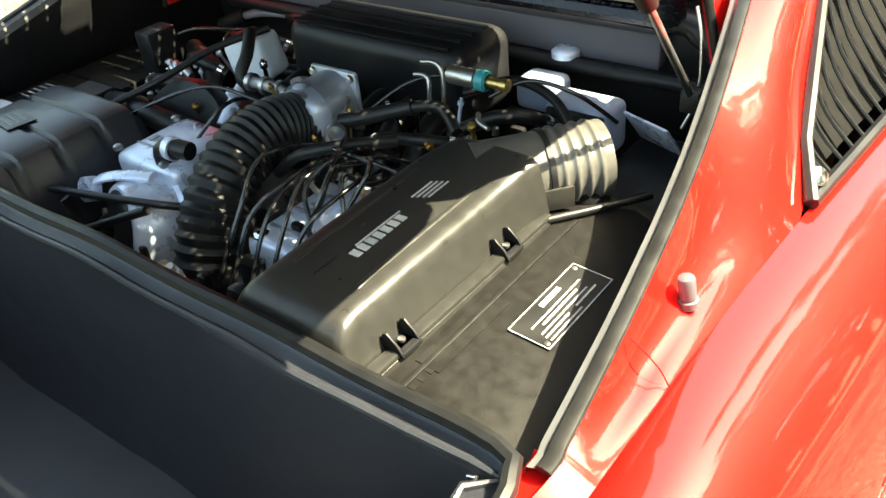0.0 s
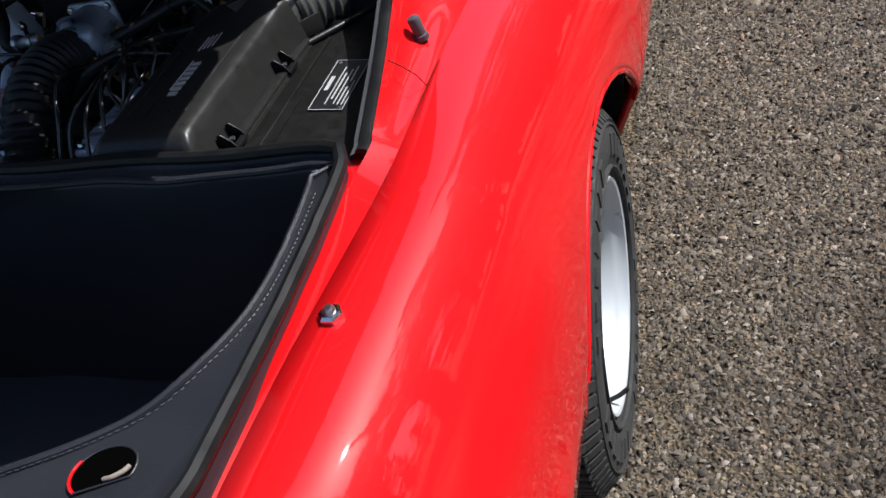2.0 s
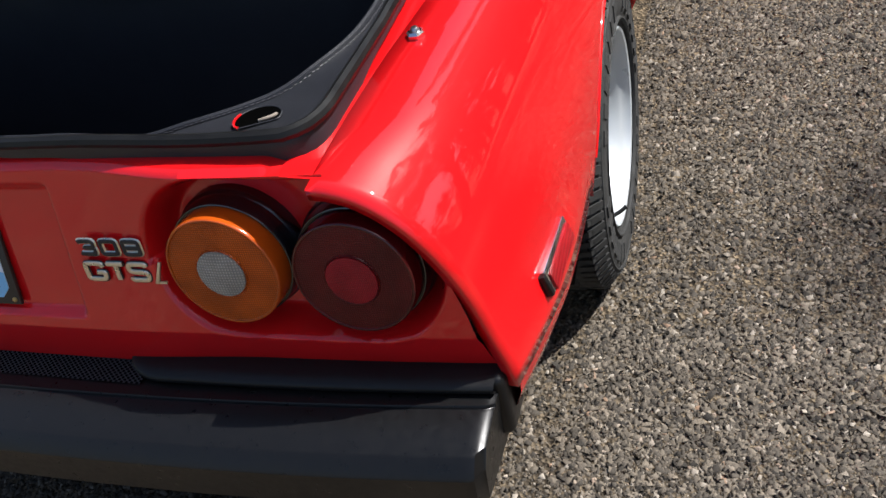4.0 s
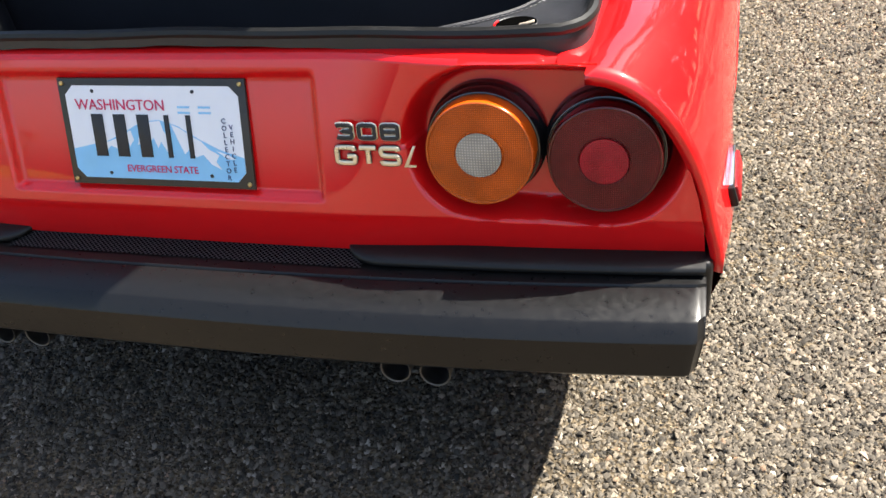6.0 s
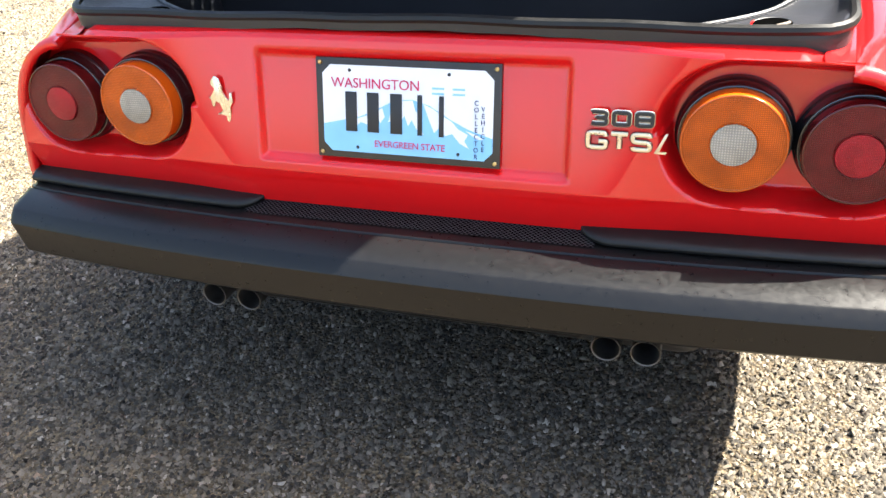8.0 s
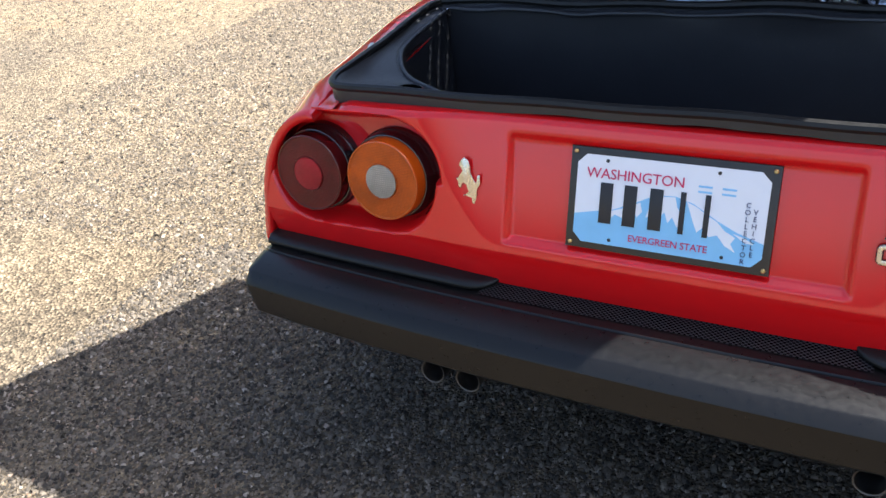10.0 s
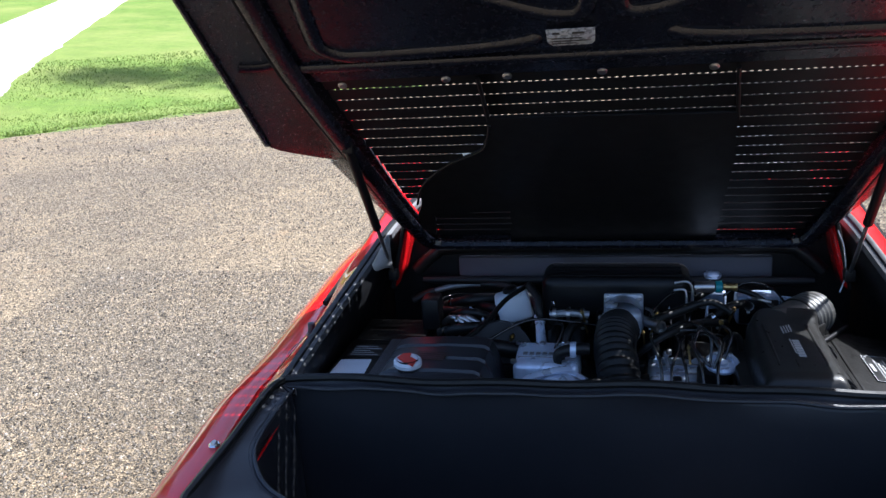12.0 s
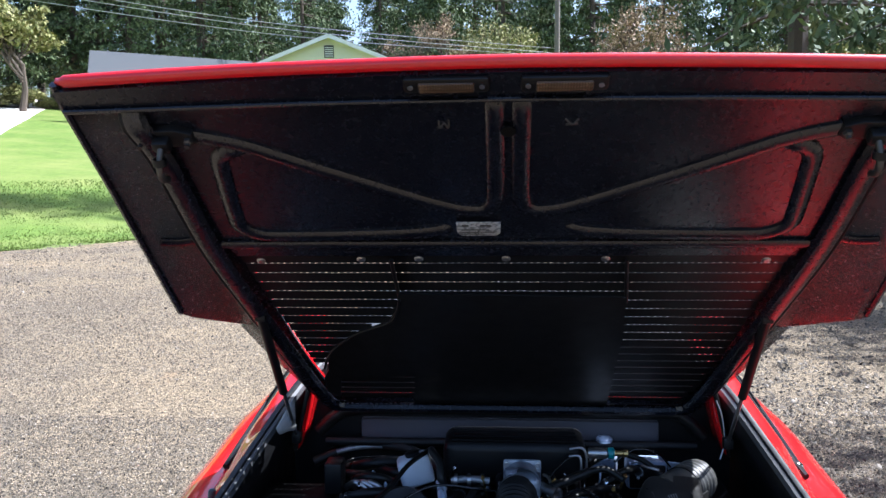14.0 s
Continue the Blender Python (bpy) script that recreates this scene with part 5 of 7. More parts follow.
# intake: plenum, throttle body and ribbed hose
pl_ = bmesh.new()
box(pl_, -0.165, 0.195, 1.045, 1.185, 0.775, 0.900, 0.030, 4)
plenum = part("intake_plenum", pl_, "black_satin", car, "black crackle-finish intake plenum")
for k in range(4):
    part("plenum_rib", tubed([(-0.14, 1.055 + 0.03 * k, 0.9), (0.17, 1.055 + 0.03 * k, 0.9)], 0.006, flat=0.5), "black_satin", plenum)
for k in range(6):
    x = -0.13 + 0.058 * k
    part("intake_runner", tubed([(x, 1.06, 0.80), (x, 1.02, 0.80), (x, 0.97, 0.77), (x, 0.93, 0.70)], 0.019), "black_satin", plenum)
th = part("throttle_body", boxed(-0.012, 0.074, 0.876, 0.954, 0.806, 0.870, 0.016, 3), "alloy_bluish", car, "cast alloy throttle body")
part("throttle_neck", lathed([(0.044, 0.0), (0.044, 0.05), (0.047, 0.055)], frame_at(Vector((0.032, 0.952, 0.840)), (1, 0, 0), (0, 0, 1)), 32), "alloy_bluish", th)
part("throttle_flange", boxed(-0.012, 0.078, 0.952, 0.962, 0.796, 0.886, 0.006), "alloy_bluish", th)
for x in (-0.003, 0.069):
    for z in (0.806, 0.877):
        part("flange_bolt", lathed([(0.006, 0), (0.006, 0.005), (0.003, 0.006), (0, 0.0045)], frame_at(Vector((x, 0.952, z)), (1, 0, 0), (0, 0, 1)), 12), "steel", th)
part("throttle_nozzle", lathed([(0.011, -0.05), (0.011, 0.0), (0.0145, 0.0), (0.0145, 0.012), (0.010, 0.012), (0.009, 0.004), (0.005, 0.004), (0.005, 0.010), (0, 0.010)], frame_at(Vector((0.106, 0.874, 0.838)), (0.8, 0.6, 0), (0.1, 0.1, 1)), 24), "steel", th)
part("throttle_cover", lathed([(0.024, 0), (0.024, 0.014), (0.018, 0.019), (0, 0.020)], frame_at(Vector((0.072, 0.925, 0.836)), (0, -1, 0), (0, 0, 1)), 24), "alloy_bluish", th)
part("throttle_boss", lathed([(0.014, 0), (0.014, 0.012), (0.010, 0.014), (0, 0.014)], pose(0.006, 0.915, 0.866), 20), "alloy_bluish", th)
part("throttle_spring", tubed([(0.082, 0.93, 0.86), (0.094, 0.915, 0.858), (0.098, 0.895, 0.845), (0.090, 0.885, 0.825)], 0.0035), "steel", th)
hp = smooth_path([(0.022, 0.890, 0.824), (0.020, 0.870, 0.831), (0.016, 0.830, 0.836), (0.014, 0.775, 0.822), (0.022, 0.715, 0.782), (0.030, 0.675, 0.715), (0.036, 0.655, 0.62)], 24)
hb = bmesh.new()
tube(hb, hp, lambda q: 0.0435 + 0.0024 * math.cos(q * 2 * math.pi * 29), 28)
hose = part("intake_hose", hb, "hose_rubber", car, "ribbed black rubber intake hose")
part("hose_cuff", tube(bmesh.new(), hp[:12], 0.0475, 28), "hose_rubber", hose)
part("hose_clamp", lathed([(0.0475, -0.004), (0.049, -0.004), (0.049, 0.004), (0.0475, 0.004)], frame_at(hp[6], (1, 0, 0), (0, 0.1, 1)), 32), "steel", hose)
part("clamp_screw", boxed(-0.010, 0.010, -0.006, 0.006, -0.005, 0.005, 0.002, m=pose(0.066, 0.898, 0.828, 0, 60, 0)), "steel", hose)

# fuel valve with brass fitting
fv = part("fuel_valve", lathed([(0.012, 0.0), (0.013, 0.002), (0.013, 0.045), (0.009, 0.048), (0.009, 0.06)], frame_at(Vector((0.195, 1.02, 0.882)), (0, 1, 0), (0, 0, 1)), 20), "steel", car, "steel fuel valve with brass end")
part("valve_collar", lathed([(0.014, 0.048), (0.014, 0.062), (0.010, 0.064)], frame_at(Vector((0.195, 1.02, 0.882)), (0, 1, 0), (0, 0, 1)), 20), "teal", fv)
part("valve_end", lathed([(0.007, 0.06), (0.007, 0.085), (0.009, 0.086), (0.009, 0.096), (0, 0.097)], frame_at(Vector((0.195, 1.02, 0.882)), (0, 1, 0), (0, 0, 1)), 12), "brass", fv)
for pts in ([(0.150, 1.015, 0.893), (0.178, 1.012, 0.897), (0.190, 1.01, 0.880), (0.190, 1.005, 0.835)], [(0.148, 1.00, 0.880), (0.170, 0.998, 0.882), (0.176, 0.995, 0.868), (0.176, 0.99, 0.83)]):
    part("fuel_pipe", tubed(pts, 0.0032), "steel", fv)

# reservoirs
rs = part("reservoir", boxed(-0.042, 0.042, -0.03, 0.03, -0.036, 0.038, 0.012, 3, m=pose(-0.232, 1.035, 0.826, 0, -14, 10)), "label_white", car, "milky white plastic reservoir")
part("reservoir_cap", lathed([(0.018, 0), (0.018, 0.010), (0.015, 0.012), (0, 0.012)], pose(-0.240, 1.035, 0.862, 0, -14, 0), 24), "black_satin", rs)
cr = part("clear_housing", boxed(0.300, 0.402, 1.090, 1.150, 0.76, 0.835, 0.012, 3, m=pose(0, 0, 0)), "white_plastic", car, "pale plastic housing")
part("housing_frame", boxed(0.306, 0.396, 1.086, 1.092, 0.768, 0.828, 0.004), "black_satin", cr)
part("clear_bottle", boxed(0.215, 0.285, 1.145, 1.20, 0.78, 0.83, 0.012, 3), "white_plastic", car, "small pale plastic bottle")
part("bracket_plate", boxed(-0.035, 0.045, -0.002, 0.002, -0.03, 0.03, 0.001, m=pose(0.445, 1.13, 0.80, 35, 0, -20)), "alloy", car, "pale sheet metal bracket")
part("chrome_cap", lathed([(0.022, 0), (0.022, 0.008), (0.016, 0.013), (0, 0.015)], pose(0.258, 1.225, 0.842), 24), "alloy", car, "bright round cap")
part("strut_tower", boxed(0.40, 0.56, 0.98, 1.20, 0.56, 0.77, 0.03, 3), "black_satin", car)

# left side: ribbed cover, filler cap, battery and its labels
def ribbed_cover():
    rows = []
    for k in range(61):
        q = k / 60
        y = 0.560 + 0.245 * q
        groove = 0.006 if abs((q * 3.6) % 1 - 0.5) < 0.10 else 0.0
        drop = 0.030 * max(0.0, (q - 0.90) / 0.10) ** 2 + 0.02 * max(0.0, (0.12 - q) / 0.12) ** 2
        top = 0.838 - drop - groove
        rows.append([(-0.468, y, 0.76), (-0.464, y, top - 0.018), (-0.452, y, top - 0.005), (-0.435, y, top), (-0.34, y, top + 0.004), (-0.262, y, top + 0.002), (-0.250, y, top - 0.004), (-0.242, y, top - 0.020), (-0.226, y, top - 0.07), (-0.222, y, 0.70)])
    rows.append([(x, y + 0.004, z - 0.05 if z > 0.77 else z) for x, y, z in rows[-1]])
    ob = part("belt_cover", grid(rows), "cover_grey", car, "ribbed dark grey plastic cover with small label", smooth=30)
    la = part("cover_label", prismed([(-0.034, -0.022), (0.034, -0.022), (0.034, 0.022), (-0.034, 0.022)], 0, 0.001, pose(-0.365, 0.668, 0.8425, 0, -2, -8)), "bronze_grey", ob, "small dark metal label")
    lm_ = bmesh.new()
    for k in range(3):
        bar(lm_, -0.026, -0.014 + 0.011 * k, 0.052, 0.005, pose(-0.365, 0.668, 0.8434, 0, -2, -8))
    part("label_bar", lm_, "cover_grey", la)
    return ob


ribbed_cover()
fc = part("filler_cap", lathed([(0.029, 0), (0.029, 0.007), (0.026, 0.010), (0, 0.011)], pose(-0.400, 0.615, 0.846, 6, 4, 0), 32), "label_white", car, "white filler cap with red mark")
part("cap_mark", prismed([(-0.022, -0.006), (0.004, -0.016), (0.026, -0.020), (0.020, 0.004), (0.0, 0.010), (-0.006, 0.024), (-0.02, 0.014)], 0.0105, 0.0125, pose(-0.400, 0.615, 0.846, 6, 4, -20)), "red_plastic", fc)
part("cap_neck", lathed([(0.022, -0.06), (0.022, 0.001)], pose(-0.400, 0.615, 0.857), 24), "black_satin", fc)
bt = part("battery_cover", boxed(-0.605, -0.430, 0.58, 0.88, 0.70, 0.792, 0.006), "panel", car, "black side cover with pale label")
part("pale_label", prismed([(-0.596, 0.600), (-0.512, 0.602), (-0.522, 0.757), (-0.592, 0.752)], 0.792, 0.7935, Matrix()), "label_white", bt)
dl = part("dark_label", prismed([(-0.588, 0.775), (-0.508, 0.775), (-0.508, 0.845), (-0.588, 0.845)], 0.792, 0.7932, Matrix()), "label_black", bt)
lb2_ = bmesh.new()
for k in range(5):
    bar(lb2_, -0.58, 0.782 + 0.012 * k, 0.064 - 0.012 * (k % 3), 0.003, Matrix(), 0.7930, 0.7938)
part("print_bar", lb2_, "print_grey", dl)
part("cover_strip", boxed(-0.505, -0.434, 0.60, 0.875, 0.79, 0.797, 0.002), "crackle", bt)
part("side_tray", boxed(-0.60, -0.43, 0.885, 1.03, 0.70, 0.790, 0.006), "panel", car, "black side tray")
part("relay_block", boxed(-0.448, -0.405, 0.95, 1.01, 0.79, 0.868, 0.006), "black_satin", car, "black relay block")
for k in range(3):
    part("terminal", tubed([(-0.40 + 0.02 * k, 0.98, 0.80), (-0.37 + 0.018 * k, 0.955, 0.822), (-0.345 + 0.018 * k, 0.95, 0.81)], 0.008), "steel", car)

# alternator, pulleys and cam covers low in the bay
am = frame_at(Vector((-0.105, 0.660, 0.738)), (0.96, -0.2, 0.2), (0.0, 0.35, 1))
al = part("alternator", lathed([(0.0, 0.020), (0.060, 0.020), (0.066, 0.012), (0.068, -0.045), (0.074, -0.050), (0.074, -0.062), (0.060, -0.080), (0, -0.085)], am, 48), "alloy", car, "cast alloy alternator housing")
part("alternator_face", lathed([(0.0, 0.026), (0.050, 0.024), (0.056, 0.019)], am, 48), "black_satin", al)
for k in range(3):
    a = 2.1 * k + 0.6
    part("face_bolt", lathed([(0.006, 0), (0.006, 0.006), (0, 0.007)], am @ pose(0.042 * math.cos(a), 0.042 * math.sin(a), 0.023), 6), "steel", al)
part("mount_ear", tubed([(-0.185, 0.655, 0.768), (-0.165, 0.665, 0.796), (-0.12, 0.680, 0.808), (-0.075, 0.695, 0.810)], 0.011, flat=0.5), "alloy", al)
part("ear_eye", lathed([(0.009, -0.008), (0.018, -0.008), (0.018, 0.008), (0.009, 0.008), (0.009, -0.008)], frame_at(Vector((-0.180, 0.655, 0.782)), (1, 0, 0), (0, 0.4, 1)), 24), "alloy", al)
part("drive_belt", tubed([(-0.175, 0.615, 0.79), (-0.172, 0.620, 0.755), (-0.150, 0.610, 0.715), (-0.11, 0.60, 0.69)], 0.008, flat=0.4), "rubber", al)
part("oil_union", lathed([(0.022, -0.03), (0.022, 0.012), (0.018, 0.016), (0.018, 0.010), (0, 0.008)], frame_at(Vector((-0.150, 0.582, 0.735)), (0.9, -0.4, 0), (0.1, 0.4, 1)), 28), "brass", al)
part("tie_rod", tubed([(-0.140, 0.595, 0.755), (-0.07, 0.615, 0.785), (0.0, 0.632, 0.815)], 0.0065), "black_satin", al)
cp = part("cam_cover", boxed(-0.200, -0.060, 0.715, 0.850, 0.735, 0.808, 0.014, 3), "alloy", car, "cast alloy cam cover with raised bars")
bars = bmesh.new()
for k in range(6):
    bar(bars, -0.182 + 0.014 * k, 0.765, 0.009, 0.016, Matrix(), 0.8075, 0.8095)
part("cast_bar", bars, "alloy_dull", cp)
part("cast_rim", boxed(-0.192, -0.094, 0.752, 0.756, 0.807, 0.8095, 0.001), "alloy_dull", cp)
for x, y in ((-0.198, 0.725), (-0.090, 0.725), (-0.198, 0.83), (-0.090, 0.83), (-0.145, 0.83)):
    part("cover_bolt", lathed([(0.007, 0), (0.007, 0.006), (0.004, 0.008), (0, 0.008)], pose(x, y, 0.807), 6), "steel", cp)
part("breather_elbow", tubed([(-0.10, 0.735, 0.80), (-0.10, 0.735, 0.825), (-0.07, 0.735, 0.836), (-0.04, 0.74, 0.836)], 0.013), "rubber", cp)
part("elbow_collar", lathed([(0.0135, -0.006), (0.017, -0.006), (0.017, 0.006), (0.0135, 0.006)], frame_at(Vector((-0.072, 0.735, 0.835)), (0, 1, 0), (0, 0, 1)), 20), "alloy", cp)
part("belt_guard", lathed([(0, 0.0), (0.075, 0.0), (0.08, -0.012), (0.08, -0.03)], frame_at(Vector((-0.245, 0.87, 0.765)), (1, 0.3, 0), (0, 0.5, 1)), 40), "black_satin", car)
cc = part("cam_cover", boxed(0.085, 0.262, 0.70, 0.885, 0.700, 0.764, 0.014, 3), "alloy", car, "cast alloy cam cover")
for k in range(3):
    part("cover_fin", boxed(0.10, 0.25, 0.735 + 0.045 * k, 0.741 + 0.045 * k, 0.762, 0.768, 0.002), "alloy_dull", cc)
for x, y in ((0.104, 0.867), (0.245, 0.867), (0.104, 0.715)):
    part("cover_nut", lathed([(0.013, 0), (0.013, 0.003), (0.008, 0.003), (0.008, 0.011), (0, 0.012)], pose(x, y, 0.763), 6), "chrome", cc)
part("breather_cap", lathed([(0.034, 0), (0.034, 0.006), (0.030, 0.010), (0.022, 0.010), (0.021, 0.004), (0.012, 0.004), (0.010, 0.009), (0, 0.010)], pose(0.228, 0.742, 0.806, 16, 0, 0), 32), "alloy", car, "bright alloy cap with sunk centre")
for k in range(3):
    part("valve_ring", lathed([(0.010, -0.004), (0.0145, -0.004), (0.0145, 0.004), (0.010, 0.004)], frame_at(Vector((-0.125 + 0.032 * k, 0.932, 0.843)), (0, 1, 0), (0, 0, 1)), 18), "steel", car)
dist = part("distributor", lathed([(0.036, 0), (0.036, 0.03), (0.03, 0.035), (0, 0.036)], pose(0.215, 0.745, 0.765), 28), "black_satin", car, "black distributor cap")
part("distributor_ring", lathed([(0.024, 0.036), (0.024, 0.04), (0.018, 0.04), (0.018, 0.036)], pose(0.215, 0.745, 0.765), 28), "chrome", dist)
rng = random.Random(5)
for k in range(5):
    a = rng.uniform(0, 6.28)
    sx, sy = 0.225 + 0.022 * math.cos(a), 0.725 + 0.022 * math.sin(a)
    ex = 0.10 + 0.036 * k + rng.uniform(-0.01, 0.01)
    pts = [(sx, sy, 0.81), (sx + rng.uniform(-0.03, 0.02), sy + 0.03, 0.845 + rng.uniform(-0.01, 0.015)), ((sx + ex) / 2, 0.83 + rng.uniform(-0.03, 0.03), 0.85 + rng.uniform(-0.02, 0.012)), (ex, 0.90 + rng.uniform(-0.02, 0.03), 0.80)]
    part("ignition_lead", tubed(pts, 0.0031), "lead_black", car, "black ignition lead")
for k in range(5):
    x = 0.10 + 0.030 * k
    pts = [(x, 0.84 + rng.uniform(-0.02, 0.02), 0.83), (x + rng.uniform(-0.02, 0.02), 0.76, 0.845 + rng.uniform(-0.01, 0.01)), (x + rng.uniform(-0.015, 0.015), 0.69, 0.81), (x, 0.63, 0.72)]
    part("ignition_lead", tubed(pts, 0.0031), "lead_black", car)
for pts, r, mat, nm in (
    ([(-0.47, 1.215, 0.805), (-0.42, 1.22, 0.816), (-0.36, 1.22, 0.822), (-0.34, 1.22, 0.822)], 0.008, "alloy_dull", "coolant_pipe"),
    ([(-0.53, 1.20, 0.78), (-0.47, 1.215, 0.805)], 0.015, "rubber", "coolant_hose"),
    ([(-0.34, 1.22, 0.822), (-0.27, 1.20, 0.82), (-0.20, 1.15, 0.80), (-0.12, 1.02, 0.77)], 0.013, "rubber", "coolant_hose"),
    ([(-0.33, 0.80, 0.815), (-0.28, 0.87, 0.840), (-0.24, 0.96, 0.868), (-0.19, 1.04, 0.882)], 0.006, "rubber", "vacuum_hose"),
    ([(-0.19, 1.00, 0.89), (-0.165, 0.965, 0.87), (-0.16, 0.94, 0.84), (-0.14, 0.95, 0.80)], 0.010, "rubber", "vacuum_hose"),
    ([(-0.135, 0.935, 0.84), (-0.09, 0.930, 0.846), (-0.045, 0.93, 0.842)], 0.009, "alloy_dull", "air_valve"),
    ([(-0.165, 0.95, 0.83), (-0.158, 0.915, 0.812), (-0.155, 0.88, 0.785)], 0.010, "alloy", "water_pipe"),
    ([(0.10, 0.89, 0.845), (0.15, 0.92, 0.855), (0.19, 0.94, 0.865)], 0.011, "rubber", "breather_hose"),
    ([(0.19, 0.94, 0.865), (0.23, 0.95, 0.868), (0.27, 0.93, 0.85)], 0.008, "rubber", "breather_hose"),
    ([(0.06, 0.80, 0.80), (0.11, 0.80, 0.84), (0.16, 0.84, 0.848), (0.20, 0.89, 0.84)], 0.008, "rubber", "breather_hose"),
    ([(0.20, 1.04, 0.845), (0.26, 1.08, 0.86), (0.33, 1.07, 0.85), (0.38, 1.04, 0.82)], 0.007, "rubber", "vacuum_hose"),
    ([(0.445, 0.86, 0.812), (0.48, 0.91, 0.810), (0.52, 0.975, 0.806)], 0.005, "black_satin", "rod"),
    ([(-0.22, 0.62, 0.79), (-0.12, 0.64, 0.795), (-0.02, 0.67, 0.795), (0.03, 0.70, 0.79)], 0.0055, "rubber", "breather_hose"),
    ([(-0.33, 1.10, 0.80), (-0.28, 1.05, 0.81), (-0.22, 1.05, 0.80), (-0.18, 1.08, 0.79)], 0.014, "rubber", "coolant_hose"),
    ([(-0.44, 1.06, 0.80), (-0.36, 1.02, 0.81), (-0.30, 0.99, 0.80), (-0.25, 0.90, 0.76)], 0.016, "rubber", "coolant_hose"),
    ([(-0.42, 0.86, 0.78), (-0.34, 0.84, 0.80), (-0.26, 0.83, 0.80), (-0.18, 0.85, 0.78)], 0.018, "rubber", "coolant_hose"),
    ([(0.06, 0.60, 0.74), (0.08, 0.585, 0.775), (0.095, 0.58, 0.79)], 0.007, "brass", "union"),
    ([(0.10, 0.56, 0.74), (0.115, 0.565, 0.785), (0.12, 0.57, 0.80)], 0.007, "steel", "union"),
    ([(0.075, 0.54, 0.72), (0.085, 0.545, 0.765), (0.088, 0.55, 0.775)], 0.009, "chrome", "union"),
    ([(0.31, 0.925, 0.888), (0.325, 0.905, 0.89), (0.345, 0.897, 0.888)], 0.003, "steel", "wire_clip"),
):
    part(nm, tubed(pts, r), mat, car)
for x, y, z, r, mat in ((0.082, 0.588, 0.775, 0.014, "steel"), (0.115, 0.578, 0.790, 0.010, "alloy"), (0.100, 0.548, 0.770, 0.012, "chrome"), (0.135, 0.560, 0.778, 0.009, "brass"), (0.070, 0.552, 0.752, 0.016, "steel")):
    part("hose_union", lathed([(r * 0.7, -0.05), (r * 0.7, -0.008), (r, -0.008), (r, 0.006), (r * 0.8, 0.009), (r * 0.5, 0.009), (r * 0.5, 0.02), (0, 0.02)], pose(x, y, z, 14, 10, 0), 6), mat, car, smooth=25)
eb_ = bmesh.new()
box(eb_, -0.42, 0.26, 0.66, 1.12, 0.56, 0.715, 0.03, 3)
part("engine_block", eb_, "exhaust", car, "dark cast engine block")
cl = bmesh.new()
for k in range(70):
    x, y = rng.uniform(-0.40, 0.28), rng.uniform(0.60, 1.18)
    w = rng.uniform(0.012, 0.035)
    box(cl, x, x + w, y, y + w * rng.uniform(0.5, 1.4), 0.70, 0.715 + rng.uniform(0.01, 0.06), 0.004)
part("engine_fitting", cl, "black_satin", car, kind="stuff")
for k in range(14):
    x, y = rng.uniform(-0.38, 0.26), rng.uniform(0.84, 1.16)
    part("fitting_bolt", lathed([(0.006, 0), (0.006, 0.01), (0.003, 0.012), (0, 0.012)], pose(x, y, 0.76 + rng.uniform(0, 0.03)), 6), "steel", car)

# hoses, clamps and small fittings that fill the bay
def clamped_hose(pts, r, mat="rubber"):
    path = smooth_path(pts, 8)
    ho = part("hose", tube(bmesh.new(), path, r, 12), mat, car)
    for k in (3, len(path) - 4):
        d = (path[k + 1] - path[k]).normalized()
        side_ = d.cross(Vector((0, 0, 1))) if abs(d.z) < 0.9 else d.cross(Vector((1, 0, 0)))
        mm = frame_at(path[k], side_, side_.cross(d) * -1.0)
        cl_ = part("clamp", lathed([(r, -0.004), (r + 0.0014, -0.004), (r + 0.0014, 0.004), (r, 0.004)], mm, 20), "chrome", ho)
        part("clamp_screw", boxed(-0.003, 0.003, r, r + 0.006, -0.005, 0.005, 0.001, m=mm), "steel", cl_)


for pts, r in (
    ([(-0.42, 1.13, 0.79), (-0.36, 1.10, 0.815), (-0.29, 1.11, 0.818), (-0.24, 1.13, 0.80)], 0.015),
    ([(-0.40, 0.93, 0.79), (-0.34, 0.91, 0.812), (-0.28, 0.92, 0.812), (-0.21, 0.95, 0.79)], 0.013),
    ([(-0.39, 1.02, 0.80), (-0.35, 0.99, 0.822), (-0.31, 0.985, 0.822), (-0.28, 1.0, 0.80)], 0.011),
    ([(-0.10, 0.86, 0.78), (-0.09, 0.885, 0.815), (-0.075, 0.91, 0.826), (-0.05, 0.94, 0.82)], 0.010),
    ([(0.12, 0.93, 0.80), (0.16, 0.91, 0.825), (0.21, 0.92, 0.83), (0.26, 0.96, 0.815)], 0.009),
    ([(0.22, 0.98, 0.81), (0.27, 1.0, 0.838), (0.31, 1.03, 0.838), (0.33, 1.07, 0.81)], 0.010),
    ([(0.24, 0.88, 0.79), (0.265, 0.87, 0.82), (0.275, 0.83, 0.82), (0.272, 0.78, 0.79)], 0.008),
):
    clamped_hose(pts, r)
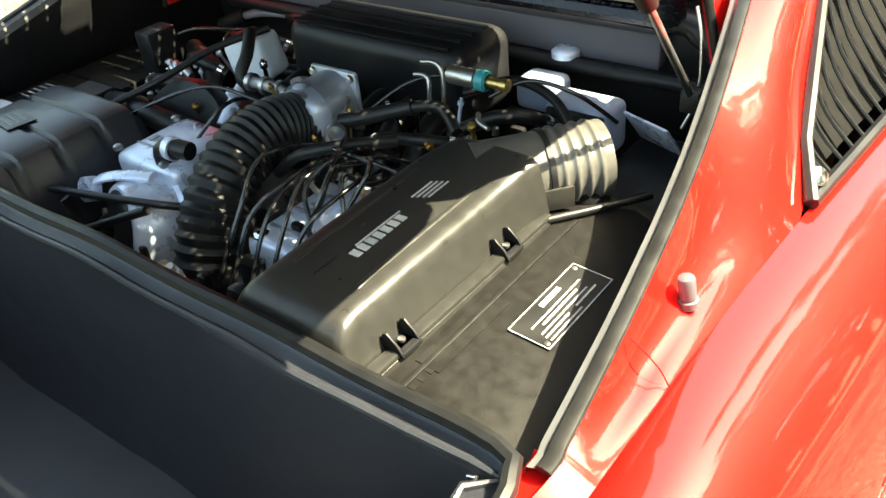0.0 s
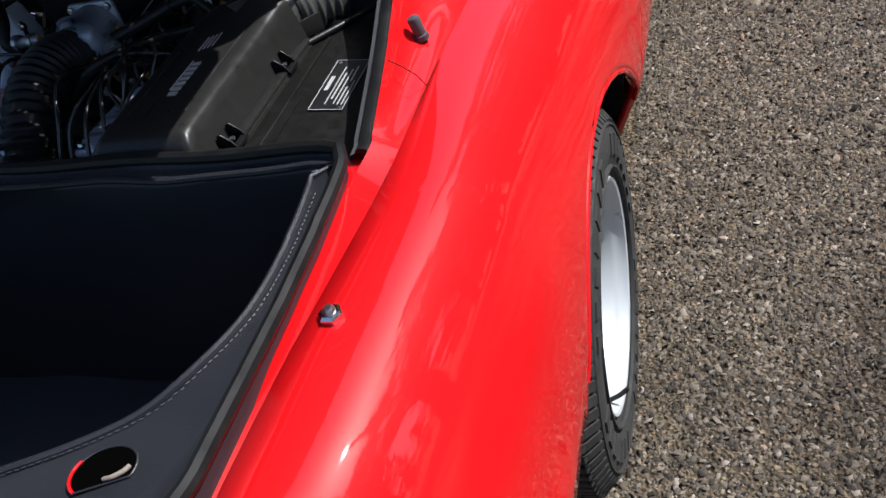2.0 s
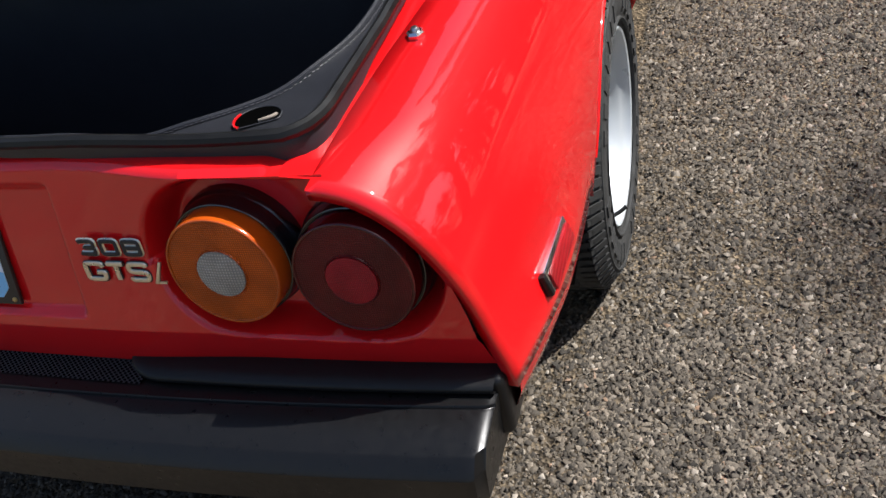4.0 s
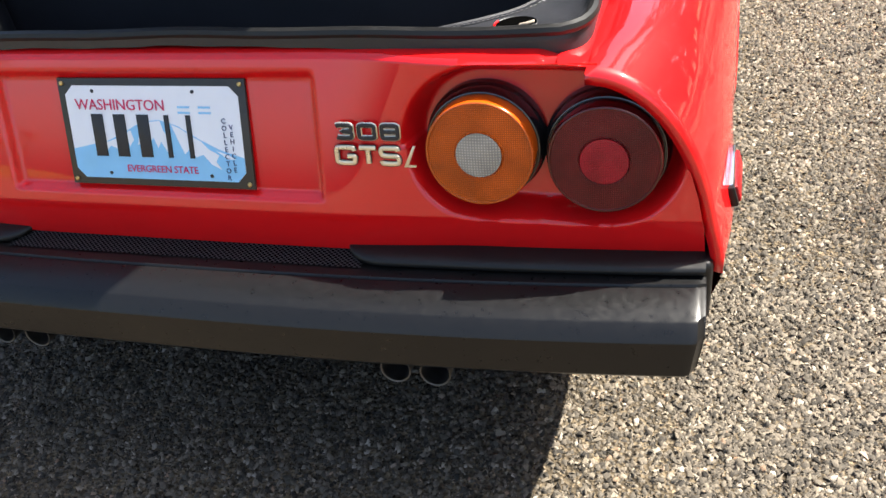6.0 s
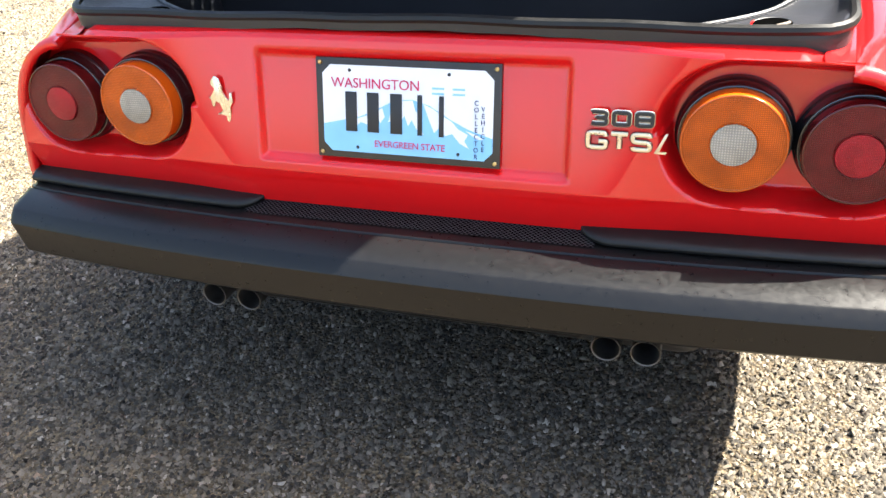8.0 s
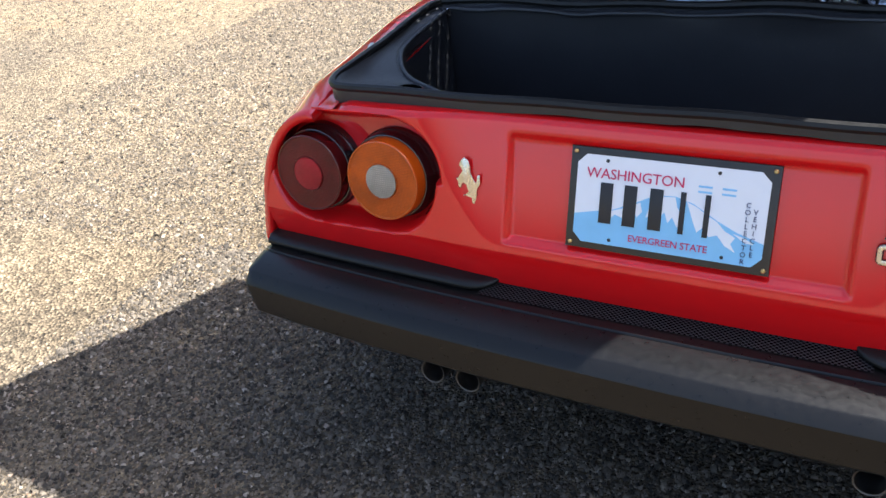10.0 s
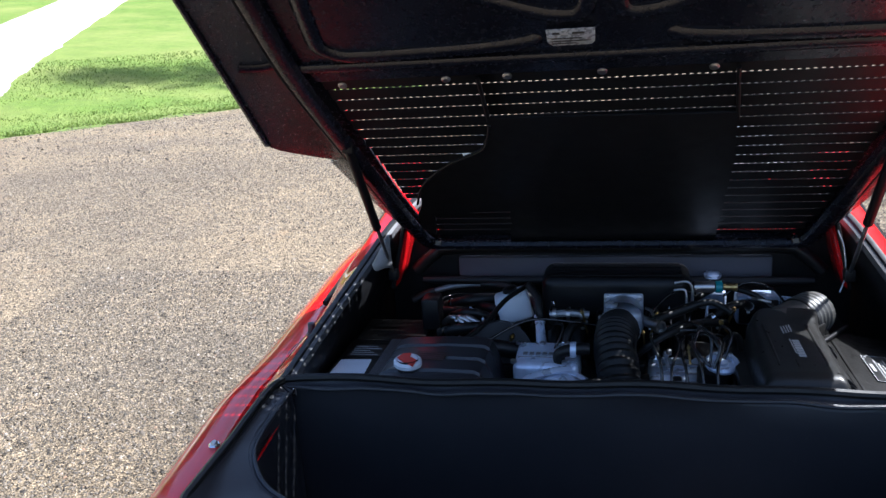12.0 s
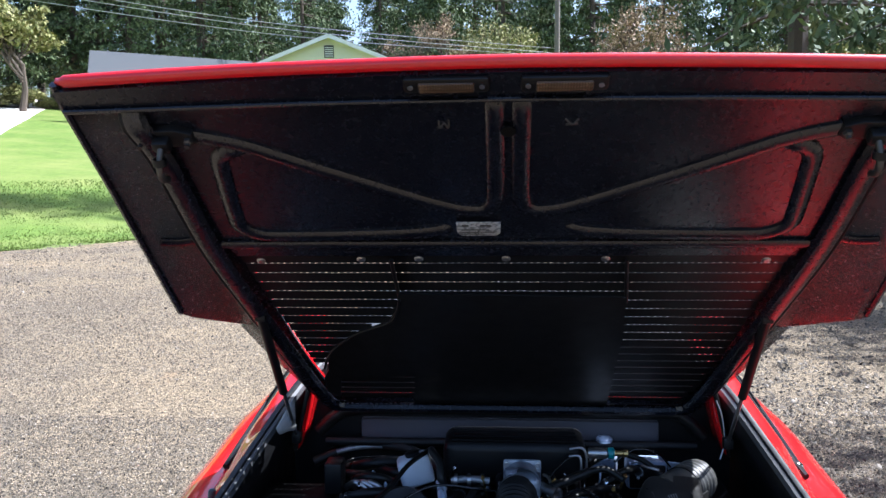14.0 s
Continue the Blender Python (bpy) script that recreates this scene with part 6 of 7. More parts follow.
for pts in (
    [(-0.30, 0.80, 0.80), (-0.22, 0.86, 0.835), (-0.16, 0.89, 0.845), (-0.08, 0.90, 0.835), (-0.03, 0.92, 0.82)],
    [(0.09, 0.96, 0.83), (0.13, 1.0, 0.862), (0.17, 1.03, 0.87), (0.20, 1.05, 0.85)],
    [(-0.12, 0.80, 0.80), (-0.10, 0.84, 0.838), (-0.11, 0.88, 0.838), (-0.13, 0.92, 0.82)],
    [(0.26, 1.02, 0.86), (0.31, 1.04, 0.885), (0.37, 1.06, 0.87), (0.41, 1.10, 0.82)],
    [(0.10, 0.86, 0.80), (0.13, 0.83, 0.84), (0.18, 0.82, 0.85), (0.24, 0.84, 0.83)],
    [(-0.44, 0.98, 0.83), (-0.40, 1.03, 0.85), (-0.36, 1.08, 0.84), (-0.33, 1.14, 0.82)],
):
    part("cable", tubed(pts, 0.0030), "lead_black", car)
rng = random.Random(17)
for x, y, z in ((-0.34, 1.04, 0.81), (-0.30, 0.965, 0.812), (-0.36, 0.945, 0.814), (-0.13, 0.965, 0.855), (-0.06, 0.915, 0.852), (-0.15, 0.905, 0.828), (0.105, 0.905, 0.852), (0.135, 0.955, 0.848), (0.185, 0.955, 0.852), (0.225, 1.0, 0.85), (0.245, 0.905, 0.834), (0.275, 0.955, 0.846), (0.075, 0.862, 0.825), (-0.02, 0.90, 0.846), (0.12, 0.80, 0.80), (0.17, 0.84, 0.80), (0.26, 0.80, 0.80), (-0.22, 0.885, 0.80)):
    r_ = rng.uniform(0.004, 0.0075)
    tilt = frame_at(Vector((x, y, z)), (1, rng.uniform(-0.5, 0.5), rng.uniform(-0.3, 0.3)), (rng.uniform(-0.4, 0.4), 1, rng.uniform(-0.2, 0.6)))
    part("fitting_bolt", lathed([(r_ * 0.55, -0.055), (r_ * 0.55, 0.0), (r_, 0.0), (r_, r_), (r_ * 0.5, r_ * 1.1), (r_ * 0.5, r_ * 2), (0, r_ * 2)], tilt, 6), rng.choice(("steel", "chrome", "alloy", "brass")), car, smooth=25)


# ---- engine lid, raised ----
LID = frame_at(Vector((0, 0.745, 1.28)), (1, 0, 0), (0, -0.781, 0.625))  # x across, y towards the trailing edge, z out of the underside
lid = tagged(new("engine_lid"), "raised engine lid, black lining underneath and red outside")
lid.parent = car

TRAIL = [(-0.670, 0.697), (-0.50, 0.708), (-0.30, 0.717), (0.0, 0.723), (0.30, 0.717), (0.50, 0.708), (0.670, 0.697)]
# outer skin in pieces round the louvred openings
SK = (-0.030, -0.022)
WING_IN = [(-0.2, 0.550), (-0.088, 0.550), (0.0, 0.545), (0.215, 0.556), (0.8, 0.556)]
WING_OUT = [(-0.2, 0.726), (-0.040, 0.726), (0.43, 0.696), (0.634, 0.686), (0.672, 0.680), (0.697, 0.670)]
BEND = [(-0.2, 0.060), (-0.040, 0.060), (0.43, 0.027), (0.634, 0.010), (0.697, 0.0)]


def bent(x, u, h=0.0):
    """A point of the lid whose sides drop towards the fenders."""
    fall = lerp_table(BEND, u) * max(0.0, min(1.0, (abs(x) - 0.556) / 0.16)) ** 1.2
    fall -= 0.034 * ease(0.20, -0.07, u) * lerp_table([(0.535, 0), (0.59, 1), (0.62, 1), (0.72, 0)], abs(x))
    k = fall / 0.835
    return LID @ Vector((x * (1 - k), u + k * (1.563 - u), h + fall))


def wing_sheet(s, h, v0, v1, n=14):
    rows = []
    for j in range(n + 1):
        v, row = v0 + (v1 - v0) * j / n, []
        for i in range(9):
            q = i / 8
            bottom = lerp_table([(0, -0.088), (0.83, -0.058), (0.93, -0.050), (1, -0.036)], q)
            top = lerp_table([(0, 0.694), (1, 0.684)], q)
            u = bottom + (top - bottom) * v
            out = lerp_table(WING_OUT, u) - 0.002 + (0.022 * ease(0.62, 0.0, u) if s > 0 else 0.0)
            row.append(bent(s * (lerp_table(WING_IN, u) * (1 - q) + out * q), u, h))
        rows.append(row)
    return grid(rows if s > 0 else [r[::-1] for r in rows])



def plate(outline, h0, h1, bm=None):
    return prism(bm if bm is not None else bmesh.new(), outline, h0, h1, LID)


rear_skin = [(-0.556, 0.694)] + [(x, u - 0.010) for x, u in TRAIL[1:-1]] + [(0.556, 0.694), (0.556, 0.215), (-0.556, 0.215)]
part("lid_skin", plate(rear_skin, *SK), "red", lid, "red painted lid skin", smooth=20)
for s in (1, -1):
    solid(part("lid_skin", wing_sheet(s, -0.026, 0.0, 1.0), "red", lid, smooth=30), 0.006, 0.0)
    o = [(0.556, 0.2145), (0.545, 0.0), (0.551, -0.0885), (0.556, -0.0955), (0.545, -0.20), (0.516, -0.43), (0.490, -0.50), (0.450, -0.53), (0.430, -0.502), (0.462, -0.43), (0.485, -0.26), (0.519, 0.2145)]
    part("lid_skin", plate([(s * x, u) for x, u in o], *SK), "red", lid, smooth=20)
    # lip added beyond the lid edge to keep sun off the air cleaner box
    lip = [((0.549, -0.085, -0.02), (0.620, -0.150, -0.047)), ((0.545, -0.14, -0.02), (0.606, -0.21, -0.045)), ((0.541, -0.20, -0.02), (0.590, -0.270, -0.040)), ((0.530, -0.30, -0.02), (0.562, -0.350, -0.032)), ((0.514, -0.43, -0.02), (0.526, -0.440, -0.022))]
    solid(part("lid_shade_lip", grid([[LID @ Vector((s * p[0], p[1], p[2])) for p in (Vector(a), Vector(a).lerp(Vector(b), 0.5), Vector(b))] for a, b in lip]), "lid_black", lid, smooth=30), 0.005, 0.0)
    inn = [(0.556, 0.2148), (0.545, 0.0), (0.551, -0.0885), (0.554, -0.0940), (0.543, -0.20), (0.514, -0.43), (0.486, -0.50), (0.448, -0.525), (0.430, -0.504), (0.460, -0.43), (0.482, -0.26), (0.516, 0.2148)]
    part("lid_lining", plate([(s * x, u) for x, u in inn], -0.0215, -0.017), "lid_black", lid, smooth=20)
part("lid_lining", plate([(-0.44, -0.530), (0.44, -0.530), (0.43, -0.5005), (-0.43, -0.5005)], -0.0215, -0.017), "lid_black", lid, smooth=20)
part("lid_skin", plate([(-0.44, -0.5305), (0.44, -0.5305), (0.43, -0.500), (-0.43, -0.500)], *SK), "red", lid, smooth=20)
# rolled red trailing edge
te = bmesh.new()
tube(te, [LID @ Vector((p.x, p.y - 0.010, -0.017)) for p in smooth_path([(x, u, 0) for x, u in TRAIL], 6)], lambda q: 0.0100 * min(1.0, (min(q, 1 - q) / 0.02) ** 0.5 + 0.12), 14, flat=1.0)
part("lid_edge", te, "red", lid, "red rolled trailing edge")
for s in (1, -1):
    ed = bmesh.new()
    tube(ed, [bent(s * (x - 0.008 + (0.022 * ease(0.62, 0.0, u) if s > 0 else 0.0)), u, -0.016) for x, u in ((0.680, 0.684), (0.686, 0.634), (0.691, 0.53), (0.696, 0.43), (0.704, 0.31), (0.711, 0.20), (0.719, 0.08), (0.726, -0.030))], 0.0075, 8)
    part("lid_edge", ed, "lid_black", lid)

# black lining: trailing flange, field with pressed ribs, wings
fl = [(x, u - 0.018) for x, u in TRAIL] + [(0.676, 0.672), (0.676, 0.640), (0.30, 0.652), (0.0, 0.655), (-0.30, 0.652), (-0.676, 0.640), (-0.676, 0.672)]
part("lid_flange", plate(fl, -0.012, -0.004), "lid_black", lid, smooth=20)
fe = bmesh.new()
tube(fe, [LID @ Vector((x, u, 0.0)) for x, u in ((-0.672, 0.640), (-0.3, 0.651), (0, 0.654), (0.3, 0.651), (0.672, 0.640))], 0.004, 8)
part("flange_bead", fe, "lid_black", lid)
part("lid_lining", plate([(-0.556, 0.6435), (-0.30, 0.6515), (0.0, 0.6545), (0.30, 0.6515), (0.556, 0.6435), (0.556, 0.2155), (-0.556, 0.2155)], -0.016, -0.008), "lid_black", lid, "black pressed lid lining", smooth=20)
for s in (1, -1):
    solid(part("lid_wing", wing_sheet(s, -0.0165, 0.0, 0.93), "wing_black", lid, "black textured lid wing", smooth=30), 0.006, 0.0)
    # side frame
    fr = bmesh.new()
    path = [(0.574, 0.648), (0.570, 0.620), (0.556, 0.52), (0.556, 0.273), (0.535, 0.04), (0.512, -0.16), (0.483, -0.40), (0.462, -0.495), (0.435, -0.515)]
    tube(fr, [LID @ Vector((s * p.x, p.y, 0.004 - 0.030 * ease(0.610, 0.645, p.y))) for p in smooth_path([(x, u, 0) for x, u in path], 6)], 0.020, 8, flat=0.7, up=LID.to_3x3() @ Vector((0, 0, 1)))
    part("lid_frame", fr, "lid_black", lid)
    # edge bead on the outside of the frame
    fr = bmesh.new()
    tube(fr, [LID @ Vector((s * (p.x + 0.018), p.y, 0.010 - 0.030 * ease(0.610, 0.645, p.y))) for p in smooth_path([(x, u, 0) for x, u in path[:-2]], 6)], 0.004, 6)
    part("frame_bead", fr, "black_satin", lid)
fr = bmesh.new()
tube(fr, [LID @ Vector((x, -0.517, 0.004)) for x in (-0.44, -0.2, 0, 0.2, 0.44)], 0.018, 8, flat=0.7)
part("lid_frame", fr, "lid_black", lid)
wing_rib = [(0.57, 0.275), (0.62, 0.262), (0.66, 0.262)]
for s in (1, -1):
    part("lid_rib", tubed([bent(s * x, u, -0.010) for x, u in wing_rib], 0.012, up=(0, -0.6, -0.8), flat=0.5), "lid_black", lid)

# pressed ribs
up_l = LID.to_3x3() @ Vector((0, 0, 1))
for s in (1, -1):
    for path, r in (
        ([(0.020, 0.650), (0.020, 0.622), (0.020, 0.50), (0.022, 0.405), (0.034, 0.372), (0.066, 0.366), (0.13, 0.388), (0.30, 0.480), (0.42, 0.548), (0.50, 0.575), (0.56, 0.585)], 0.015),
        ([(0.095, 0.308), (0.125, 0.304), (0.22, 0.292), (0.40, 0.287), (0.455, 0.292), (0.486, 0.318), (0.487, 0.36), (0.478, 0.45), (0.468, 0.515), (0.440, 0.537), (0.415, 0.532)], 0.016),
    ):
        part("lid_rib", tubed([LID @ Vector((s * x, u, -0.008 if 0 < k < len(path) - 1 else -0.024)) for k, (x, u) in enumerate(path)], r, 8, up=up_l, flat=0.62), "lid_black", lid)
    part("lid_rib", tubed([LID @ Vector((s * x, 0.262, -0.004)) for x in (0.0, 0.2, 0.4, 0.55)], 0.012, 4, up=up_l, flat=0.6), "lid_black", lid)

# solid screen in the middle and its curved extension
mid = [(-0.224, 0.078), (0.238, 0.066), (0.251, -0.116), (0.252, -0.506), (-0.246, -0.506), (-0.228, -0.334), (-0.414, -0.347), (-0.437, -0.300), (-0.42, -0.22), (-0.389, -0.161), (-0.33, -0.095), (-0.257, -0.045), (-0.238, 0.0)]
part("heat_shield", plate(mid, -0.006, -0.002), "black_satin", lid, "flat black heat shield", smooth=20)
part("heat_shield", plate([(-0.437, -0.302), (-0.414, -0.348), (-0.434, -0.47), (-0.462, -0.43), (-0.456, -0.35)], -0.006, -0.002), "black_satin", lid, smooth=20)
eb = tubed([LID @ Vector((x, u, 0.0)) for x, u in ((-0.443, -0.285), (-0.42, -0.215), (-0.389, -0.161), (-0.33, -0.095), (-0.257, -0.045), (-0.236, 0.0), (-0.224, 0.055))], 0.003)
part("shield_edge", eb, "black_satin", lid)


def spans(poly, u):
    """Stretches of x inside an outline at height u."""
    xs = []
    for (x0, u0), (x1, u1) in zip(poly, poly[1:] + poly[:1]):
        if (u0 - u) * (u1 - u) < 0:
            xs.append(x0 + (x1 - x0) * (u - u0) / (u1 - u0))
    xs.sort()
    return list(zip(xs[::2], xs[1::2]))


OPENINGS = [
    ([(-0.519, 0.215), (-0.505, 0.066), (-0.480, -0.134), (-0.466, -0.285), (-0.443, -0.285), (-0.42, -0.215), (-0.389, -0.161), (-0.33, -0.095), (-0.257, -0.045), (-0.236, 0.0), (-0.224, 0.052), (-0.224, 0.215)], 0.0365),
    ([(-0.224, 0.052), (-0.224, 0.215), (0.222, 0.215), (0.238, 0.040)], 0.0365),
    ([(0.222, 0.215), (0.519, 0.215), (0.485, -0.26), (0.462, -0.43), (0.43, -0.50), (0.252, -0.50), (0.251, -0.116), (0.238, 0.04)], 0.0365),
    ([(-0.43, -0.50), (-0.434, -0.468), (-0.414, -0.347), (-0.228, -0.333), (-0.246, -0.50)], 0.033),
]
for poly, pitch in OPENINGS:
    us = [u for _, u in poly]
    u = max(us) - 0.004
    grille = tagged(new("lid_grille"), "black slatted grille over wire mesh")
    grille.parent = lid
    while u - pitch > min(us) - pitch:
        gap = 0.0046
        lo = u - pitch + gap
        sp = spans(poly, (u + max(lo, min(us) + 0.001)) / 2)
        for a, b in sp:
            bm = bmesh.new()
            w = (u - max(lo, min(us))) / 2
            mid_u = (u + max(lo, min(us))) / 2
            if w > 0.002:
                box(bm, a - 0.004, b + (0.03 if poly is OPENINGS[0][0] else 0.004), -w, w, -0.0004, 0.0004, m=LID @ pose(0, mid_u, -0.016, -1.3, 0, 0))
                part("slat", bm, "black_satin", grille, smooth=0)
        u -= pitch
    # wires that cross the gaps
    wires = bmesh.new()
    x0, x1 = min(x for x, _ in poly), max(x for x, _ in poly)
    n_w = int((x1 - x0) / 0.0128)
    for k in range(n_w):
        x = x0 + (k + 0.5) * (x1 - x0) / n_w
        cuts = spans([(b, a) for a, b in poly], x)
        for a, b in cuts:
            box(wires, x - 0.0034, x + 0.0034, a, b, -0.0225, -0.0205, m=LID)
    part("wire_mesh", wires, "black_satin", grille, kind="stuff", smooth=0)
for a, b in (((-0.224, 0.205), (-0.224, 0.055)), ((0.222, 0.205), (0.240, 0.04))):
    part("grille_edge", tubed([LID @ Vector((*a, -0.006)), LID @ Vector((*b, -0.006))], 0.004), "black_satin", lid)

# screws, lamps, latches, plaque
for x in (-0.472, -0.278, -0.168, -0.004, 0.180, 0.471):
    part("lid_screw", lathed([(0.0085, 0.0), (0.0085, 0.002), (0.006, 0.004), (0.0025, 0.0045), (0, 0.003)], LID @ pose(x, 0.226 - 0.03 * x * x, 0.004), 16), "steel", lid, "steel cup screw")
for x0, x1 in ((-0.150, -0.026), (0.017, 0.141)):
    lamp = part("courtesy_lamp", boxed(x0, x1, 0.670, 0.700, -0.006, 0.004, 0.006, m=LID), "black_satin", lid, "small number plate lamp with clear cover")
    part("lamp_cover", boxed(x0 + 0.022, x1 - 0.022, 0.675, 0.694, 0.002, 0.008, 0.003, m=LID), "lamp_brown", lamp)
    for dx in (0.011, -0.011):
        xx = x0 + dx if dx > 0 else x1 + dx
        part("lamp_screw", lathed([(0.004, 0.003), (0.004, 0.006), (0, 0.0065)], LID @ pose(xx, 0.685, 0), 12), "steel", lamp)
for s in (1, -1):
    la = part("lid_latch", prismed([(s * 0.486, 0.570), (s * 0.500, 0.560), (s * 0.525, 0.566), (s * 0.552, 0.556), (s * 0.580, 0.564), (s * 0.586, 0.586), (s * 0.560, 0.598), (s * 0.515, 0.600), (s * 0.490, 0.590)], -0.010, 0.006, LID, 0.003), "black_satin", lid, "black latch bracket with greasy steel hook")
    part("latch_block", boxed(s * 0.524, s * 0.552, 0.566, 0.590, 0.004, 0.024, 0.005, m=LID), "black_satin", la)
    part("latch_pin", tubed([LID @ Vector((s * x, u, h)) for x, u, h in ((0.538, 0.578, 0.020), (0.540, 0.566, 0.040), (0.541, 0.552, 0.052), (0.542, 0.536, 0.050), (0.541, 0.524, 0.040))], 0.0055), "exhaust", la, "greasy steel hook")
    part("pin_collar", lathed([(0.0085, -0.006), (0.0105, -0.006), (0.0105, 0.006), (0.0085, 0.006)], LID @ pose(s * 0.540, 0.566, 0.040, 55, 0, 0), 16), "black_satin", la)
    for x, u in ((0.497, 0.578), (0.573, 0.577)):
        part("latch_bolt", lathed([(0.0075, 0.0), (0.0075, 0.007), (0.004, 0.009), (0.004, 0.015), (0, 0.015)], LID @ pose(s * x, u, 0.005), 6), "exhaust", la, smooth=25)
pl = part("plaque", prismed([(-0.091, 0.310), (-0.083, 0.300), (-0.020, 0.300), (-0.014, 0.308), (-0.013, 0.342), (-0.092, 0.342)], 0.0, 0.0025, LID, 0.0008), "foil", lid, "crinkled silver sticker with printed bars")
bars = bmesh.new()
for k, (x, u, w) in enumerate(((-0.082, 0.330, 0.012), (-0.050, 0.330, 0.02), (-0.084, 0.318, 0.05), (-0.084, 0.311, 0.06), (-0.084, 0.305, 0.04))):
    bar(bars, x, u, w, 0.005 if k < 2 else 0.0025, LID, 0.0024, 0.0031)
part("plaque_bar", bars, "bronze_grey", pl)
part("wire_clip", tubed([LID @ Vector((-0.104, 0.610, 0.0)), LID @ Vector((-0.102, 0.600, 0.006)), LID @ Vector((-0.096, 0.608, 0.004)), LID @ Vector((-0.090, 0.600, 0.006)), LID @ Vector((-0.089, 0.611, 0.0))], 0.0014), "exhaust", lid)
part("wire_clip", tubed([LID @ Vector((0.084, 0.611, 0.0)), LID @ Vector((0.094, 0.604, 0.006)), LID @ Vector((0.104, 0.610, 0.0))], 0.0014), "exhaust", lid)
part("wire_clip", tubed([LID @ Vector((0.086, 0.597, 0.0)), LID @ Vector((0.094, 0.604, 0.005)), LID @ Vector((0.103, 0.599, 0.0))], 0.0014), "exhaust", lid)
part("lid_plug", lathed([(0.011, 0.0), (0.011, 0.002), (0, 0.002)], LID @ pose(0, 0.585, 0.001), 20), "black_deep", lid)

# gas struts
for s in (1, -1):
    top_, base_ = Vector((s * 0.527, 0.741, 1.268)), Vector((s * 0.535, 1.04, 0.905))
    st = part("gas_strut", tube(bmesh.new(), [top_, top_.lerp(base_, 0.58)], 0.0105, 14), "black_satin", car, "black gas strut holding the lid")
    part("strut_rod", tube(bmesh.new(), [top_.lerp(base_, 0.57), base_], 0.0045, 10), "steel", st)
    part("strut_mount", boxed(-0.012, 0.012, -0.012, 0.012, -0.014, 0.014, 0.004, m=Matrix.Translation(top_ + Vector((0, 0, 0.008)))), "black_satin", st)
    part("strut_mount", boxed(-0.012, 0.012, -0.012, 0.012, -0.014, 0.014, 0.004, m=Matrix.Translation(base_)), "black_satin", st)
part("prop_cable", tubed([(0.515, 1.08, 1.0), (0.528, 1.07, 0.96), (0.532, 1.06, 0.90), (0.520, 1.05, 0.86)], 0.002), "steel", car)


# ---- the place ----
def rise(x, y):
    """Height of the ground: level yard, then a lawn that climbs away."""
    q = -0.797 * x + 0.603 * y - 15.4
    far = 0.118 * max(0.0, q) * ease(0.0, 8.0, q)
    return min(far, 7.5)


def stretch(a, b, n, power):
    return [a + (b - a) * (k / n) ** power for k in range(n + 1)]


xs = sorted({round(v, 3) for v in stretch(0, 900, 34, 2.6) + [-v for v in stretch(0, 900, 60, 2.2)]})
ys = sorted({round(v, 3) for v in stretch(0, 900, 70, 2.2) + [-v for v in stretch(0, 900, 30, 2.6)]})
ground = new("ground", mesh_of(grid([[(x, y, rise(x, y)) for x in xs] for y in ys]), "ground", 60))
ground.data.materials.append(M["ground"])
tagged(ground, "grey gravel yard with green lawn and pale drive beyond", "ground", kind="structure")


def scatter_stones(name, regions, seed):
    """Loose pebbles as one mesh: squashed, dented polyhedra half sunk in the ground."""
    r = np.random.RandomState(seed)
    base = np.array([(-1, -0.9, -1), (1, -0.9, -1), (1, 0.9, -1), (-1, 0.9, -1), (-0.55, -0.25, 1), (0.6, 0.2, 0.9)], float) * 0.80
    tri = np.array([(0, 1, 5), (0, 5, 4), (1, 2, 5), (2, 3, 4), (2, 4, 5), (3, 0, 4)])
    cs, rs = [], []
    for x0, x1, y0, y1, per, r0, r1 in regions:
        n = int((x1 - x0) * (y1 - y0) * per)
        spread = 0.0 if per > 6000 else 0.9
        cs.append(np.c_[r.uniform(x0, x1, n), r.uniform(y0, y1, n)] + r.normal(0, 1, (n, 2)) * spread * np.array([x0 < -1.0, 1]) * (per < 2000))
        rs.append(r0 + (r1 - r0) * r.rand(n) ** 2.1)
    c, rad = np.concatenate(cs), np.concatenate(rs)
    n = len(c)
    v = (base[None] + r.uniform(-0.42, 0.42, (n, len(base), 3))) * (0.65 + 0.6 * r.rand(n, 1, 3)) * np.array([1, 1, 0.62])
    tip = r.normal(0, 0.35, (n, 2))
    v[..., 2] += v[..., 0] * tip[:, :1] + v[..., 1] * tip[:, 1:]
    a = r.rand(n) * 6.283
    ca, sa = np.cos(a)[:, None], np.sin(a)[:, None]
    v = np.stack([v[..., 0] * ca - v[..., 1] * sa, v[..., 0] * sa + v[..., 1] * ca, v[..., 2]], -1) * rad[:, None, None]
    v[..., :2] += c[:, None]
    v[..., 2] += (rad * r.uniform(0.1, 0.7, n))[:, None]
    faces = (tri[None] + (np.arange(n) * len(base))[:, None, None]).reshape(-1, 3)
    me = bpy.data.meshes.new(name)
    me.vertices.add(n * len(base))
    me.vertices.foreach_set("co", v.reshape(-1))
    me.loops.add(faces.size)
    me.loops.foreach_set("vertex_index", faces.reshape(-1).astype(np.int32))
    me.polygons.add(len(faces))
    me.polygons.foreach_set("loop_start", np.arange(0, faces.size, 3, dtype=np.int32))
    me.update(calc_edges=True)
    me.materials.append(M["stones"])
    return tagged(new(name, me), "loose grey and tan crushed gravel", "gravel", kind="stuff")


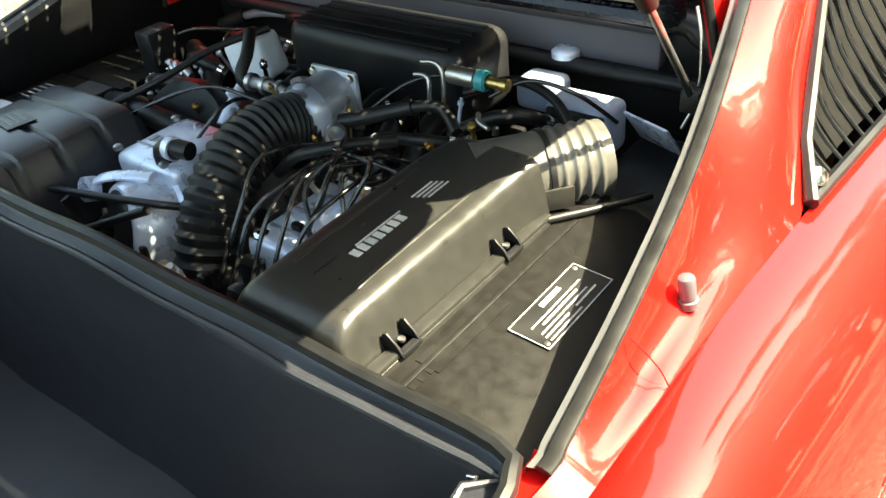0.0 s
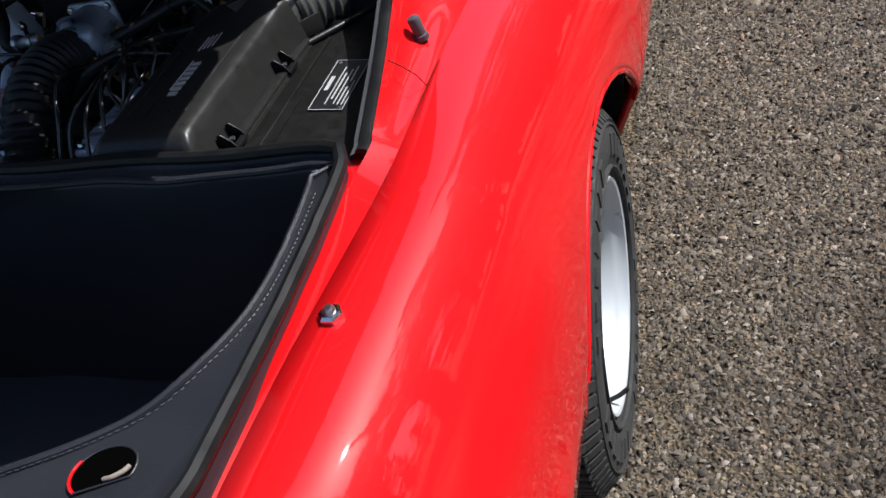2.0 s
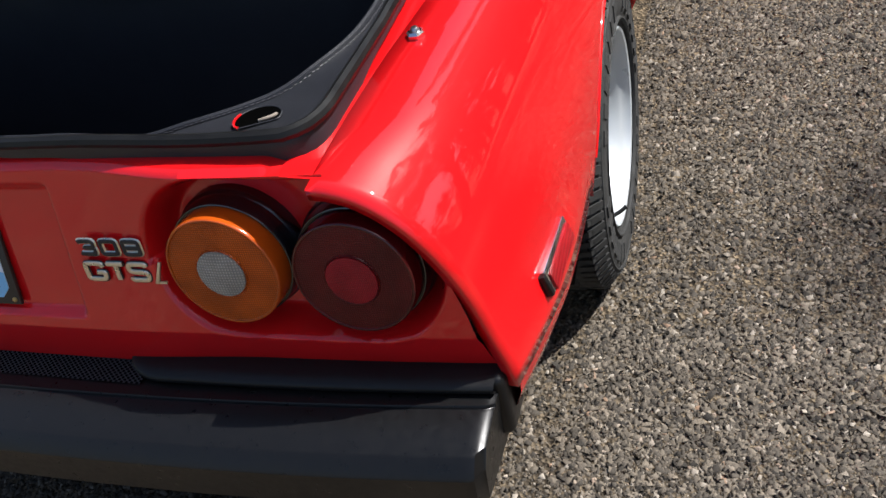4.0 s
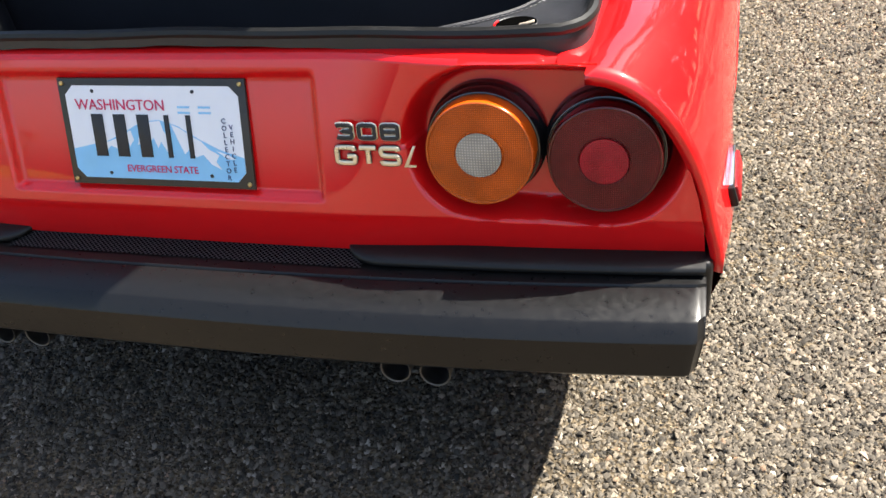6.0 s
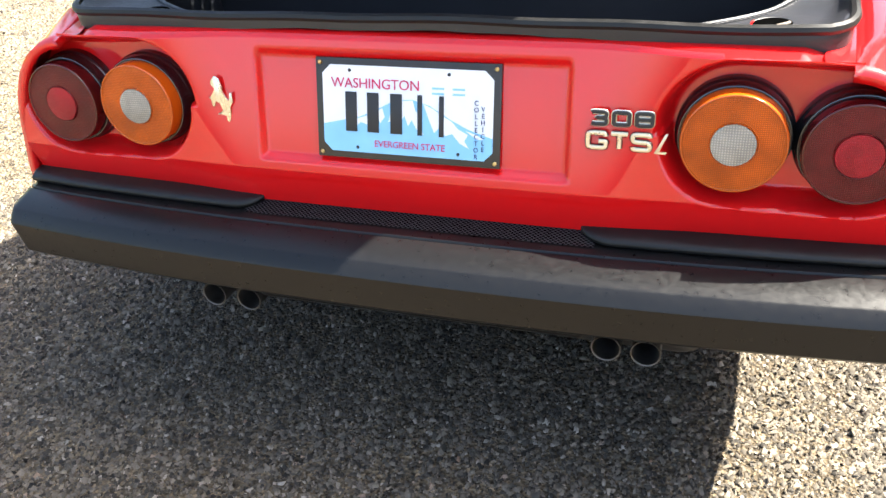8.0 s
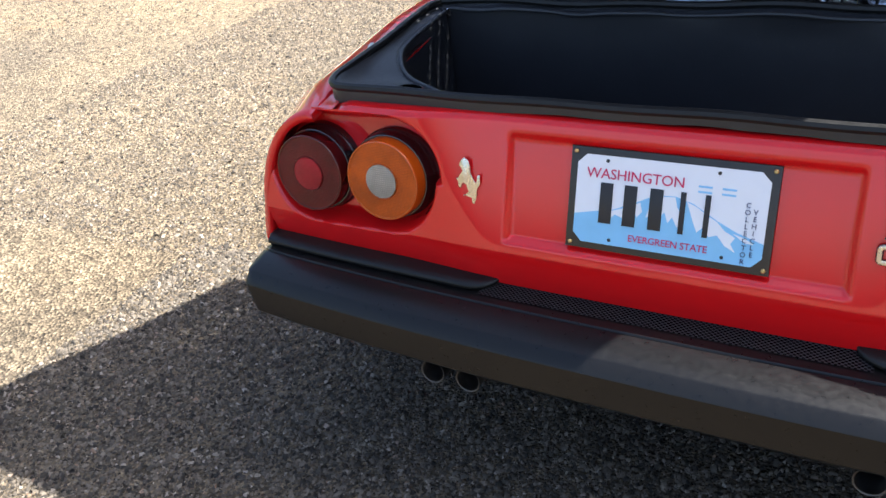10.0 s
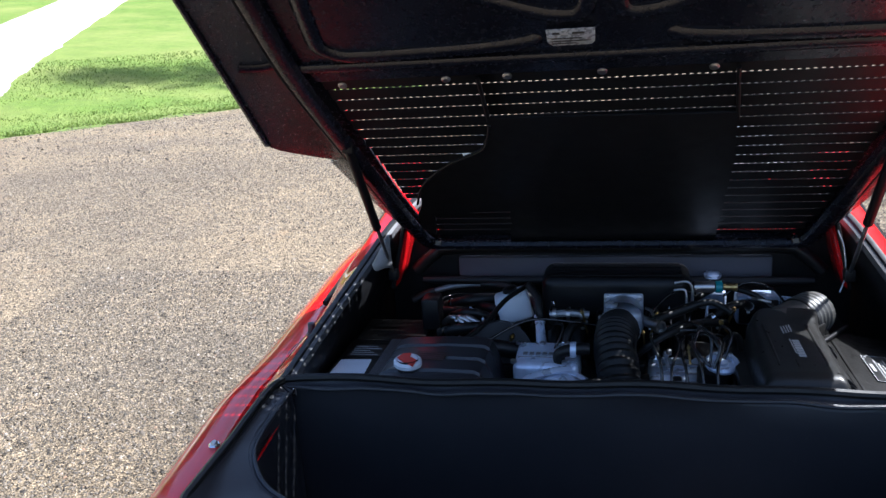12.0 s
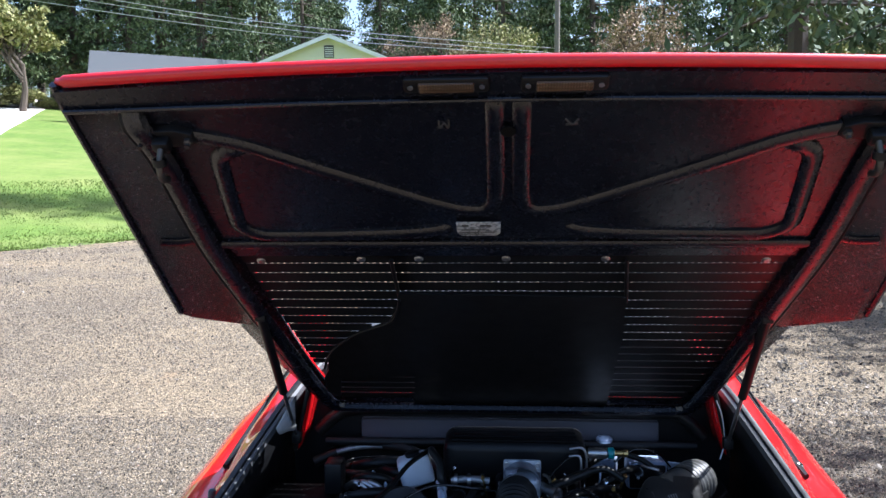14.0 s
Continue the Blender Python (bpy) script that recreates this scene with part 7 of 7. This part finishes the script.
scatter_stones("gravel", [
    (0.78, 2.3, -0.4, 2.5, 23000, 0.0024, 0.0085),
    (0.80, 2.6, 2.5, 3.0, 13000, 0.0024, 0.0078),
    (0.80, 2.8, 3.0, 3.6, 8000, 0.0028, 0.0085),
    (0.85, 3.0, 3.6, 4.6, 3800, 0.0035, 0.0095),
    (2.3, 2.8, 0.8, 2.5, 8000, 0.0026, 0.0085),
    (-1.7, 1.3, -0.45, 0.60, 24000, 0.0023, 0.0082),
    (-3.4, -0.9, 0.5, 4.0, 6500, 0.0026, 0.0078),
    (-6.5, -0.9, 4.0, 9.0, 1300, 0.004, 0.0095),
    (-9.0, -3.4, 0.5, 9.0, 700, 0.004, 0.010),
    (1.0, 5.0, 2.5, 7.0, 900, 0.006, 0.017),
    (-14.0, -0.5, 9.0, 18.5, 120, 0.008, 0.02),
], 3)


def lawn_tufts():
    r = np.random.RandomState(8)
    n = 60000
    s = 15.5 + 9.0 * r.rand(n) ** 2.0
    t = r.uniform(-4.0, 14.0, n)
    x, y = -0.797 * s + 0.603 * t, 0.603 * s + 0.797 * t
    lx0 = -0.797 * x + 0.603 * y < 15.55 + 0.25 * np.sin(t * 3.1)
    keep = ~lx0 & ~((x + 0.463 * y > -10.0) & (x + 0.463 * y < -6.2))
    x, y = x[keep], y[keep]
    n = len(x)
    z = np.array([rise(a, b) for a, b in zip(x, y)])
    h, w, a = r.uniform(0.02, 0.06, n), r.uniform(0.008, 0.018, n), r.rand(n) * 6.28
    dx, dy = np.cos(a) * w, np.sin(a) * w
    lx, ly = r.normal(0, 0.03, n), r.normal(0, 0.03, n)
    v = np.stack([np.c_[x - dx, y - dy, z - 0.01], np.c_[x + dx, y + dy, z - 0.01], np.c_[x + lx, y + ly, z + h]], 1).reshape(-1, 3)
    me = bpy.data.meshes.new("lawn_grass")
    me.from_pydata(v.tolist(), [], np.arange(3 * n).reshape(-1, 3).tolist())
    me.materials.append(M["blades"])
    tagged(new("lawn_grass", me), "short bright green lawn grass", "grass", kind="stuff")


lawn_tufts()


def polar(az, d):
    """A place on the ground at a bearing in degrees and a distance from the yard."""
    a = radians(az)
    x, y = d * math.sin(a), -1.0 + d * math.cos(a)
    return Vector((x, y, rise(x, y)))


def clump_mesh(name, spots, size, count, seed, material, droop=0.0):
    """Foliage: many small leaf clumps round the given spots (place, spread)."""
    r = np.random.RandomState(seed)
    vs, n = [], 0
    for (x, y, z), spread in spots:
        k = max(3, int(count * spread))
        c = np.array((x, y, z)) + r.normal(0, 1, (k, 3)) * np.array((spread, spread, spread * 0.6))
        d1 = r.normal(0, 1, (k, 3))
        d1 /= np.linalg.norm(d1, axis=1)[:, None]
        d2 = np.cross(d1, r.normal(0, 1, (k, 3)))
        d2 /= np.linalg.norm(d2, axis=1)[:, None] + 1e-9
        sc = size * (0.5 + r.rand(k, 1))
        d1[:, 2] -= droop
        vs.append(np.stack([c - d1 * sc, c + d2 * sc * 0.5, c + d1 * sc, c - d2 * sc * 0.5], 1))
    v = np.concatenate(vs).reshape(-1, 3)
    me = bpy.data.meshes.new(name)
    me.from_pydata(v.tolist(), [], np.arange(len(v)).reshape(-1, 4).tolist())
    me.materials.append(M[material])
    return me


def conifer(seed, height):
    r = random.Random(seed)
    tree = thing("conifer", "tall dark green conifer at the edge of the yard", "tree", group="conifers behind the lawn")
    trunk = bmesh.new()
    tube(trunk, [(0, 0, -0.3), (0.1, 0, height * 0.4), (0.0, 0.1, height)], lambda q: 0.30 * (1 - q) + 0.03, 8)
    spots = []
    z = height * 0.14
    while z < height:
        reach = (1 - z / height) ** 0.8 * height * 0.20 + 0.25
        for k in range(r.randint(4, 7)):
            a, L = r.uniform(0, 6.28), reach * r.uniform(0.55, 1.15)
            tip = Vector((math.cos(a) * L, math.sin(a) * L, z - L * r.uniform(0.1, 0.45)))
            tube(trunk, [(0, 0, z), tip * 0.5 + Vector((0, 0, z * 0.5 + 0.1)), tip], lambda q: 0.05 * (1 - q) + 0.008, 4)
            for q in (0.45, 0.7, 0.95):
                p = Vector((0, 0, z)).lerp(tip, q)
                spots.append((tuple(p), 0.22 + 0.20 * r.random()))
        z += height * r.uniform(0.035, 0.06)
    part("trunk", trunk, "bark", tree)
    crown = new("crown", clump_mesh("crown", spots, 0.125, 115, seed, "needles", 0.35))
    crown.parent = tree
    return tree


def broadleaf(seed, height, material, density, label, size=0.10, levels=5):
    r = random.Random(seed)
    tree = thing("tree", label, "tree")
    trunk = bmesh.new()
    spots = []

    def grow(p, d, length, rad, level):
        q = p + d * length
        mid = p.lerp(q, 0.5) + Vector((r.uniform(-1, 1), r.uniform(-1, 1), 0)) * length * 0.08
        tube(trunk, [p, mid, q], lambda t: rad * (1 - 0.45 * t), 5 if level > 1 else 8)
        if level >= 3:
            spots.append((tuple(q), length * 0.34))
            spots.append((tuple(mid), length * 0.30))
        if level < levels:
            for _ in range(3 if level else 5):
                nd = (d + Vector((r.uniform(-1, 1), r.uniform(-1, 1), r.uniform(-0.35, 0.6))) * 0.75).normalized()
                grow(p.lerp(q, r.uniform(0.55, 1.0)), nd, length * r.uniform(0.55, 0.8), rad * 0.52, level + 1)

    grow(Vector((0, 0, -0.2)), Vector((0.05, 0.03, 1)).normalized(), height * 0.28, height * 0.022, 0)
    part("trunk", trunk, "bark", tree)
    crown = new("crown", clump_mesh("crown", spots, size, density, seed, material))
    crown.parent = tree
    return tree


def set_at(ob, p, turn=0.0, scale=1.0):
    ob.matrix_world = Matrix.Translation(p) @ Matrix.Rotation(turn, 4, "Z") @ Matrix.Scale(scale, 4)


con = [conifer(11, 19.0), conifer(12, 22.0), conifer(13, 16.0)]
rg = random.Random(4)
placed = 0
for az0, az1, step, d0, d1 in ((-46, 40, 2.0, 66, 78), (-44, 40, 3.1, 80, 96), (-37, 12, 2.6, 98, 108)):
    az = az0
    while az < az1:
        if not (-11.2 < az < -8.6):
            p = polar(az + rg.uniform(-0.6, 0.6), rg.uniform(d0, d1))
            src = con[placed % 3]
            sc = rg.uniform(0.85, 1.25)
            if placed < 3:
                set_at(src, p, rg.uniform(0, 6.28), sc)
            else:
                copy_thing(src, Matrix.Translation(p) @ Matrix.Rotation(rg.uniform(0, 6.28), 4, "Z")).scale = (sc, sc, sc)
            placed += 1
        az += step
# the wood goes on round the yard
for az in range(46, 316, 4):
    if 138 < az < 226:
        continue
    p = polar(az + rg.uniform(-2, 2), rg.uniform(58, 84))
    ob = copy_thing(con[az % 3], Matrix.Translation(p) @ Matrix.Rotation(rg.uniform(0, 6.28), 4, "Z"))
    sc = rg.uniform(0.8, 1.1)
    ob.scale = (sc, sc, sc)

bare = broadleaf(21, 12.0, "buds", 12, "half-bare spring tree with russet buds beside the house", 0.06, 6)
set_at(bare, polar(-4.6, 58), 0.4)
b2 = broadleaf(22, 13.0, "leaves", 26, "open spring tree with yellow-green leaves", 0.10)
set_at(b2, polar(-1.5, 60), 1.0)
b3 = broadleaf(23, 13.0, "buds", 30, "spring tree with russet branches", 0.09)
set_at(b3, polar(9.5, 52), 2.0)
b4 = broadleaf(24, 9.0, "leaves", 85, "pale green shrub tree at the end of the drive", 0.12)
set_at(b4, polar(-30.6, 63), 0.2, 1.35)
b5 = copy_thing(b4, Matrix.Translation(polar(-34.5, 74)) @ Matrix.Rotation(1.2, 4, "Z"))
b5.scale = (1.2, 1.2, 1.2)
for az, d, sc in ((-34.6, 66, 0.55), (-32.6, 67, 0.5), (-30.2, 68, 0.6), (-28.6, 69, 0.5)):
    low_bush = copy_thing(b4, Matrix.Translation(polar(az, d) - Vector((0, 0, 1.2))) @ Matrix.Rotation(az, 4, "Z"))
    low_bush.scale = (sc * 1.3, sc * 1.3, sc * 0.8)
for k in range(26):
    az = -45 + 3.3 * k + rg.uniform(-0.8, 0.8)
    if not (-27 < az < -7):
        sh = copy_thing(b4, Matrix.Translation(polar(az, rg.uniform(71, 76))) @ Matrix.Rotation(rg.uniform(0, 6.28), 4, "Z"))
        sc = rg.uniform(0.6, 1.0)
        sh.scale = (sc, sc, sc * 0.8)
copy_thing(b2, Matrix.Translation(polar(17.5, 60)) @ Matrix.Rotation(2.2, 4, "Z"))
copy_thing(b4, Matrix.Translation(polar(21.5, 48)) @ Matrix.Rotation(3.0, 4, "Z"))
# unseen trees added beside the car for paint reflections and dappled shade
b8 = copy_thing(bare, Matrix.Translation(Vector((12.3, 6.0, 0))) @ Matrix.Rotation(0.7, 4, "Z"))
b8.scale = (1.1, 1.1, 1.45)
b10 = copy_thing(bare, Matrix.Translation(Vector((10.5, 12.0, 0))) @ Matrix.Rotation(2.6, 4, "Z"))
b10.scale = (1.45, 1.45, 1.45)
b9 = copy_thing(b3, Matrix.Translation(Vector((17.0, 3.0, 0))) @ Matrix.Rotation(1.7, 4, "Z"))
b9.scale = (1.6, 1.6, 1.6)
# two conifers added so that their shade falls on the lawn and the gravel
tall = copy_thing(con[1], Matrix.Translation(Vector((10.6, 31.2, 0))) @ Matrix.Rotation(0.9, 4, "Z"))
tall.scale = (1.35, 1.35, 1.72)
tip = copy_thing(con[1], Matrix.Translation(Vector((15.75, 8.35, 0))) @ Matrix.Rotation(2.1, 4, "Z"))
tip.scale = (0.45, 0.45, 1.0)
# more conifers added out of view for the paint to mirror
for az, d, sc in ((27, 25, 0.95), (31, 23, 0.9), (35, 26, 1.0), (39, 22, 0.9), (43, 30, 1.4), (47, 27, 1.05), (50, 34, 1.5), (54, 30, 1.1), (76, 30, 1.2), (82, 21, 1.0), (88, 26, 1.2), (95, 24, 1.1), (103, 27, 1.2), (110, 22, 0.95), (118, 25, 1.1)):
    near = copy_thing(con[int(az) % 3], Matrix.Translation(polar(az, d)) @ Matrix.Rotation(az * 1.3, 4, "Z"))
    near.scale = (sc, sc, sc)


def gable_house(name, label, az, d, w, dep, eave, ridge, wall_mat, turn):
    """A low house whose gable faces the yard."""
    h = thing(name, label, "house")
    p = polar(az, d)
    z0 = p.z - 0.4
    m = Matrix.Translation(Vector((p.x, p.y, z0))) @ Matrix.Rotation(turn, 4, "Z")
    e, rd = eave - z0, ridge - z0
    wl = bmesh.new()
    prism(wl, [(-w / 2, 0), (w / 2, 0), (w / 2, e), (0, rd), (-w / 2, e)], -dep, 0, m @ frame_at(Vector(), (1, 0, 0), (0, 0, 1)))
    body = part("wall", wl, wall_mat, h, smooth=0)
    for s in (-1, 1):
        rf = bmesh.new()
        slope = math.atan2(rd - e, w / 2)
        L = math.hypot(rd - e, w / 2) + 0.5
        mm = m @ Matrix.Translation((0, dep / 2, rd + 0.03)) @ Matrix.Rotation(s * slope, 4, "Y")
        box(rf, 0 if s > 0 else -L, L if s > 0 else 0, -dep / 2 - 0.5, dep / 2 + 0.5, 0.0, 0.14, m=mm)
        part("roof", rf, "roofing", h, smooth=0)
        fb = bmesh.new()
        box(fb, 0 if s > 0 else -L, L if s > 0 else 0, -dep / 2 - 0.54, -dep / 2 - 0.49, -0.10, 0.12, m=mm)
        part("bargeboard", fb, "white_paint", h, smooth=0)
    vt = part("gable_vent", boxed(-0.28, 0.28, -0.06, -0.01, rd - 1.15, rd - 0.45, 0.02, m=m), "grey_trim", h)
    for k in range(5):
        part("louvre", boxed(-0.24, 0.24, -0.09, -0.05, rd - 1.08 + 0.12 * k, rd - 1.03 + 0.12 * k, m=m), "white_paint", vt)
    return h, m


gable_house("house", "pale yellow-green house with grey roof behind the lawn", -11.8, 50, 9.6, 9.0, 6.7, 8.6, "siding", radians(8))
pa, pb = polar(-26.2, 52), polar(-16.0, 54)
dirx = (pb - pa).normalized()
lowroof = thing("outbuilding", "long low building with grey shingled roof", "building")
lm = frame_at(Vector((pa.x, pa.y, 0)), (dirx.x, dirx.y, 0), (-dirx.y, dirx.x, 0))
Ln = (pb - pa).length
part("wall", boxed(0.5, Ln, 2.6, 6.0, 1.0, 6.65, m=lm), "siding", lowroof, smooth=0)
part("roof", prismed([(-0.4, 6.6), (Ln, 6.6), (Ln, 8.35), (0.4, 8.6), (-0.1, 8.6)], -0.02, 0.12, lm @ frame_at(Vector((0, 0, 0)), (1, 0, 0), (0, 0.35, 1))), "roofing", lowroof, smooth=0)
part("fascia", boxed(-0.4, Ln, -0.1, 0.02, 6.4, 6.65, m=lm @ Matrix.Translation((0, 2.0, 0))), "white_paint", lowroof, smooth=0)

wb = thing("white_shed", "small white building beside the drive", "building")
p = polar(-33.85, 68)
wm = Matrix.Translation(p) @ Matrix.Rotation(radians(25), 4, "Z")
part("wall", boxed(-7.0, 0.0, 0, 4, -0.5, 2.1, m=wm), "white_paint", wb, smooth=0)
part("roof", boxed(-7.4, 0.6, -0.6, 4.4, 2.1, 2.26, m=wm @ Matrix.Rotation(radians(6), 4, "X")), "roofing", wb, smooth=0)
part("door", boxed(-3.9, -3.0, -0.04, 0.01, 0.0, 1.85, m=wm), "white_paint", wb, smooth=0)

# road sign on a fence post
sg = thing("road_sign", "white board with red round sign on a post", "sign")
p = polar(-32.75, 68)
sm = Matrix.Translation(p) @ Matrix.Rotation(radians(30), 4, "Z")
part("post", boxed(0.72, 0.82, -0.05, 0.05, -0.3, 1.7, m=sm), "timber", sg, smooth=0)
part("board", boxed(-0.9, 0.70, -0.05, -0.02, 0.75, 1.6, m=sm), "white_paint", sg, smooth=0)
part("disc", lathed([(0, 0.012), (0.34, 0.012), (0.34, 0)], sm @ frame_at(Vector((0.32, -0.052, 1.15)), (1, 0, 0), (0, 0, 1)), 32), "sign_red", sg)
part("disc_bar", boxed(0.10, 0.54, -0.075, -0.062, 1.10, 1.20, m=sm), "white_paint", sg, smooth=0)
fence = thing("wire_fence", "thin wire fence along the end of the lawn", "fence")
prev = None
for az in range(-40, -25, 2):
    q = polar(az, 70)
    part("fence_post", tube(bmesh.new(), [q, q + Vector((0, 0, 1.5))], 0.05, 6), "timber", fence)
    if prev is not None:
        for h_ in (0.5, 0.95, 1.4):
            part("fence_wire", tube(bmesh.new(), [prev + Vector((0, 0, h_)), q + Vector((0, 0, h_))], 0.012, 4), "steel", fence)
    prev = q

# utility pole with cables
pole = thing("utility_pole", "grey timber utility pole", "pole")
pp = polar(3.3, 56)
part("pole", tube(bmesh.new(), [pp + Vector((0, 0, -0.3)), pp + Vector((0.1, 0, 12))], lambda q: 0.20 - 0.05 * q, 12), "timber", pole)
part("cross_arm", boxed(-1.1, 1.1, -0.06, 0.06, 10.6, 10.75, m=Matrix.Translation(pp)), "timber", pole)
for k, (za, zb) in enumerate(((11.1, 8.6), (10.8, 8.3), (10.2, 8.1))):
    a, b = polar(-33, 62), pp + Vector((0, 0, 0))
    pts = [Vector((a.x, a.y, za + 2.2)), Vector(((a.x + b.x) / 2, (a.y + b.y) / 2, (za + 2.2 + b.z + zb - 2.0) / 2 - 0.5)), Vector((b.x, b.y, b.z + zb - 1.8))]
    cb = thing("overhead_cable", "thin grey overhead cable", "cable", group="overhead cables")
    part("cable", tubed(pts, 0.022, sides=5), "steel", cb)

# boulder at the edge of the lawn
bo = bmesh.new()
bmesh.ops.create_icosphere(bo, subdivisions=4, radius=1.0)
for v in bo.verts:
    n_ = noise.fractal(v.co * 1.3 + Vector((3, 1, 2)), 0.9, 2.0, 5)
    v.co *= 1 + 0.22 * n_
    v.co = Vector((v.co.x * 0.75, v.co.y * 0.55, v.co.z * 0.55))
rk = new("boulder", mesh_of(bo, "boulder", 30))
rk.data.materials.append(M["rock"])
tagged(rk, "large pale grey boulder at the lawn edge", "rock")
rk.matrix_world = pose(-11.7, 11.3, 0.32, 0, 0, 20)
